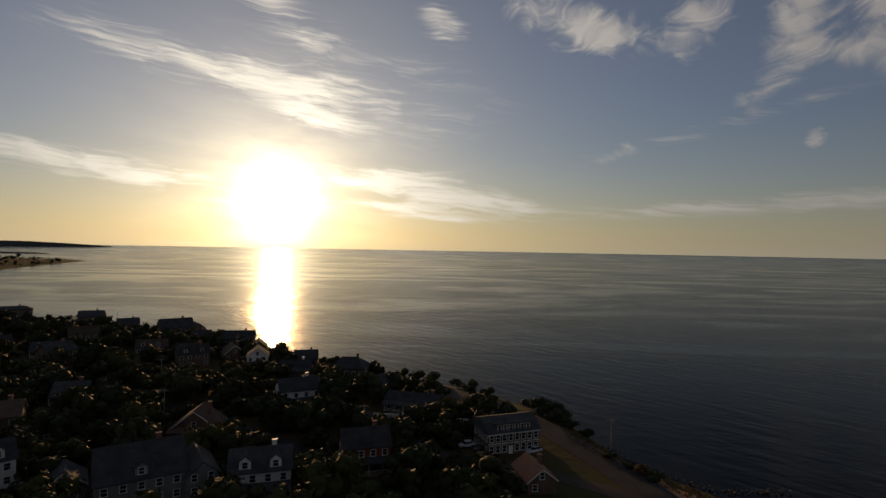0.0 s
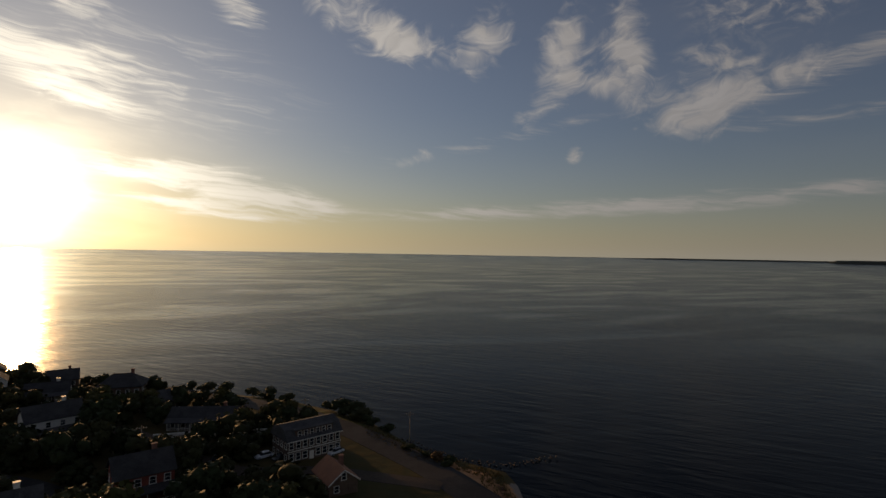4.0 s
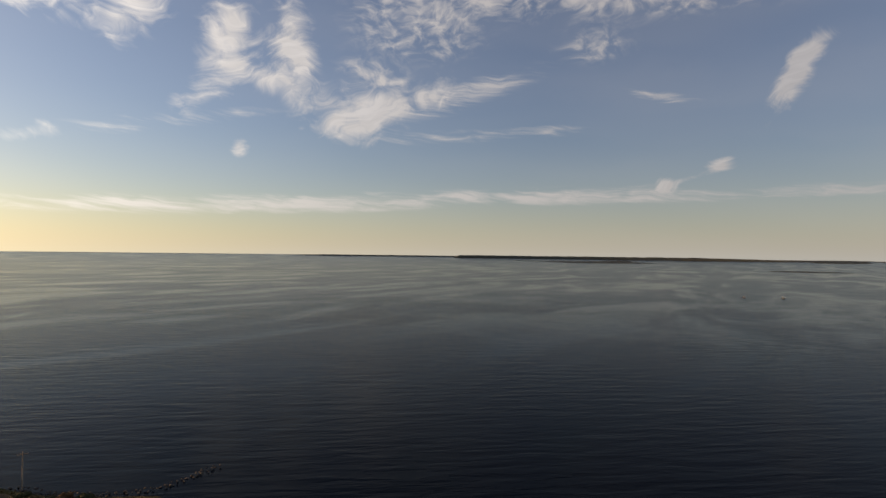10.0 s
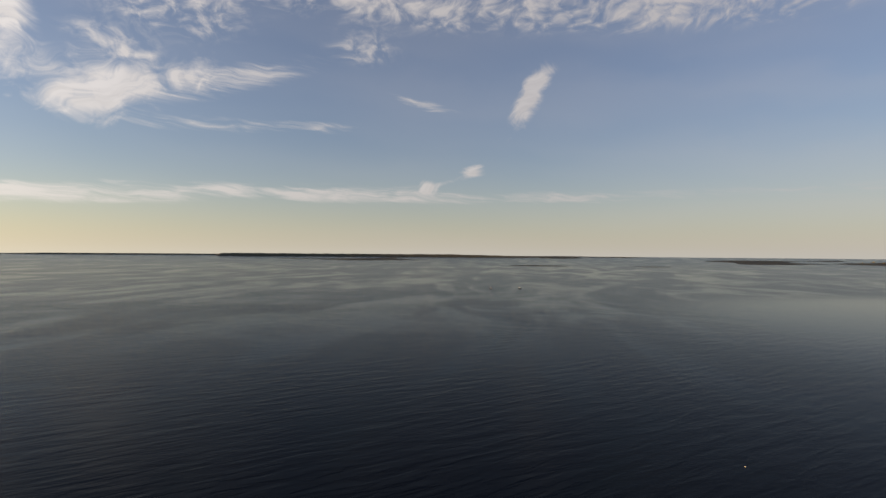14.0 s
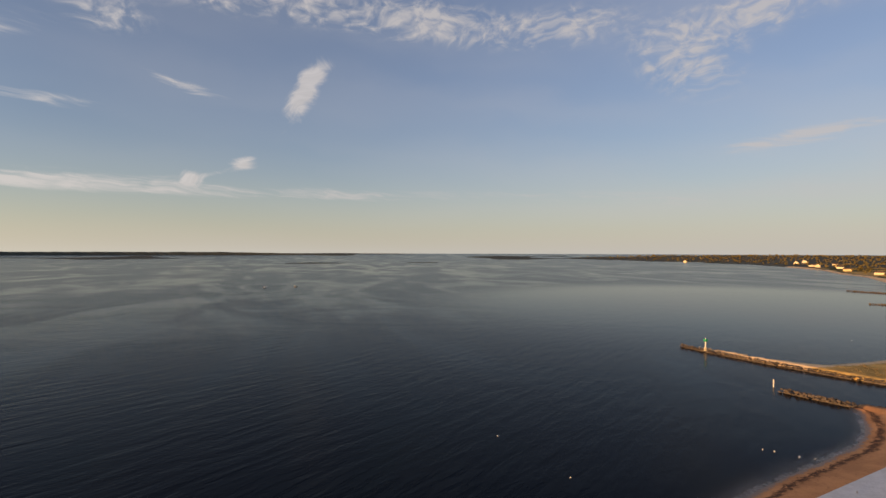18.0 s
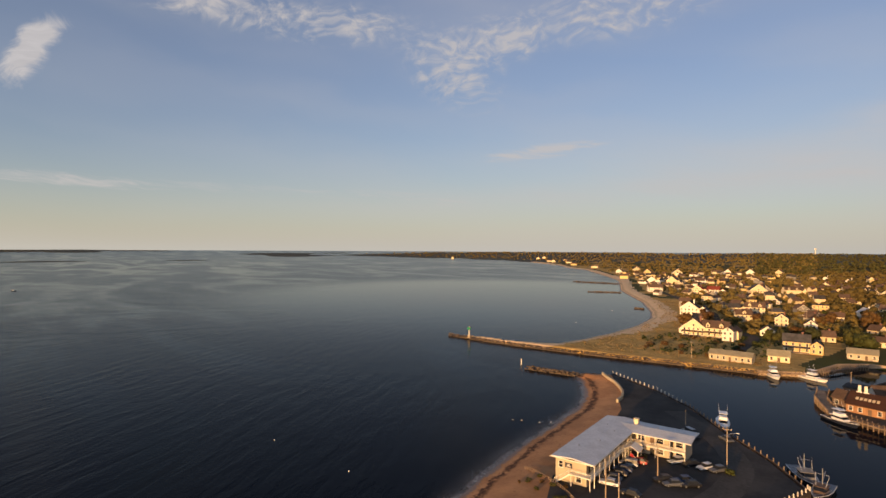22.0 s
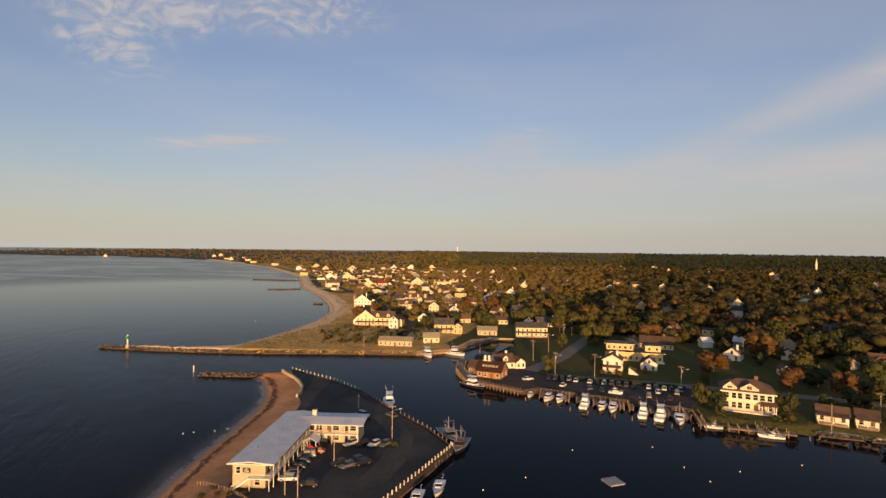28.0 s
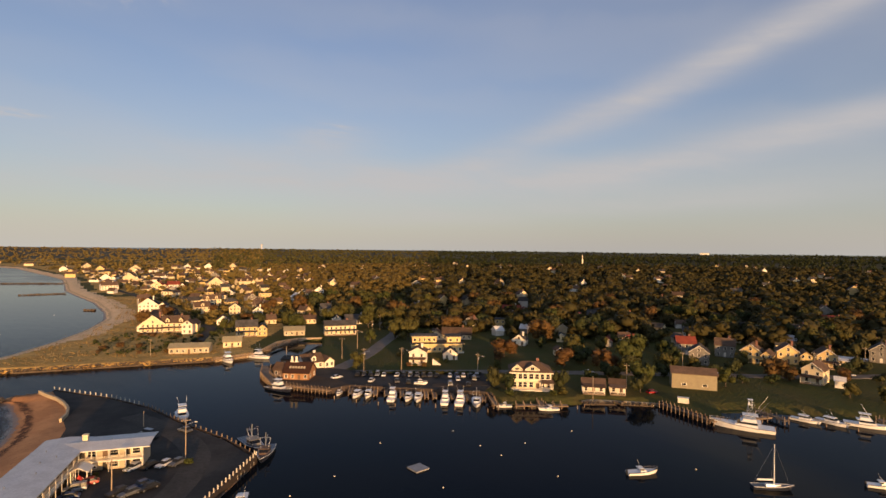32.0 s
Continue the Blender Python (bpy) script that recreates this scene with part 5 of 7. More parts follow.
wall_line("wall_cottage", [(-56, -189.2), (-60, -190.6), (-70, -188.8), (-82, -186.2)], 0.9, -0.8, 0.95, SEAWALL, "low pale stone edge below the cottages")
wall_line("wall_cove", [(100.5, -255.4), (86.4, -267.6), (84.4, -300), (76, -312.4), (62, -314.4)], 0.4, -2.4, 2.05, POLE_WOOD, "timber bulkhead round a small cove")


def post_mesh(h, r, cap=True, material=TIMBER):
    b = B()
    tube(b, (0, 0, -h * 0.5 - 1.5), (0, 0, h * 0.5), r, r * 0.94, 8)
    if cap:
        tube(b, (0, 0, h * 0.5), (0, 0, h * 0.5 + 0.14), r * 1.05, r * 0.3, 8)
    return mesh_of(b, material, "post", smooth=False)


PALE_POST = post_mesh(1.15, 0.17, True, mat("pale_painted_post", (0.62, 0.58, 0.50), (0.44, 0.40, 0.34), 0.8, vary=0.15))
PILE = post_mesh(1.25, 0.16)
DULL_POST = post_mesh(0.9, 0.16)
row = thing("post_row", "row of pale timber posts along the lot's edge", "posts")
for px, py, _ in along(LOT_EDGE[:6], 2.6) + along(LOT_EDGE[5:], 1.75):
    o = part("post", PALE_POST if py > -137 or px > 95 else DULL_POST, None, row)
    o.matrix_local = pose(px, py, LOT + 0.5, random.uniform(-3, 3), random.uniform(-3, 3), random.uniform(0, 360))


def pier(pts, width, label, z=1.5, step=2.6, piles=True):
    """A plank pier along a line, on piles."""
    ob = thing("pier", label, "pier", None, "timber piers")
    for (ax, ay), (bx, by) in zip(pts, pts[1:]):
        L, rot = math.hypot(bx - ax, by - ay), math.degrees(math.atan2(by - ay, bx - ax))
        n = max(2, int(L / 1.5))
        me = None
        for i in range(n):
            t = (i + 0.5) / n
            if me is None:
                b = B()
                box(b, 0, 0, 0, L / n - 0.05, width, 0.12)
                me = mesh_of(b, TIMBER, "plank")
            o = part("plank", me, None, ob)
            o.matrix_local = pose(ax + (bx - ax) * t, ay + (by - ay) * t, z + random.uniform(-0.015, 0.015), 0, 0, rot)
        b = B()
        for s in (-1, 1):
            ox, oy = -math.sin(radians(rot)) * s * width * 0.4, math.cos(radians(rot)) * s * width * 0.4
            box(b, (ax + bx) / 2 + ox, (ay + by) / 2 + oy, z - 0.3, L, 0.2, 0.28, rot)
        part("stringer", b, TIMBER, ob)
    for px, py, r in along(pts, step):
        for s in (-1, 1):
            o = part("pile", PILE, None, ob)
            ox, oy = -math.sin(radians(r)) * s * (width / 2 + 0.15), math.cos(radians(r)) * s * (width / 2 + 0.15)
            o.matrix_local = pose(px + ox, py + oy, z + 0.35 + random.uniform(-0.15, 0.2), random.uniform(-3, 3), random.uniform(-3, 3), 0)
    return ob


pier([(72, -240), (68.5, -226), (59, -208)], 3.4, "timber wharf with many piles beside the red dock building", 1.6, 2.0)
pier([(58, -208.4), (46, -203.6), (36, -199.6)], 1.6, "timber quay walk on pale piles", 1.5, 1.6)
for k, (px, py) in enumerate(((29, -205), (19.5, -203.5), (15.5, -202.8), (9.6, -202), (0.6, -200.6), (-2.4, -200), (-9, -199), (-14.6, -198), (-20, -197))):
    pier([(px, py), (px - 0.5, py + 8.0)], 1.0, "narrow finger pier between moored boats", 0.9, 3.6)
pier([(-23, -196), (-23.8, -182)], 1.3, "narrow timber jetty with a small float", 1.2, 2.8)
pier([(-31, -183.4), (-49, -183.2)], 2.0, "low timber dock in front of the big house", 1.0, 2.6)
pier([(-40, -188), (-40, -183.6)], 1.4, "short gangway to the dock", 1.2, 3.0)
pier([(-82, -184), (-90.5, -165.6)], 1.2, "timber walk along the lawn's bulkhead with pale posts", 1.6, 1.7)
pier([(-90.5, -166), (-98, -166.4), (-112, -170)], 1.6, "timber dock behind a large sport fishing boat", 1.3, 2.2)
pier([(-112, -177), (-115, -166)], 1.4, "timber dock with pilings beside moored boats", 1.3, 2.2)
pier([(-146, -168), (-150, -158)], 1.6, "timber dock with pilings beside moored boats", 1.3, 2.2)
pier([(101, -255), (92, -261), (87, -268.5)], 1.6, "timber dock with pale pilings at the channel", 1.5, 1.8)
pier([(83.6, -276), (79, -296), (75, -308)], 1.6, "timber dock with pale pilings round the cove", 1.5, 1.8)
# mooring piles standing in the water before the berths
for px, py in ((33.5, -193), (25, -189), (17, -186), (11, -184.6), (2.4, -183.6), (-3, -183), (-9.6, -181), (-14.6, -180), (-20.6, -178.6), (-24.5, -181), (-52, -182), (-55, -184), (-107, -160), (-133, -160), (-126, -164)):
    o = tagged(new("mooring_pile", PILE), "weathered timber mooring pile standing in the water", "mooring pile", "mooring piles")
    o.matrix_world = pose(px, py, 0.6, random.uniform(-4, 4), random.uniform(-4, 4), 0)

# ---- dock buildings ----
CEDAR = mat("cedar_boards", (0.36, 0.19, 0.085), (0.26, 0.13, 0.06), 0.8, scale=0.5, fine=6.0)
DOCK_HOUSE = house(52.5, -213.5, 10.5, 1, "side", -20, CEDAR, mat("dark_red_brown_roof", (0.06, 0.028, 0.02), (0.04, 0.022, 0.017), 0.85, spec=0.1), 9, "cedar-sided dock restaurant with dark red-brown roof", False, False, wing=0, pitch=0.72)
for k in range(6):
    b = B()
    box(b, 0, 0, -0.04, 0.75, 1.1, 0.1)
    o = part("roof_letter_bar", b, TAN, DOCK_HOUSE, "pale bar of worn roof lettering")
    o.matrix_local = pose(-2.9 + 1.15 * k, -2.5, 3.05 + 3.24 * (1 - 2.5 / 4.5) + 0.28, math.degrees(math.atan(0.72)), 0, 0)
house(60.5, -219, 5.5, 1, "side", -30, BROWN, ROOF_BROWN, 6, "brown timber dock shed on piles", False, False)
house(49.5, -233.5, 9.0, 1, "side", 25, WHITE, ROOF_BROWN, 8, "white dock house with brown roof and dormer", False, True, 1, 4.5)
house(60.5, -238, 9.0, 1, "flat", -10, BROWN, ROOF_GREY, 8, "dark flat-roofed dock shed", False, False)
sgn = thing("roof_sign", "pale raised sign on the dock building's roof", "sign", pose(54.2, -218.0, z_at(53, -218) + 7.0, 0, 0, face_eye(53, -216, -20)))
for k in range(2):
    b = B()
    box(b, -0.9 + 1.8 * k, 0, -0.6, 0.9, 0.12, 2.3)
    part("sign_panel", b, WHITE, sgn)
b = B()
for k in range(4):
    box(b, -1.5 + k, -0.09, -0.9, 0.7, 0.06, 0.5)
part("sign_bar", b, WHITE, sgn)
boat(57, -205.5, 150, 11.5, "white-decked fishing boat with dark hull tied to the wharf", "cruiser", NAVY)
pole(64, -243, 9.0, 0, False, 0, 1.0, "slim white mast at the wharf")

# ---- the large waterfront house ----
def big_house():
    x, y, w, d, rot = -39.6, -201, 15.0, 11.0, face_eye(-40, -201, 6)
    a = radians(rot)
    cx, cy = x - math.sin(a) * d / 2, y + math.cos(a) * d / 2
    TAKEN.append((cx, cy, 12)), TAKEN.append((-40, -194, 9))
    ob = thing("house", "large cream three-storey waterfront house with brown hipped roof and porches", "house", pose(cx, cy, 1.9, 0, 0, rot), "houses of the town")
    b = B()
    box(b, 0, 0, -0.5, w, d, 6.9)
    part("wall", b, CREAM, ob)
    b = B()
    hip_roof(b, w, d, 6.4, 3.2, 0.8)
    part("roof", b, ROOF_BROWN, ob)
    b = B()
    box(b, 0, -d / 2 - 0.7, 6.05, w + 1.6, 0.1, 0.4)
    box(b, 0, -d / 2 - 0.04, 3.2, w + 0.1, 0.1, 0.28)
    for s in (-1, 1):
        box(b, s * (w / 2 - 0.1), -d / 2 - 0.04, 0.0, 0.3, 0.1, 6.0)
    part("trim", b, WHITE, ob)
    # wide dormer with a pediment in the middle and another towards the side
    for px, ww in ((0.4, 4.6), (-5.4, 3.2)):
        b = B()
        prof = [(px - ww / 2, 6.5), (px + ww / 2, 6.5), (px + ww / 2, 7.6), (px, 9.2), (px - ww / 2, 7.6)]
        loft(b, [[(p, yy, q) for p, q in prof] for yy in (-d / 2 - 0.1, -d / 2 + 4.0)])
        dm = part("dormer", b, CREAM, ob)
        b = B()
        for s in (-1, 1):
            a4 = [(px, 9.22), (px + s * (ww / 2 + 0.5), 7.36), (px + s * (ww / 2 + 0.5), 7.6), (px, 9.5)]
            loft(b, [[(p, yy, q) for p, q in a4] for yy in (-d / 2 - 0.5, -d / 2 + 4.2)])
        part("dormer_roof", b, ROOF_BROWN, dm)
        b = B()
        for s in (-1, 1):
            tube(b, (px, -d / 2 - 0.52, 9.25), (px + s * (ww / 2 + 0.45), -d / 2 - 0.52, 7.4), 0.17, n=4)
        box(b, px, -d / 2 - 0.5, 7.1, ww + 0.9, 0.14, 0.24)
        part("pediment", b, WHITE, dm)
        add_window(ob, px, -d / 2 - 0.11, 7.2 if ww > 4 else 6.9, 0, 1.5, 0.75)
    for i, wx in enumerate((-6.3, -4.1, -2.3, 0.0, 2.2, 4.2, 6.3)):
        add_window(ob, wx, -d / 2 - 0.01, 3.85, 0, 1.4 if i not in (3,) else 1.6, 1.3)
        if i != 4:
            add_window(ob, wx, -d / 2 - 0.01, 0.75, 0, 1.4, 1.3)
    for wy in (-3.4, 0, 3.4):
        for zz in (0.9, 3.95):
            add_window(ob, w / 2 + 0.01, wy, zz, 90, 1.2, 1.1)
            add_window(ob, -w / 2 - 0.01, wy, zz, -90, 1.2, 1.1)
    b = B()
    box(b, 2.4, -d / 2 - 0.03, 0.1, 1.3, 0.1, 2.2)
    part("door", b, BROWN, ob)
    b = B()
    slab(b, [(1.0, -d / 2 - 2.8), (w / 2 + 0.4, -d / 2 - 2.8), (w / 2 + 0.4, -d / 2), (1.0, -d / 2)], -0.6, 0.25)
    slab(b, [(-w / 2 - 0.3, -d / 2 - 2.4), (1.0, -d / 2 - 2.4), (1.0, -d / 2), (-w / 2 - 0.3, -d / 2)], -0.6, 0.15)
    part("terrace", b, WHITE, ob)
    b = B()
    loft(b, [[(xx, -d / 2, 3.6), (xx, -d / 2 - 3.2, 2.9), (xx, -d / 2 - 3.2, 3.1), (xx, -d / 2, 3.8)] for xx in (3.6, w / 2 + 0.8)])
    part("porch_roof", b, ROOF_BROWN, ob)
    for px in (3.8, 5.6, 7.2, w / 2 + 0.3):
        b = B()
        box(b, px, -d / 2 - 2.7, 0.2, 0.24, 0.24, 2.75)
        part("porch_post", b, WHITE, ob)
    b = B()
    for i in range(60):
        box(b, -w / 2 + i * w / 59, -d / 2 - (2.35 if i < 33 else 2.7), 0.1, 0.05, 0.05, 0.85)
    tube(b, (-w / 2, -d / 2 - 2.35, 0.95), (1.0, -d / 2 - 2.35, 0.95), 0.06, n=5)
    tube(b, (1.0, -d / 2 - 2.7, 0.95), (w / 2 + 0.3, -d / 2 - 2.7, 0.95), 0.06, n=5)
    part("railing", b, WHITE, ob)
    b = B()
    box(b, 3.0, 1.0, 8.0, 1.0, 1.0, 2.6)
    part("chimney", b, BRICK, ob)


big_house()
# cottages, barn and houses along the water, from the cove to the lawn
H = house
H(-62, -196, 8.2, 1, "side", 4, WHITE, ROOF_BROWN, 6, "low white cottage with brown roof behind a sea wall", True, False, pitch=0.6)
H(-70.6, -195, 5.6, 1, "side", 4, WHITE, ROOF_BROWN, 6, "low white cottage with brown roof behind a sea wall", True, False, pitch=0.6)
barn = H(-103, -202, 16.0, 2, "side", 8, OLIVE, ROOF_BROWN, 8, "plain olive-grey boathouse with brown roof on the lawn", False, False, detail=0, pitch=0.45)
for wx in (-3.6, 3.8):
    add_window(barn, wx, -4.01, 1.2, 0, 1.6, 0.6)
H(4.5, -243, 7.6, 2, "front", -6, WHITE, ROOF_BROWN, 8, "white house with gabled porch and outside stair", True, True, pitch=0.55)
def long_inn():
    """A long low yellow block with two upper storeys set on it, all under dark low roofs with pale eaves."""
    rot = face_eye(-5, -272, 5)
    cx, cy = -5 - math.sin(radians(rot)) * 4.5, -272 + math.cos(radians(rot)) * 4.5
    ob = thing("house", "long yellow inn with dark low roofs and pale eaves", "house", pose(cx, cy, z_at(cx, cy), 0, 0, rot), "houses of the town")
    TAKEN.append((cx - 6, cy, 10)), TAKEN.append((cx + 6, cy, 10)), TAKEN.append((cx, cy + 8, 10))
    for name, px, py, w, d, z0, h, rise in (("wall", 0, 0, 26, 9, -0.5, 4.8, 0.9), ("upper_wall", -6.5, 0.8, 12.5, 7.5, 4.3, 3.6, 0.9), ("upper_wall", 8.6, 0.4, 7, 7.5, 4.3, 3.4, 0.9)):
        b = B()
        box(b, px, py, z0, w, d, h)
        part(name, b, YELLOW, ob)
        b = B()
        hip_roof(b, w, d, 0, rise, 0.9)
        o = part("roof", b, ROOF_GREY, ob)
        o.location = (px, py, z0 + h + 0.12)
        b = B()
        box(b, px, py, z0 + h, w + 1.7, d + 1.7, 0.12)
        part("eaves", b, WHITE, ob)
        n = int(w / 2.4)
        for i in range(n):
            add_window(ob, px - w / 2 + (i + 0.5) * w / n, py - d / 2 - 0.01, z0 + h - 2.3 if z0 > 0 else 0.95, 0, 1.0 if i % 3 else 1.4, 0.9)
    b = B()
    box(b, 4.0, -4.55, 0.0, 1.2, 0.1, 2.1)
    part("door", b, BROWN, ob)
    b = B()
    box(b, 11.0, -6.0, -0.3, 5, 3.0, 0.6)
    part("terrace", b, WHITE, ob)
    b = B()
    box(b, -1.5, 2.0, 6.0, 0.9, 0.9, 2.2)
    part("chimney", b, WHITE, ob)


long_inn()
stair = thing("outside_stair", "white outside stair beside the gabled house", "stair", pose(-2.6, -243.5, z_at(-3, -244), 0, 0, face_eye(-3, -244, -6)))
for k in range(9):
    b = B()
    box(b, k * 0.42, 0, -0.2, 0.44, 1.4, 0.2 + 2.6 - k * 0.29)
    part("step", b, WHITE, stair)
H(-11, -254, 6.6, 1, "front", 4, WHITE, ROOF_GREY, 6, "small white garden cottage with gable", False, False)
H(-17, -309, 17, 1, "side", 0, TAN, ROOF_BROWN, 9, "long tan house with brown roof and gable wings", False, True, 0, -7)
H(-3.6, -310, 6.4, 1, "front", 0, TAN, ROOF_BROWN, 9, "tan gabled wing with white trim", False, False)
H(9, -413, 11, 2, "front", 8, WHITE, ROOF_GREY, 10, "white gabled house among trees", False, True)
H(-15, -403, 8, 1, "front", -20, CREAM, ROOF_RED, 8, "cream house with red roof among trees", False, True)
H(-26, -340, 8, 2, "front", -30, CREAM, ROOF_BROWN, 8, "cream house with tall white chimney", False, True)
H(53, -325, 19, 2, "side", 6, CREAM, ROOF_GREY, 9, "long cream two-storey house with dark roof", True, True, pitch=0.55)
H(50, -373, 16, 1, "side", 0, WHITE, ROOF_GREY, 8, "white house with two gabled wings", False, True, 0, 6)
H(64, -376, 6, 1, "front", 0, WHITE, ROOF_GREY, 8, "white gabled wing of a house", False, False)
H(80, -321, 12, 1, "side", 0, TAN, ROOF_TAN, 8, "low tan house with faded tan roof", False, False, pitch=0.5)
H(85, -372, 14.5, 1, "side", 6, CREAM, ROOF_BROWN, 8, "low cream house with brown roof", False, True, pitch=0.6)
H(107, -317, 12, 2, "side", 0, YELLOW, ROOF_GREY, 9, "yellow house with gabled front wing", True, True, 0, 5.5)
H(109, -368, 9.5, 1, "side", 8, CREAM, ROOF_BROWN, 8, "cream cottage with brown roof", False, True)
H(125, -394, 7, 2, "front", 0, WHITE, ROOF_BROWN, 8, "white gabled house with brown roof", False, True)
H(118, -266, 18.5, 1, "side", -12, TAN, ROOF_TAN, 8, "long low tan shed with faded tan roof at the channel", False, False, detail=1, pitch=0.4)
H(103, -283, 9, 1, "side", 0, CREAM, ROOF_TAN, 6, "low cream boat shed behind the docks", False, False, detail=1)
H(167, -327, 13, 2, "front", -12, CREAM, ROOF_BROWN, 11, "large cream beach house with tall gable", True, True)
H(156, -331, 15, 2, "side", -12, CREAM, ROOF_BROWN, 10, "large cream beach house with brown roof", True, True, 2, 6)
H(145, -324, 6.0, 2, "front", -14, WHITE, ROOF_BROWN, 8, "white gabled wing of a large beach house", False, False, detail=1)
H(176, -333, 6.5, 1, "front", -10, WHITE, ROOF_BROWN, 8, "low white gabled wing of a beach house", False, True, detail=1)
H(225, -433, 14, 2, "front", -8, WHITE, ROOF_GREY, 11, "tall white beach house with gable", False, True, 0, 7)
H(176, -420, 11, 2, "side", 10, CREAM, ROOF_BROWN, 9, "cream house with brown roof", False, True, 1)
H(193, -480, 15, 2, "side", 0, CREAM, ROOF_BROWN, 9, "wide cream house with brown roof", False, True, 2)
H(149, -414, 8, 2, "front", 0, CREAM, ROOF_GREY, 8, "narrow cream house with gable", False, True)
H(138, -362, 8, 1, "front", 0, WHITE, ROOF_BROWN, 8, "small white gabled cottage", False, False)
H(163, -536, 12, 2, "flat", 0, YELLOW, ROOF_GREY, 9, "square yellow flat-roofed house", False, False)
H(135, -479, 9, 1, "side", 0, CREAM, ROOF_BROWN, 8, "cream cottage with brown roof", False, True)
H(116, -568, 10, 2, "front", 0, WHITE, ROOF_BROWN, 8, "white gabled house among trees", False, True)
H(-50, -290, 7.5, 1, "front", -12, WHITE, ROOF_GREY, 7, "small white gabled house", False, True)
H(-48, -351, 7, 2, "flat", 0, YELLOW, ROOF_GREY, 7, "square yellow house among trees", False, False)
H(-68, -430, 15, 1, "side", 0, WHITE, ROOF_RED, 8, "white house with red roof among trees", False, True, 0, 5)
H(-93, -364, 11, 1, "side", 0, WHITE, ROOF_GREY, 8, "low white house among trees", False, True)
H(-104, -362, 7, 2, "front", 0, RED, ROOF_RED, 8, "red gabled house with white trim", False, False)
H(-118, -371, 11, 2, "side", 0, SHINGLE, ROOF_GREY, 8, "grey shingled house with white trim", False, True, 2)
H(-136, -359, 9, 2, "front", 0, SHINGLE, ROOF_GREY, 9, "grey shingled gabled house with white trim", False, True)
H(-98, -287, 5, 1, "front", 0, SHINGLE, ROOF_RED, 6, "small cottage with reddish roof", False, True)
H(-104, -275, 6.5, 2, "front", -25, RED, ROOF_RED, 8, "red gabled house with white trim", False, False)
H(-127, -245, 8.5, 2, "front", 0, SHINGLE, ROOF_GREY, 9, "dark shingled house with white trimmed gable", False, False)
H(-132, -267, 9, 2, "side", 10, SHINGLE, ROOF_RED, 8, "shingled house with red roof", False, True)
H(-149, -262, 9, 2, "side", 0, SHINGLE, ROOF_BROWN, 8, "shingled house with brown roof", False, True)
H(-154, -249, 8.5, 2, "front", -8, YELLOW, ROOF_BROWN, 8, "yellow house with steep gables", False, True, 1, 5)
H(-171, -247, 9, 2, "front", 8, YELLOW, ROOF_BROWN, 8, "yellow house with brown roof and gables", False, True, 0, 5)
H(-156, -211, 7.5, 2, "front", -14, CREAM, ROOF_BROWN, 9, "tall cream gabled house by the water", True, False)
H(-183, -238, 8, 2, "front", 10, YELLOW, ROOF_BROWN, 9, "yellow gabled house with porch", True, True)
H(-196, -240, 11, 1, "flat", 0, WHITE, ROOF_PALE, 8, "low white flat-roofed house", True, False)
H(-217, -248, 9, 2, "front", 0, SHINGLE, ROOF_GREY, 9, "grey shingled gabled house", False, True)
H(-220, -308, 8, 2, "side", 0, SHINGLE, ROOF_GREY, 8, "grey shingled house among trees", False, True, 1)
H(-271, -347, 13, 2, "side", 0, CREAM, ROOF_RED, 8, "cream house with red roof among trees", False, True, 0, 5)
H(-238, -277, 7, 1, "side", 0, SHINGLE, ROOF_GREY, 7, "small shingled house among trees", False, True)
H(-162, -204, 3.2, 1, "side", 0, WHITE, ROOF_PALE, 3, "small white garden shed", False, False, detail=0)
b_box = thing("storage_box", "white storage box on the lawn by the bulkhead", "box", pose(-90, -184, z_at(-90, -184), 0, 0, face_eye(-90, -184)))
b = B()
box(b, 0, 0, 0, 3.6, 1.8, 1.7)
part("box_body", b, WHITE, b_box, bevel=0.05)
b = B()
box(b, 0, 0, 1.7, 3.8, 2.0, 0.16)
part("box_lid", b, WHITE, b_box)
random.seed(31)
for hx, hy, hw in ((-66, -262, 4), (-76, -300, 5), (-84, -330, 6), (-112, -300, 5), (-124, -318, 6), (-142, -300, 5), (-160, -320, 6), (-176, -300, 5), (-188, -278, 4), (-204, -292, 6), (-60, -330, 5), (-44, -322, 4), (-146, -336, 6), (-170, -350, 6), (-206, -340, 6), (-90, -396, 7), (-130, -410, 7), (-176, -400, 7), (-214, -390, 7), (-40, -388, 6)):
    H(hx, hy, hw + random.uniform(0, 2), 1, random.choice(("front", "side")), random.uniform(-30, 30), random.choice((WHITE, CREAM, WHITE, SHINGLE)), random.choice((ROOF_GREY, ROOF_PALE, ROOF_BROWN)), 6, "small pale garage or shed among garden trees", False, False, detail=0)
    for ahead in (10, 20, 30):
        YARDS.append((hx * (1 - ahead / math.hypot(hx, hy)), hy * (1 - ahead / math.hypot(hx, hy)), 5.0))
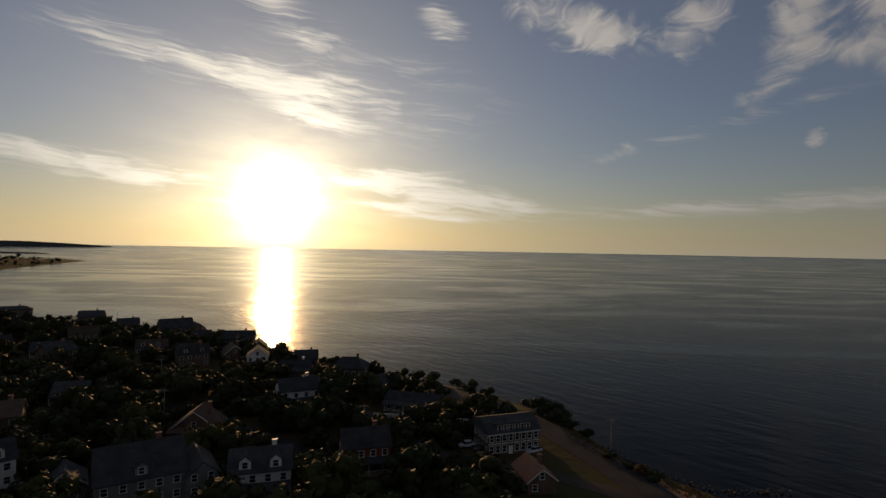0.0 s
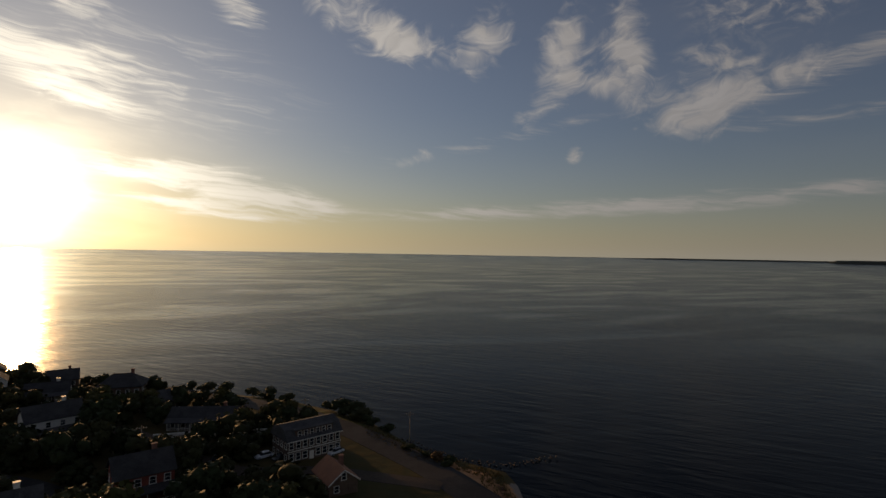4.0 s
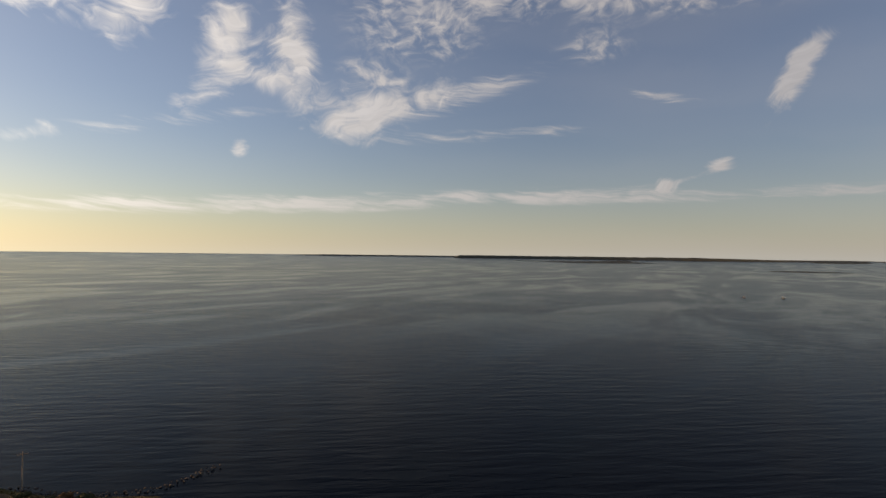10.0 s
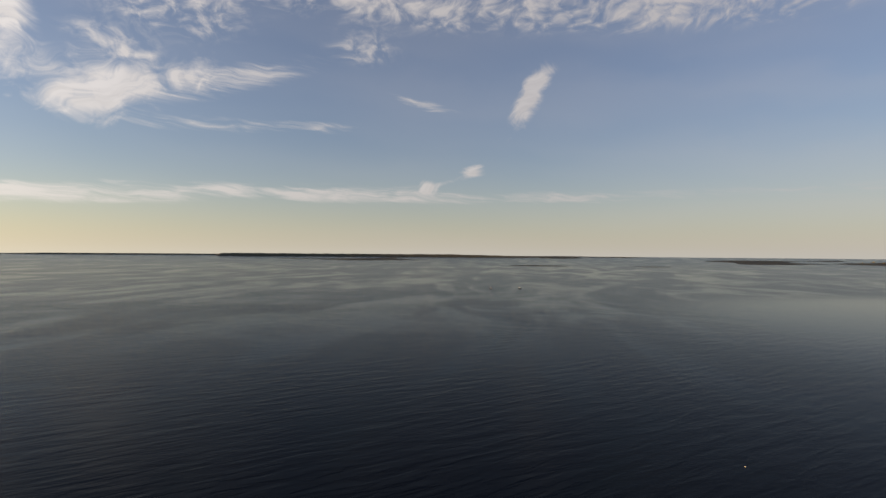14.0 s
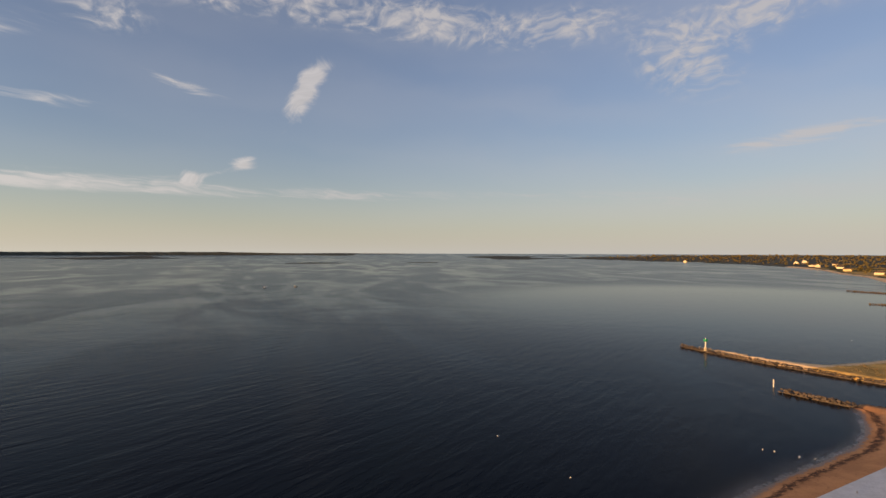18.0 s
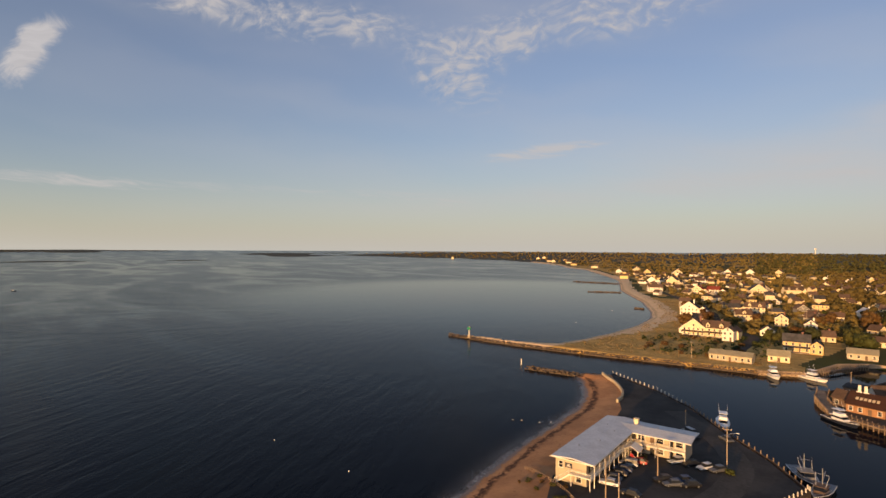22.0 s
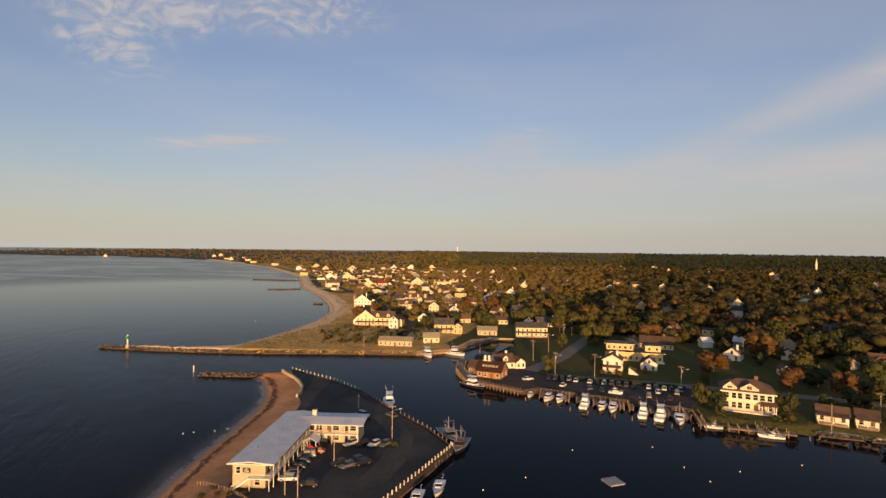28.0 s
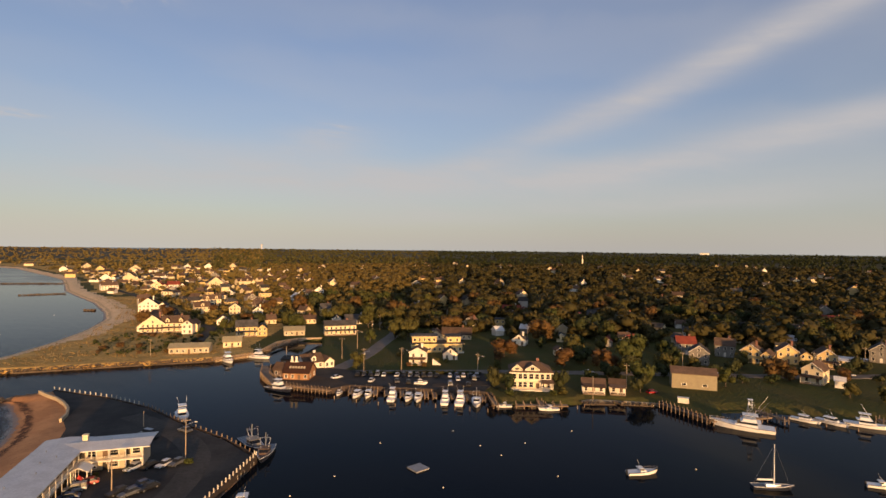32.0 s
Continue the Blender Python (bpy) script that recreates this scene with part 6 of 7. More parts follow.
# the village along the beach, farther off
random.seed(11)
tones = (CREAM, WHITE, YELLOW, CREAM, TAN, SHINGLE)
roofs = (ROOF_BROWN, ROOF_GREY, ROOF_BROWN, ROOF_PALE)
for hx, hy, hw in ((270, -682, 24), (309, -653, 17), (325, -645, 16), (376, -638, 22), (415, -830, 18), (474, -793, 18), (446, -804, 22), (245, -715, 22), (225, -765, 20), (203, -759, 11), (188, -755, 11)):
    H(hx, hy, hw * 0.8, 2, random.choice(("side", "front", "side")), random.uniform(-25, 25), random.choice(tones[:4]), ROOF_RED if hx in (309, 325) else random.choice(roofs[:3]), 10,
      "large pale beach house with pitched roof", False, True, random.choice((0, 2)), random.choice((0, 6)), detail=int(hy > -700))
for hx, hy, hw in ((721, -1069, 15), (647, -1065, 17), (589, -1084, 20), (551, -1180, 19), (533, -1189, 15), (494, -1205, 16), (457, -1254, 14), (1201, -1509, 20), (983, -1333, 20), (582, -879, 15), (760, -1203, 17), (525, -1026, 15), (157, -709, 11), (120, -496, 9), (78, -410, 8)):
    H(hx, hy, hw, 2, random.choice(("side", "front")), random.uniform(-30, 30), random.choice(tones[:4]), random.choice(roofs), 9, "pale house with pitched roof near the beach", False, True, detail=int(hy > -520))
for i in range(136):
    for _ in range(30):
        aa, rr = radians(random.uniform(141, 168)), random.uniform(430, 1250)
        hx, hy = rr * math.sin(aa), rr * math.cos(aa)
        dd = shore_at(np.array([hx]), np.array([hy]))[0][0]
        if dd > 28 and random.random() < (1.2 if aa < radians(158) else 0.45) and all(math.hypot(hx - q[0], hy - q[1]) > q[2] + 9 for q in TAKEN):
            H(hx, hy, random.uniform(6, 10), random.choice((1, 1, 2)), random.choice(("side", "side", "front", "hip")), random.uniform(-40, 40), random.choice(tones), random.choice(roofs[:3]), 8,
              "pale house with pitched roof in the beach village", False, random.random() < 0.6, detail=int(rr < 620), wing=random.choice((0, 0, 4)))
            break
for i in range(34):
    aa, rr = radians(random.uniform(120, 141)), random.uniform(1500, 3100)
    hx, hy = rr * math.sin(aa), rr * math.cos(aa)
    dd = shore_at(np.array([hx]), np.array([hy]))[0][0]
    if 25 < dd < 500:
        H(hx, hy, random.uniform(14, 24), 2, random.choice(("side", "front")), random.uniform(-30, 30), random.choice(tones[:3]), random.choice(roofs[:3]), 10, "far pale house on the wooded coast", False, False, detail=0)
for i in range(60):
    aa, rr = radians(random.uniform(166, 222)), random.uniform(420, 1500)
    hx, hy = rr * math.sin(aa), rr * math.cos(aa)
    if all(math.hypot(hx - q[0], hy - q[1]) > q[2] + 12 for q in TAKEN):
        H(hx, hy, random.uniform(8, 13), 2, random.choice(("side", "front")), random.uniform(-40, 40), random.choice(tones), random.choice(roofs[:3]), 8, "house half hidden among woodland trees", False, True, detail=0)
        for ahead in (12, 24, 36, 48, 60):      # gardens and lanes towards the harbour
            YARDS.append((hx * (1 - ahead / rr), hy * (1 - ahead / rr), 6.5))

# ---- far landmarks ----
def landmark(name, r, az_deg, el_base, h, w, label, category, spire=True):
    a = radians(az_deg)
    x, y = r * math.sin(a), r * math.cos(a)
    z = 55 + r * math.tan(radians(el_base))
    ob = thing(name, label, category, pose(x, y, z, 0, 0, face_eye(x, y)))
    if spire:
        b = B()
        box(b, 0, 0, -12, w, w, 12 + h * 0.45)
        part("tower", b, WHITE, ob)
        b = B()
        box(b, 0, 0, h * 0.45, w * 0.75, w * 0.75, h * 0.15)
        part("belfry", b, WHITE, ob)
        b = B()
        box(b, 0, 0, h * 0.6, w * 0.72, w * 0.72, h * 0.4, taper=0.04)
        part("spire", b, WHITE, ob)
    else:
        b = B()
        box(b, 0, 0, -14, w, 14, 14 + h)
        part("wall", b, WHITE, ob)
        b = B()
        box(b, 0, 0, h, w + 1, 15, 0.6)
        part("roof", b, ROOF_PALE, ob)
    TAKEN.append((x, y, 4))


landmark("church_steeple", 1400, 196.3, -1.25, 19, 3.4, "white church steeple above the woods", "steeple")
landmark("church_steeple", 1250, 221.0, -2.6, 18, 3.6, "white church steeple above the woods", "steeple")
landmark("church_steeple", 1700, 206.5, -1.7, 18, 3.6, "white church steeple above the woods", "steeple")
landmark("hospital_block", 4300, 207.8, -0.28, 9, 60, "long white building on the wooded horizon", "building", False)
wt_ = thing("water_tower", "pale water tower on the wooded horizon", "water tower", pose(4400 * math.sin(radians(162.7)), 4400 * math.cos(radians(162.7)), 42))
b = B()
tube(b, (0, 0, -20), (0, 0, 26), 4, 3, 10)
part("stem", b, WHITE, wt_)
b = B()
bmesh.ops.create_uvsphere(b, u_segments=14, v_segments=8, radius=8, matrix=Matrix.Translation((0, 0, 28)) @ Matrix.Diagonal((1, 1, 0.7, 1)))
part("tank", b, WHITE, wt_, smooth=True)

# ---- beacon, channel post, buoys, float ----
bc = thing("harbour_beacon", "white beacon tower with green daymark at the jetty's head", "beacon", pose(250, -213.6, 1.5))
b = B()
tube(b, (0, 0, -1), (0, 0, 0.8), 1.1, 1.0, 10)
part("base", b, SEAWALL, bc)
b = B()
tube(b, (0, 0, 0.8), (0, 0, 4.2), 0.42, 0.34, 10)
part("mast", b, WHITE, bc)
b = B()
box(b, 0, 0, 4.2, 1.5, 1.5, 1.3)
part("daymark", b, GREENP, bc, "square green daymark")
b = B()
tube(b, (0, 0, 5.5), (0, 0, 6.1), 0.25, n=8)
part("lantern", b, WHITE, bc)
cp = thing("channel_post", "pale channel marker post standing in the water", "marker post", pose(178, -185, 0))
b = B()
tube(b, (0, 0, -2), (0, 0, 2.9), 0.24, 0.21, 10)
part("post", b, WHITE, cp)
b = B()
tube(b, (0, 0, 2.9), (0, 0, 3.2), 0.3, 0.06, 10)
part("cap", b, SEAWALL, cp)
FLOAT_GREY = mat("bleached_grey_planks", (0.30, 0.31, 0.33), (0.22, 0.225, 0.235), 0.8, vary=0.1)
fl = thing("swim_float", "square grey timber float moored in the harbour", "float", pose(2, -132.6, 0.1, 0, 0, 38))
for i in range(9):
    b = B()
    box(b, -1.8 + i * 0.45, 0, 0.1, 0.42, 4.0, 0.16)
    part("plank", b, FLOAT_GREY, fl)
b = B()
box(b, 0, 0, -0.3, 3.9, 3.8, 0.4)
part("hull", b, FLOAT_GREY, fl)
b = B()
bmesh.ops.create_uvsphere(b, u_segments=10, v_segments=7, radius=0.19)
BUOY = mesh_of(b, WHITE, "mooring_buoy", smooth=True)
for bx, by in ((150, -55), (118, -62), (122, -123), (120, -125), (115, -128), (113, -131), (22, -128), (13, -150), (-8, -160), (-28, -150), (-20, -141), (-32, -128), (-44, -160), (-4, -122), (-68, -132), (-15, -148), (260, -330), (290, -420), (30, -118)):
    o = tagged(new("mooring_buoy", BUOY), "small white mooring buoy floating on the water", "buoy", "mooring buoys")
    o.location = (bx, by, 0.08)
for bx, by, bl in ((860, 20, 7), (840, 65, 7)):
    boat(bx, by, 40, bl, "small dark boat far out on the sound", "skiff", NAVY)

# ---- boats ----
boat(78, -171.5, 118, 11.5, "white sport fishing boat tied to the lot's bulkhead", "cruiser")
boat(48, -147.6, 128, 12.5, "dark fishing boat with mast by the bulkhead", "lobster", NAVY, house_paint=SHINGLE)
boat(42.5, -141.4, 95, 11.0, "dark lobster boat with rigging beside the bulkhead", "lobster", NAVY, house_paint=BROWN)
boat(39.6, -114.6, 100, 7.5, "white open skiff tied beside the bulkhead", "skiff")
boat(42.4, -108, 100, 8.0, "long pale work float with a skiff", "skiff")
for bx, by, bl, bk, lab in ((33, -200, 6, "skiff", "small white skiff"), (26, -198, 9, "cruiser", "white cabin cruiser"), (21.8, -198, 9, "cruiser", "white cabin cruiser"), (12.6, -194.6, 10.5, "cruiser", "white cabin cruiser"),
                            (6.8, -194, 9, "cruiser", "white cabin cruiser"), (3.2, -193.6, 10, "cruiser", "white cabin cruiser"), (-6.6, -190.6, 10.5, "cruiser", "white motor yacht"),
                            (-12.0, -190, 11.5, "cruiser", "white motor yacht"), (-17.6, -188.4, 11.5, "lobster", "white fishing boat with gear on deck")):
    boat(bx, by, 82 + random.uniform(-4, 4) + (180 if bl > 10 and bk != "lobster" else 0), bl * 0.9, lab + " at the marina quay", bk)
boat(-27, -184.4, 5, 5.0, "small white dinghy beside the narrow jetty", "skiff")
boat(-42, -180.9, 3, 6.6, "low white launch beside the dock", "skiff")
boat(-98.6, -162.4, 331, 16.5, "large white sport fishing yacht with tuna tower", "sport")
boat(-123, -169.5, 130, 8.0, "white motor boat moored among docks", "cruiser")
boat(-130, -167.2, 118, 9.0, "white cabin cruiser moored among docks", "cruiser")
boat(-139, -164.2, 145, 11.5, "white sport fishing boat moored among docks", "cruiser")
boat(-53, -129.4, 186, 7.2, "small white motor boat at anchor", "skiff")
boat(-80, -121, 172, 8.4, "white sloop with bare mast at anchor", "sail", NAVY)
boat(-107, -121.5, 160, 6.4, "small white motor boat at anchor", "skiff")
boat(95.5, -256.6, 128, 12.5, "white sport fishing boat at the cove dock", "cruiser")
boat(83.2, -264.6, 158, 11.5, "white cabin cruiser at the cove dock", "cruiser")
boat(2.6, -206.5, 170, 4.8, "white boat laid up on the marina lot", "cruiser", z=LOT + 0.45)
# parked cars of the marina
random.seed(5)
shades = ("black", "silver", "white", "grey", "black", "blue", "silver", "grey", "white", "black")
for i in range(19):
    if i in (5, 13):
        continue
    car(29 - i * 2.75, -221.6 + 0.12 * i + random.uniform(-0.4, 0.4), 90 + random.uniform(-6, 6) + (180 if i % 2 else 0), shades[(i * 7) % 10], "in a row at the marina", LOT + 0.02)
for cx, cy, cr, cp in ((22, -211, 80, "white"), (12, -210.6, 100, "grey"), (7.4, -209, 95, "black"), (-9, -206.4, 90, "silver"), (-16, -205.6, 85, "black"), (-12.4, -213.6, 92, "white"), (-19, -214.6, 88, "silver"), (36.6, -216, 40, "white")):
    car(cx, cy, cr, cp, "on the marina lot", LOT + 0.1)
car(-84, -196, 20, "red", "on the drive beside the boathouse")
for cx, cy, cr, cp in ((-70, -228, 4, "white"), (-104, -226, 6, "silver"), (-128, -226, 4, "white"), (-150, -224, 2, "grey"), (-182, -224, -2, "white"), (-112, -352, 40, "white"), (-128, -350, 60, "silver"), (-146, -346, 30, "white")):
    car(cx, cy, cr, cp, "beside a town street")
# poles of the town
for px, py, hh, lm in ((41, -256, 10, False), (27, -226.6, 10.5, True), (11, -226.6, 11, True), (-21.4, -224.6, 9, True), (-70, -273, 9.5, False), (-56, -296, 10, False), (33, -317, 10, False), (37, -281, 10, True),
                       (133, -258.6, 8.5, False), (-77, -203, 9.5, False), (31, -345, 10, False), (30, -363, 10, False), (-112, -230, 9, False), (-168, -226, 10, False), (-199, -236, 10, False), (139, -430, 11, False), (176, -470, 11, False), (215, -470, 10, False)):
    pole(px, py, hh, 1, lm, transformer=(int(px) % 3 == 0))
tagged(pole(-60, -190.4, 9.0, 0, False, 0, None, "bare white flagpole on the cottage lawn"), category="flagpole")
# ---- the town towards the sun ----
road("road_bluff", [(62, 60), (56, 80), (50, 103), (45, 124), (39, 140), (32, 158), (20, 178), (0, 200), (-24, 222), (-60, 250)], 9.0, ASPHALT, "asphalt shore road on top of the low bluff")
road("road_lane", [(44, 112), (20, 128), (0, 130), (-14, 148), (-30, 172), (-70, 190), (-130, 220)], 5.0, GRAVEL, "pale gravel lane between gardens")
road("road_back", [(-10, 100), (-40, 135), (-80, 160), (-150, 200), (-260, 260)], 5.5, ASPHALT, "narrow town street among dark gardens")


def inn():
    """Two and a half storeys with rows of white-framed windows, its long side to the sea road."""
    z = z_at(18, 146)
    ob = thing("inn", "inn with shade-dark brown walls and rows of white-framed windows", "inn", pose(17.6, 140.8, z, 0, 0, 20))
    TAKEN.append((18, 140, 10)), TAKEN.append((14, 130, 8)), TAKEN.append((24, 128, 7))
    w, d = 14.5, 9.0
    b = B()
    box(b, 0, 0, -0.6, w, d, 6.4)
    # wall colour kept dark to hold the backlit shade
    part("wall", b, BROWN, ob)
    b = B()
    prof = [(-d / 2 - 0.5, 5.7), (-d / 2 + 1.6, 8.0), (0, 8.8), (d / 2 - 1.6, 8.0), (d / 2 + 0.5, 5.7), (d / 2 + 0.5, 5.5), (-d / 2 - 0.5, 5.5)]
    loft(b, [[(x, p, q) for p, q in prof] for x in (-w / 2 - 0.4, w / 2 + 0.4)])
    part("roof", b, ROOF_GREY, ob)
    b = B()
    box(b, 0, -d / 2 + 0.9, 5.75, w * 0.7, 1.4, 2.1)
    part("dormer", b, BROWN, ob)
    b = B()
    box(b, 0, -d / 2 + 0.9, 7.85, w * 0.74, 2.0, 0.2)
    part("dormer_roof", b, ROOF_GREY, ob)
    for i in range(8):
        x = -w / 2 + (i + 0.5) * w / 8
        add_window(ob, x, -d / 2 - 0.01, 3.5, 0, 1.05, 1.2)
        if i != 3:
            add_window(ob, x, -d / 2 - 0.01, 0.7, 0, 1.15, 1.2)
        if 1 <= i <= 6:
            add_window(ob, x * 0.9, -d / 2 + 0.19, 6.1, 0, 0.9, 0.95)
    for i in range(4):
        for zz in (0.7, 3.5):
            add_window(ob, -w / 2 - 0.01, -d / 2 + (i + 0.5) * d / 4, zz, -90)
            add_window(ob, w / 2 + 0.01, -d / 2 + (i + 0.5) * d / 4, zz, 90)
    b = B()
    box(b, -w / 2 + 3.5 * w / 8, -d / 2 - 0.04, 0.0, 1.2, 0.12, 2.2)
    part("door", b, WHITE, ob)
    b = B()
    box(b, 0, -d / 2 - 0.05, 2.85, w + 0.2, 0.12, 0.22)
    box(b, 0, -d / 2 - 0.5, 5.35, w + 0.8, 0.1, 0.25)
    part("trim", b, WHITE, ob)


inn()
# mostly brown walls here put the town's backlit shade into the colour
H(-8, 166, 20, 1, "side", -18, SHINGLE, ROOF_GREY, 9, "dark low motel wing with white doors", True, True, pitch=0.5)
wall_line("wall_white_garden", [(8.5, 155.5), (-4, 158.5), (-20, 160)], 0.4, 3.0, 5.2, WHITE, "long white garden wall")
H(22, 113, 6.5, 1, "front", 24, BROWN, mat("orange_roof_shingle", (0.33, 0.13, 0.06), (0.24, 0.10, 0.05), 0.8), 9, "small house with orange-brown roof and white chimney", False, True)
H(-35, 104, 11.5, 2, "side", -2, WHITE, ROOF_GREY, 8, "white house with gabled dormers and glazed porch", True, True, 2, pitch=0.8)
H(-56, 100, 15, 2, "side", 4, SHINGLE, ROOF_GREY, 11, "large grey shingled house with pointed front gable", False, True, 1, 6, pitch=0.9)
H(-72, 102, 7, 1, "front", 0, SHINGLE, ROOF_GREY, 7, "small grey shingled house", False, False)
H(-16, 118, 10.5, 2, "side", 10, RED, ROOF_GREY, 8, "dark red house with white balcony rail", True, True)
H(-36, 203, 13.5, 2, "hip", -14, BROWN, ROOF_GREY, 10, "broad dark house with hipped roof above the shore", True, True)
H(-103, 268, 15, 2, "side", -10, BROWN, ROOF_GREY, 9, "dark gabled house with chimney above the shore", False, True, 1)
H(-90, 262, 8, 1, "front", 0, BROWN, ROOF_GREY, 8, "dark gabled cottage above the shore", False, False)
H(-150, 302, 17, 2, "side", 14, BROWN, ROOF_GREY, 10, "dark wide house with steep roof above the shore", False, True, 0, 6, pitch=0.9)
H(-196, 332, 12, 1, "side", 0, BROWN, ROOF_GREY, 9, "dark low house above the shore", False, True)
H(-228, 344, 14, 2, "side", -12, BROWN, ROOF_GREY, 9, "dark gabled house above the shore", False, True)
H(-300, 368, 26, 2, "hip", 0, BROWN, ROOF_GREY, 12, "broad dark house with low roof above the shore", False, True, 0, pitch=0.4)
H(-330, 360, 12, 3, "flat", 0, BROWN, ROOF_GREY, 10, "dark flat-roofed block above the shore", False, False)
H(-60, 236, 10, 1, "side", 0, BROWN, ROOF_GREY, 8, "dark low house on the bluff", False, True)
H(-128, 286, 10, 1, "side", 20, BROWN, ROOF_GREY, 8, "dark low house on the bluff", False, True)
H(-20, 190, 9, 1, "side", 20, BROWN, ROOF_GREY, 8, "dark low house on the bluff", False, False)
random.seed(21)
for i in range(17):
    for _ in range(40):
        aa, rr = radians(random.uniform(-42, -2)), random.uniform(118, 330)
        hx, hy = rr * math.sin(aa), rr * math.cos(aa)
        dd = shore_at(np.array([hx]), np.array([hy]))[0][0]
        if dd > 24 and all(math.hypot(hx - q[0], hy - q[1]) > q[2] + 7.5 for q in TAKEN):
            H(hx, hy, random.uniform(8, 13), random.choice((1, 2)), random.choice(("side", "side", "front")), random.uniform(-20, 35), random.choice((BROWN, SHINGLE, BROWN, BROWN, WHITE)), random.choice((ROOF_GREY, ROOF_BROWN)), 8,
              "dark house among garden trees of the old town", random.random() < 0.3, random.random() < 0.7, random.choice((0, 0, 2)), detail=1)
            break
pole(47.5, 147, 9.0, 1, label="slim utility pole on the edge of the bluff")
pole(-215, 352, 10, 0, label="slim pole above the shore")
pole(-176, 333, 10, 0, label="slim pole above the shore")
pole(-78, 150, 9, 1), pole(-20, 140, 9, 1), pole(20, 165, 8, 1), pole(-100, 190, 9, 1)
for cx, cy, cr, cp in ((7, 139, 20, "white"), (24.6, 138.4, 30, "white"), (11, 137, 25, "black"), (-4, 138, 60, "grey"), (-26, 100, 80, "silver"), (-6, 112, 40, "white"), (-44, 128, 40, "black"), (3, 118, 30, "grey"), (-16, 176, 50, "white"), (-92, 160, 30, "silver")):
    car(cx, cy, cr, cp, "beside the dark town houses")
pier([(-262, 372), (-272, 410)], 3, "low dark pier reaching into the bay", 1.2, 6.0)
awn = thing("canopy_tent", "small pale peaked canopy beside the shore house", "canopy", pose(-22, 206, z_at(-22, 206)))
b = B()
box(b, 0, 0, 2.3, 4.6, 4.6, 1.5, taper=0.05)
part("canopy", b, WHITE, awn)
for sx in (-2, 2):
    for sy in (-2, 2):
        b = B()
        tube(b, (sx, sy, -0.1), (sx, sy, 2.4), 0.05, n=5)
        part("leg", b, METAL, awn)
# ---- trees ----
def leaf_material(name, a, b_, c):
    m = bpy.data.materials.new(name)
    m.use_nodes = True
    n = Net(m.node_tree)
    p = m.node_tree.nodes["Principled BSDF"]
    g = m.node_tree.nodes.new("ShaderNodeNewGeometry")
    isl = g.outputs["Random Per Island"]
    rnd = m.node_tree.nodes.new("ShaderNodeObjectInfo").outputs["Random"]
    big = n.m("ADD", n.m("MULTIPLY", n.noise(g.outputs["Position"], 0.075, 2.0, 0.6), 0.55), n.m("MULTIPLY", n.noise(g.outputs["Position"], 0.013, 2.0, 0.6), 0.55))
    col = n.mix(n.ramp(n.m("ADD", n.m("MULTIPLY", rnd, 0.5), n.m("MULTIPLY", big, 0.6)), 0.35, 0.75), a, b_)
    col = n.mix(n.m("MULTIPLY", isl, 0.4), col, c)
    m.node_tree.links.new(col, p.inputs["Base Color"])
    p.inputs["Roughness"].default_value = 0.7
    p.inputs["Specular IOR Level"].default_value = 0.1
    return m


LEAF_GREEN = leaf_material("olive_leaves", (0.041, 0.051, 0.014), (0.072, 0.063, 0.019), (0.065, 0.065, 0.020))
LEAF_RUST = leaf_material("rusty_autumn_leaves", (0.095, 0.050, 0.020), (0.108, 0.063, 0.022), (0.077, 0.047, 0.018))
LEAF_DARK = leaf_material("dark_leaves", (0.032, 0.042, 0.016), (0.055, 0.052, 0.02), (0.045, 0.05, 0.02))
# darkened leaf tone for woods in shade, then a golden tone for sunlit ones
LEAF_FAR = leaf_material("shade_toned_leaves", (0.024, 0.031, 0.011), (0.050, 0.041, 0.014), (0.037, 0.038, 0.013))
LEAF_SUNLIT = leaf_material("sunlit_golden_leaves", (0.056, 0.058, 0.019), (0.108, 0.078, 0.025), (0.075, 0.064, 0.021))
# golden scrub tone, lightened further to paint in the front-on sun
LEAF_VILLAGE = leaf_material("golden_olive_leaves", (0.074, 0.078, 0.023), (0.155, 0.114, 0.036), (0.11, 0.092, 0.029))
BARK = mat("bark", (0.10, 0.075, 0.055), (0.06, 0.045, 0.035), 0.9, scale=2.0, fine=10.0)


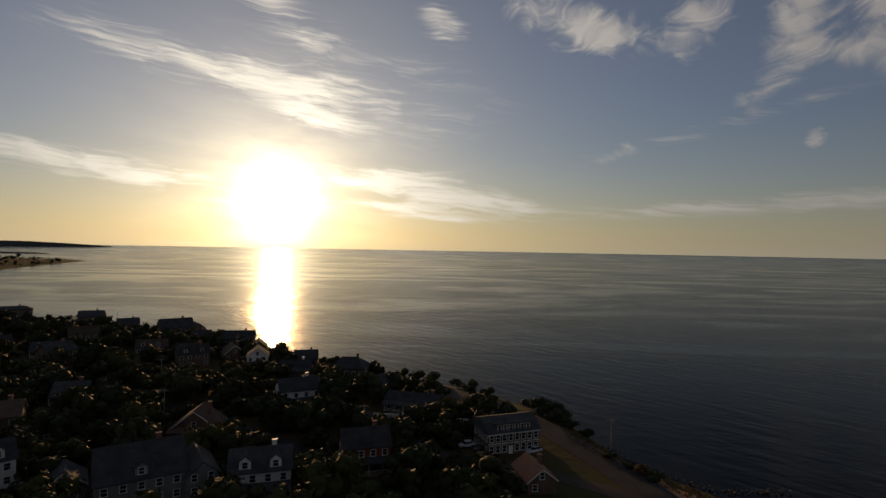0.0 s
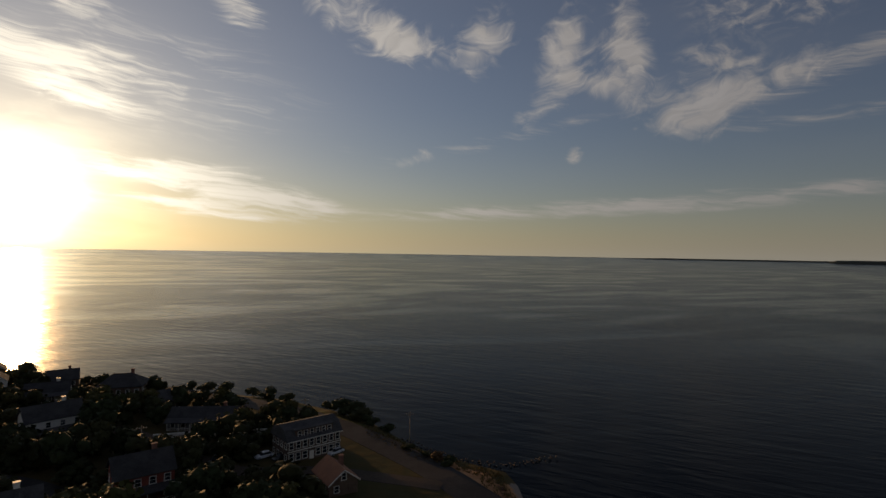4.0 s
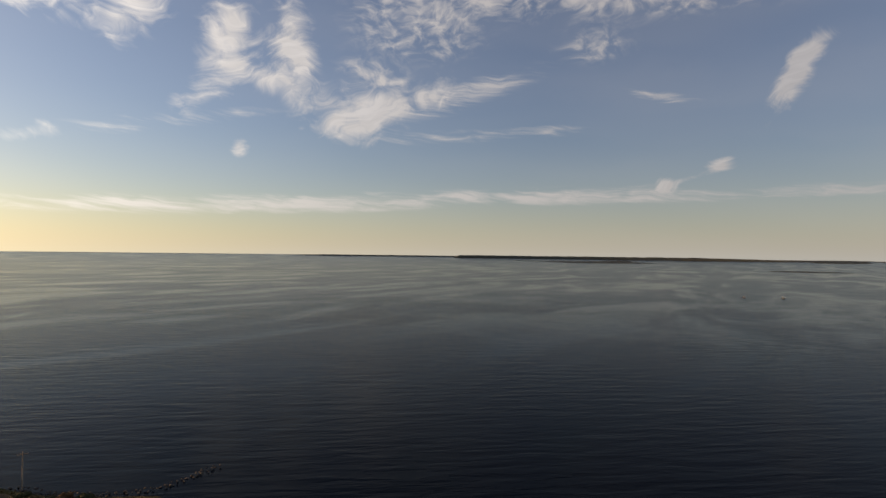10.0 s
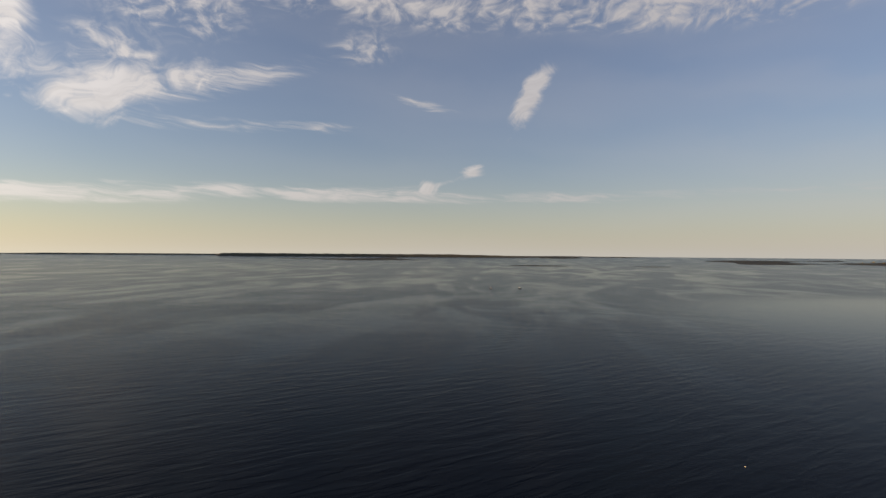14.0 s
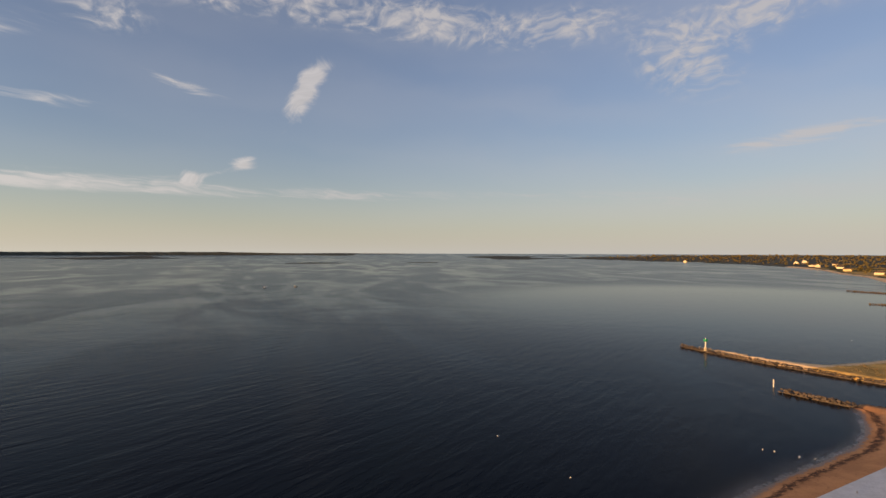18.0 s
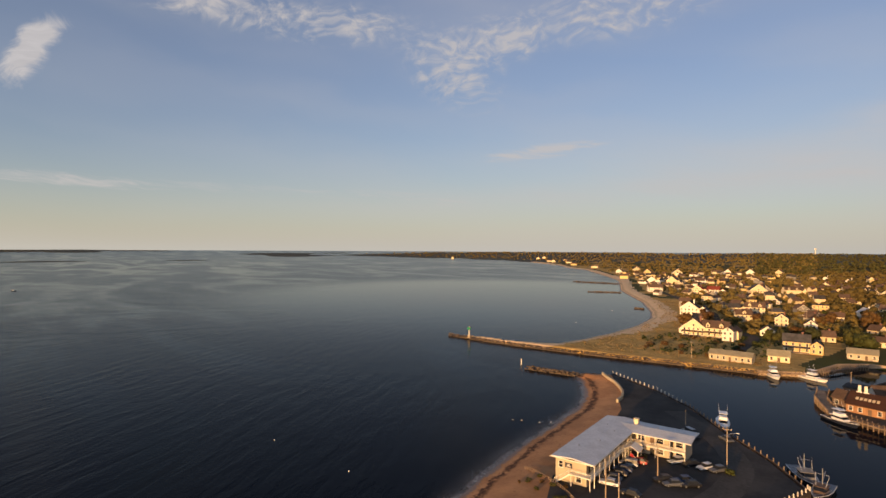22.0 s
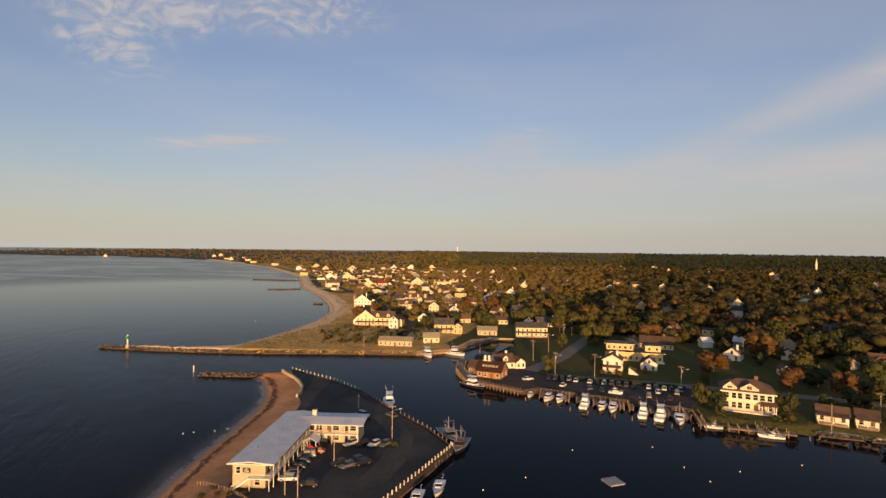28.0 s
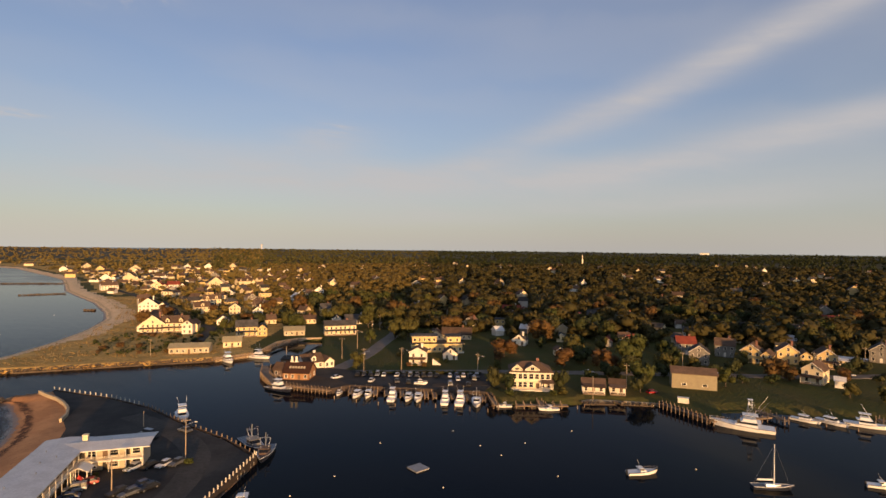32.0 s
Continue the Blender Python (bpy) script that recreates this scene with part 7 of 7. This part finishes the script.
def crown_arrays(rng, n_leaf, leaf, lobes, core=True):
    """Points and triangles of a unit crown (about 1 wide, 1 high) of leaf clumps over uneven lobes."""
    vs, fs = [], []
    cents = [(Vector((rng.uniform(-0.30, 0.30), rng.uniform(-0.30, 0.30), rng.uniform(0.28, 0.78))), rng.uniform(0.17, 0.29)) for _ in range(lobes)]
    for i in range(n_leaf):
        c, r = cents[i % lobes]
        d = Vector((rng.gauss(0, 1), rng.gauss(0, 1), rng.gauss(0.15, 1))).normalized()
        p = c + d * r * rng.uniform(0.75, 1.12)
        nrm = (d + Vector((rng.gauss(0, 0.5), rng.gauss(0, 0.5), rng.gauss(0, 0.5)))).normalized()
        q = nrm.to_track_quat("Z", "Y")
        s = leaf * rng.uniform(0.6, 1.4)
        k = len(vs)
        tilt = rng.uniform(0, 6.28)
        for j in range(5):
            a = tilt + j * 1.2566
            rad = s * rng.uniform(0.6, 1.15)
            vs.append(p + q @ Vector((rad * math.cos(a), rad * math.sin(a), rng.uniform(-0.25, 0.25) * s)))
        fs += [(k, k + 1, k + 2), (k, k + 2, k + 3), (k, k + 3, k + 4)]
    if core:
        b = B()
        bmesh.ops.create_icosphere(b, subdivisions=1, radius=1.0)
        tv = [v.co.copy() for v in b.verts]
        tf = [[v.index for v in f.verts] for f in b.faces]
        b.free()
        for c, r in cents:
            k = len(vs)
            vs += [c + v * r * rng.uniform(0.70, 0.92) for v in tv]
            fs += [tuple(k + i for i in f) for f in tf]
    return np.array([tuple(v) for v in vs], np.float32), np.array(fs, np.int32)


def tri_mesh(name, v, f, material):
    me = bpy.data.meshes.new(name)
    me.vertices.add(len(v))
    me.vertices.foreach_set("co", np.ascontiguousarray(v, np.float32).ravel())
    me.loops.add(f.size)
    me.loops.foreach_set("vertex_index", np.ascontiguousarray(f, np.int32).ravel())
    me.polygons.add(len(f))
    me.polygons.foreach_set("loop_start", np.arange(0, f.size, 3, dtype=np.int32))
    me.update(calc_edges=True)
    me.materials.append(material)
    return me


rng = random.Random(3)
CROWNS = {}
for kind, leafm, count, lf, lobes in (("green", LEAF_GREEN, 460, 0.05, 9), ("green2", LEAF_GREEN, 460, 0.048, 11), ("rust", LEAF_RUST, 430, 0.05, 9), ("dark", LEAF_DARK, 460, 0.049, 10), ("dark2", LEAF_DARK, 430, 0.052, 8)):
    v, f = crown_arrays(rng, count, lf, lobes)
    CROWNS[kind] = tri_mesh("crown", v, f, leafm)
b = B()
tube(b, (0, 0, -0.04), (0.01, 0, 0.30), 0.032, 0.020, 7)
for k in range(5):
    a = k * 1.26 + 0.3
    tube(b, (0.01, 0, 0.20 + 0.03 * k), (0.26 * math.cos(a), 0.26 * math.sin(a), 0.52 + 0.05 * (k % 3)), 0.014, 0.005, 5)
tube(b, (0.01, 0, 0.28), (0.02, 0.02, 0.78), 0.018, 0.006, 5)
TRUNK = mesh_of(b, BARK, "trunk")
WORDS = {"green": "leafy olive-green tree with uneven crown", "green2": "broad olive-green tree with uneven crown", "rust": "rusty autumn-coloured tree", "dark": "dark green leafy tree", "dark2": "dark green spreading tree"}


def tree(x, y, h, kind, wide=1.0, where="in a garden", bush=False):
    z = z_at(x, y)
    m = pose(x, y, z, 0, 0, rng.uniform(0, 360))
    ob = thing("bush" if bush else "tree", (WORDS[kind].replace("tree", "bush") if bush else WORDS[kind]) + " " + where, "bush" if bush else "tree", m, "trees")
    s = Matrix.Diagonal((h * wide, h * wide, h * (1.0 if not bush else 1.0), 1))
    if not bush:
        t = part("trunk", TRUNK, None, ob)
        t.matrix_local = s
    c = part("crown", CROWNS[kind], None, ob)
    c.matrix_local = s @ (Matrix.Translation((0, 0, -0.12)) if bush else Matrix.Identity(4))
    TAKEN.append((x, y, h * 0.22))
    return ob


def free(x, y, gap):
    return all((x - q[0]) ** 2 + (y - q[1]) ** 2 > (q[2] + gap) ** 2 for q in TAKEN + YARDS)


TAKEN += [(-20, -262, 8), (17, -287, 13), (12, -262, 12), (-6, -256, 8), (30, -262, 9)]
# trees that stand out singly
for tx, ty, th, tk, tw in ((-26, -203, 9, "dark", 0.8), (-30, -200, 7, "dark2", 0.9), (-51, -201, 8, "dark", 0.75), (-83, -203, 11, "green", 0.9), (-80, -197, 8, "dark2", 0.9), (-94, -243, 15, "green", 1.0), (-146, -219, 9, "rust", 1.4),
                           (-150, -216, 6, "rust", 1.3), (-30, -228, 6, "green2", 0.7), (-38, -262, 9, "rust", 1.6), (-62, -240, 9, "rust", 1.3), (-72, -262, 11, "green", 1.2), (-14, -330, 12, "rust", 1.4),
                           (30, -352, 14, "green", 1.1), (38, -360, 16, "green2", 1.0), (22, -390, 15, "rust", 1.2), (92, -352, 12, "green", 1.0), (112, -350, 11, "dark", 1.1), (-118, -250, 9, "dark", 1.0), (-110, -238, 6, "green", 1.1),
                           (-50, -215, 6, "dark", 1.1), (-116, -216, 4.5, "dark", 1.3), (-122, -222, 6, "dark2", 1.2), (-134, -228, 7, "dark", 1.1), (-128, -212, 3.5, "dark2", 1.5), (-140, -212, 4, "dark", 1.5), (-166, -226, 7, "dark2", 1.2), (-160, -222, 5, "green", 1.3), (-172, -214, 6, "rust", 1.2), (-178, -222, 7, "dark", 1.1), (-143, -238, 8, "green", 1.0), (-118, -232, 7, "green2", 1.0), (-76, -222, 7, "dark", 1.1), (-88, -228, 9, "dark2", 1.1), (-66, -212, 5, "green", 1.2), (-100, -222, 6, "dark", 1.2), (-190, -228, 8, "dark", 1.1), (-186, -212, 5, "dark2", 1.4), (-205, -225, 7, "dark2", 1.4)):
    tree(tx, ty, th, tk, tw, "near the waterfront")
rng.seed(8)
made = 0
while made < 250:      # trees between the houses of the south side
    aa, rr = radians(rng.uniform(146, 222)), rng.uniform(225, 520)
    tx, ty = rr * math.sin(aa), rr * math.cos(aa)
    if aa < radians(166) and rng.random() < 0.35:
        continue
    dd = shore_at(np.array([tx]), np.array([ty]))[0][0]
    if dd < 24 or (tx > 100 and ty > -330):
        made += 0.02
        continue
    if free(tx, ty, 0.8):
        big = rr > 300 and aa > radians(166)
        tree(tx, ty, rng.uniform(9, 14) if big else rng.uniform(5, 10), rng.choice(("green", "green2", "dark", "dark2", "rust", "green")), rng.uniform(0.85, 1.25), "between the town's houses")
    made += 1
rng.seed(18)
made = 0
while made < 170:      # dark trees of the old town towards the sun
    aa, rr = radians(rng.uniform(-44, 8)), rng.uniform(92, 400)
    tx, ty = rr * math.sin(aa), rr * math.cos(aa)
    dd = shore_at(np.array([tx]), np.array([ty]))[0][0]
    made += 0.05
    if dd > 9 and free(tx, ty, 0.6):
        tree(tx, ty, rng.uniform(5, 9.5) if dd < 60 else rng.uniform(6, 11), rng.choice(("dark", "dark2", "green", "dark")), rng.uniform(0.9, 1.3), "among dark town gardens")
        made += 1
for tx, ty, th in ((33, 178, 7.5), (36, 173, 8.0), (38, 169, 6.5), (40, 164, 5.0), (30, 184, 4.5), (43.5, 157, 4.0), (12, 205, 6.5), (6, 211, 5), (-4, 216, 7), (-10, 222, 6), (18, 200, 4.5), (-16, 226, 5.5), (-30, 236, 5)):
    tree(tx, ty, th * 0.8, rng.choice(("dark", "dark2")), 1.45, "on the bluff", True)
for i in range(46):      # scrub on the dunes, the bluff and behind the beach
    if i < 24:
        tx, ty = rng.uniform(112, 168), rng.uniform(-322, -262)
    elif i < 36:
        tx, ty = 50 + rng.uniform(-3, 2) - (i - 24) * 0.9, 124 + (i - 24) * 3.2
    else:
        tx, ty = rng.uniform(72, 88), rng.uniform(-95, -88)
    dd = shore_at(np.array([tx]), np.array([ty]))[0][0]
    if dd > 5:
        tree(tx, ty, rng.uniform(1.6, 3.0) if i < 36 else rng.uniform(0.6, 1.1), rng.choice(("green", "rust", "dark2")), 1.8, "of low dune scrub", True)


rng.seed(77)
for k in range(21):      # clipped hedge between the marina lot and the gardens
    tree(27 - k * 2.45, -225.3 + 0.15 * math.sin(k), rng.uniform(1.3, 1.7), rng.choice(("green", "dark2")), 2.2, "in a clipped hedge", True)
for tx, ty, th in ((8.5, -240, 2.2), (5.5, -239.5, 1.8), (1.5, -239, 2.4), (-4, -249, 2.6), (-9, -248, 2.4), (14, -262, 3.0), (2, -262, 2.6), (-13, -262, 2.4), (-30, -193, 2.6), (-46, -193, 2.4), (-50, -194, 3.2), (-36, -192.5, 1.8), (76, -115, 1.6), (75.6, -122.5, 1.8), (70, -126.4, 1.4), (58, -131, 1.8)):
    tree(tx, ty, th, rng.choice(("green", "dark", "rust")), 1.3, "beside a wall", True)


def woods(name, count, az0, az1, r0, r1, templates, size, label, keep, seed, grow=0.0, leaves=None):
    """Many crowns joined in one mesh."""
    g = np.random.RandomState(seed)
    aa, rr = np.radians(g.uniform(az0, az1, count)), g.uniform(r0, r1, count)
    x, y = rr * np.sin(aa), rr * np.cos(aa)
    z, d, which = land_z(x, y)
    ok = keep(x, y, d, rr, np.degrees(aa), g.rand(count))
    for tx, ty, tr in TAKEN + YARDS:
        ok &= (x - tx) ** 2 + (y - ty) ** 2 > (tr + 1.5) ** 2
    x, y, z, rr = x[ok], y[ok], z[ok], rr[ok]
    V, F, n = [], [], 0
    for i in range(len(x)):
        v, f = templates[g.randint(len(templates))]
        h = (size[0] * 0.75 + (size[1] - size[0] * 0.6) * g.rand() ** 1.4) * (1 + grow * rr[i])
        wd = h * g.uniform(1.0, 1.6)
        a = g.uniform(0, 6.28)
        c, s = math.cos(a) * wd, math.sin(a) * wd
        V.append(np.stack([x[i] + v[:, 0] * c - v[:, 1] * s, y[i] + v[:, 0] * s + v[:, 1] * c, z[i] - 0.12 * h + v[:, 2] * h], 1))
        F.append(f + n)
        n += len(v)
    me = tri_mesh(name, np.concatenate(V), np.concatenate(F), leaves or LEAF_FAR)
    return tagged(new(name, me), label, "woodland", kind="stuff")


rng.seed(30)
MID = [crown_arrays(rng, 110, 0.08, 4 + k % 4) for k in range(8)]
MID_FAR = [crown_arrays(rng, 46, 0.115, 3 + k % 2) for k in range(8)]
FAR = [crown_arrays(rng, 12, 0.21, 2) for _ in range(6)]
# sun and shade on the two stretches are put into their leaf colours
for name, leaf, a0, a1, n1, n2, words, sd in (("woodland", LEAF_FAR, 178, 224, 1350, 3150, "dense dark olive autumn woodland", 1), ("oak_woodland", LEAF_SUNLIT, 163, 180, 480, 1250, "golden brown autumn woodland with painted-in sunlight", 14)):
    woods(name, n1, a0, a1, 300, 640, MID, (8.5, 15) if sd == 1 else (6, 11), words + " close behind the town", lambda x, y, d, r, a, q: (d > 70) & ((a > 174) | (r > 410 + 90 * (174 - a) / 11)) & (q < np.clip((r - 250) / 120, 0.25, 1) * np.clip((a - 160) / 10, 0.3, 1)), sd, 0.0, leaf)
    woods(name + "_beyond", n2, a0, a1, 630, 1380, MID_FAR, (7.5, 14), words + " on the rising ground", lambda x, y, d, r, a, q: (d > 70) & (q < np.clip((a - 160) / 10, 0.3, 1)), sd + 12, 0.0, leaf)
woods("woodland_far", 8000, 180, 225, 1300, 4750, FAR, (7, 12), "far dark woodland rolling to the horizon", lambda x, y, d, r, a, q: d > 40, 2)
woods("oak_woodland_far", 3900, 158, 181, 1300, 4750, FAR, (7, 12), "far golden brown woodland rolling to the horizon", lambda x, y, d, r, a, q: d > 40, 22, 0.0, LEAF_SUNLIT)
woods("village_trees", 9500, 139, 174, 380, 1500, MID_FAR, (2.5, 6.5), "trees and hedges between beach village houses", lambda x, y, d, r, a, q: (d > 40) & (q < np.where(a > 166, 0.45, np.where(a > 152, 0.72, 0.55))), 3, 0.0, LEAF_VILLAGE)
woods("coast_woods", 4600, 112, 163, 1400, 4700, FAR, (6, 10), "far woodland along the bay's shore", lambda x, y, d, r, a, q: (d > 55) & (q < np.clip((d - 55) / 250 + 0.3, 0, 1)), 4, 0.0001, LEAF_VILLAGE)
woods("dune_shrubs", 2600, 140, 166, 262, 420, MID_FAR, (0.9, 2.1), "low dark shrubs on the dunes", lambda x, y, d, r, a, q: (d > 20) & (x > 100) & (x < 180) & (y > -345) & (q < np.where(x < 150, 0.75, 0.2) + 0.6 * wave2(x, y, 14.0)), 7, 0.0, LEAF_GREEN)
woods("headland_woods", 900, -46, -30, 950, 2900, FAR, (7, 12), "dark trees on far headlands", lambda x, y, d, r, a, q: d > 12, 5)
woods("town_woods", 2600, -50, 8, 105, 520, MID, (4.5, 8.5), "dark trees among the old town's roofs", lambda x, y, d, r, a, q: d > 14, 6)


def tufts(name, count, area, material, size, label, keep, seed):
    """Clumps of tall dune grass, joined."""
    g = np.random.RandomState(seed)
    x, y = g.uniform(area[0], area[1], count), g.uniform(area[2], area[3], count)
    z, d, which = land_z(x, y)
    ok = keep(x, y, d)
    x, y, z = x[ok], y[ok], z[ok]
    n = len(x)
    V = np.zeros((n, 5, 3, 3), np.float32)
    for j in range(5):
        a, h = g.uniform(0, 6.28, n), g.uniform(*size, n)
        wd = h * 0.28
        bx, by = x + g.normal(0, 0.25, n), y + g.normal(0, 0.25, n)
        V[:, j, 0] = np.stack([bx - wd * np.cos(a), by - wd * np.sin(a), z - 0.05], 1)
        V[:, j, 1] = np.stack([bx + wd * np.cos(a), by + wd * np.sin(a), z - 0.05], 1)
        V[:, j, 2] = np.stack([bx + g.normal(0, 0.3, n) * h, by + g.normal(0, 0.3, n) * h, z + h], 1)
    v = V.reshape(-1, 3)
    me = tri_mesh(name, v, np.arange(len(v)).reshape(-1, 3), material)
    return tagged(new(name, me), label, "grass", kind="stuff")


DUNE = leaf_material("golden_dune_grass", (0.24, 0.155, 0.055), (0.16, 0.115, 0.045), (0.19, 0.14, 0.06))
tufts("dune_grass", 17000, (90, 340, -540, -225), DUNE, (0.3, 0.7), "golden dune grass behind the beach", lambda x, y, d: (d > 9 + 3 * wave2(x, y, 11.0)) & (d < 60) & (wave2(x, y, 7.0) > -0.35) & ~((x < 130) & (y < -275)), 40)
tufts("bluff_grass", 2200, (36, 66, 90, 160), DUNE, (0.3, 0.7), "golden grass along the bluff's edge", lambda x, y, d: (d > 2) & (d < 9), 41)
LAWN = leaf_material("lawn_blades", (0.043, 0.054, 0.016), (0.065, 0.061, 0.020), (0.076, 0.061, 0.023))
tufts("rough_grass", 8000, (-230, 160, -420, -180), LAWN, (0.12, 0.28), "rough grass of lawns and verges", lambda x, y, d: (d > 3) & ~((x < 62) & (x > -28) & (y > -236)) & (np.hypot(x - 25, y + 290) > 20), 42)
# ---- shallows and foam at the beach's edge ----
def swash():
    """A thin film of water over pale sand that thins out seawards, with broken foam at its rim."""
    line = [(px, py) for px, py, _ in HOME_SHORE[1:14]]
    m = bpy.data.materials.new("shallow_water_over_sand")
    m.use_nodes = True
    n = Net(m.node_tree)
    p = m.node_tree.nodes["Principled BSDF"]
    at = m.node_tree.nodes.new("ShaderNodeAttribute")
    at.attribute_name = "depth"
    pos = m.node_tree.nodes.new("ShaderNodeNewGeometry").outputs["Position"]
    c1, c2 = n.noise(pos, 0.16, 4.0, 0.6), n.noise(pos, 1.1, 4.0, 0.65)
    shore = at.outputs["Fac"]
    foam = n.m("MULTIPLY", n.ramp(n.m("ADD", shore, n.m("MULTIPLY", n.m("SUBTRACT", c1, 0.5), 0.5)), 0.80, 0.90), n.ramp(c2, 0.48, 0.62))
    m.node_tree.links.new(n.mix(foam, (0.13, 0.115, 0.105), (0.30, 0.285, 0.27)), p.inputs["Base Color"])
    p.inputs["Roughness"].default_value = 0.35
    p.inputs["Specular IOR Level"].default_value = 0.2
    n.put(p.inputs["Alpha"], n.m("MULTIPLY", n.m("POWER", shore, 1.6), n.ramp(c1, 0.3, 0.7, 0.45, 1.0)))
    pts = along(line, 1.5)
    cols = ((-7.0, 0.0), (-4.0, 0.3), (-2.0, 0.62), (-0.6, 0.9), (0.5, 1.0))
    vs, fs, dep = [], [], []
    for px, py, r in pts:
        nx, ny = math.sin(radians(r)), -math.cos(radians(r))      # inland side
        for off, k in cols:
            o = off * (1.0 + 0.25 * math.sin(px * 0.21 + py * 0.13))
            vs.append((px + nx * o, py + ny * o, 0.035 + 0.1 * max(off, 0)))
            dep.append(k)
    c = len(cols)
    for i in range(len(pts) - 1):
        for j in range(c - 1):
            fs.append((i * c + j, i * c + j + 1, (i + 1) * c + j + 1, (i + 1) * c + j))
    me = bpy.data.meshes.new("shallows")
    me.from_pydata(vs, [], fs)
    me.attributes.new("depth", "FLOAT", "POINT").data.foreach_set("value", dep)
    me.materials.append(m)
    tagged(new("shallows", me), "pale shallow water with thin broken foam along the beach", "water", kind="structure")


swash()
# ---- rocks of the jetties ----
def rock_mesh(seed):
    g = random.Random(seed)
    b = B()
    bmesh.ops.create_icosphere(b, subdivisions=1, radius=0.5)
    for v in b.verts:
        v.co *= g.uniform(0.72, 1.15)
        v.co.z *= 0.72
    return mesh_of(b, ROCK, "rock")


ROCKS = [rock_mesh(i) for i in range(7)]


def jetty(name, pts, width, top, step, label, count=300, big=1.0):
    ob = thing(name, label, "jetty", kind="structure")
    g = random.Random(len(pts) * 7 + int(pts[0][0]))
    spots = along(pts, step)
    b = B()
    for (ax, ay), (bx, by) in zip(pts, pts[1:]):
        L = math.hypot(bx - ax, by - ay)
        box(b, (ax + bx) / 2, (ay + by) / 2, -1.0, L + width * 0.4, width * 0.8, 0.85 + top * 0.5, math.degrees(math.atan2(by - ay, bx - ax)), 0.78)
    if top > 0.6:
        part("core", b, ROCK, ob)
    n_each = max(1, int(count / len(spots)))
    for px, py, r in spots:
        for j in range(n_each):
            s = (j + 0.5) / n_each * 2 - 1 + g.uniform(-0.15, 0.15)
            ox, oy = -math.sin(radians(r)) * s * width / 2, math.cos(radians(r)) * s * width / 2
            o = part("rock", g.choice(ROCKS), None, ob)
            size = g.uniform(0.8, 1.5) * big
            o.matrix_local = pose(px + ox + g.uniform(-0.5, 0.5), py + oy + g.uniform(-0.5, 0.5), top * (1 - 0.8 * abs(s) ** 1.6) + g.uniform(-0.25, 0.25), g.uniform(-25, 25), g.uniform(-25, 25), g.uniform(0, 360)) @ Matrix.Diagonal((size, size * g.uniform(0.7, 1.1), size * 0.85, 1))
    return ob


jetty("jetty_outer", [(266, -211.6), (240, -214.6), (208, -221.4), (178, -229.6)], 3.7, 1.35, 1.5, "long jetty of brown boulders with a beacon", 300)
jetty("jetty_bank", [(178, -229.5), (150, -239.6), (128, -247.4), (100, -256.4)], 2.6, 1.6, 1.0, "stone-faced channel bank of brown boulders", 280)
jetty("jetty_inner", [(170, -181.6), (160, -184), (148, -188), (139, -194)], 4.0, 1.3, 1.1, "short jetty of brown boulders beside the beach", 150, 1.25)
jetty("jetty_town", [(46, 150), (51, 137), (57, 128.6), (66, 122), (81, 123)], 2.4, 0.45, 1.2, "low dark jetty of boulders below the shore road", 120, 0.6)
jetty("jetty_cottage", [(-55, -187.6), (-68, -187.4), (-81, -185.4)], 2.0, 1.1, 1.0, "stone edging along the cottage lawn", 70)
jetty("groyne_far", [(595, -748), (507, -759)], 4, 1.1, 3.0, "long dark stone groyne across the beach", 60, 2.2)
jetty("groyne_near", [(438, -581), (405, -605)], 3, 1.0, 2.5, "dark stone groyne across the beach", 45, 1.9)
jetty("groyne_mid", [(287, -453), (279, -453)], 2.6, 0.8, 2.5, "short dark stone groyne across the beach", 25, 1.7)
for ob in CAR_KINDS.values():      # kinds that were never parked are taken away again
    if ob.location.z < -50:
        for c in (*ob.children_recursive, ob):
            bpy.data.objects.remove(c)
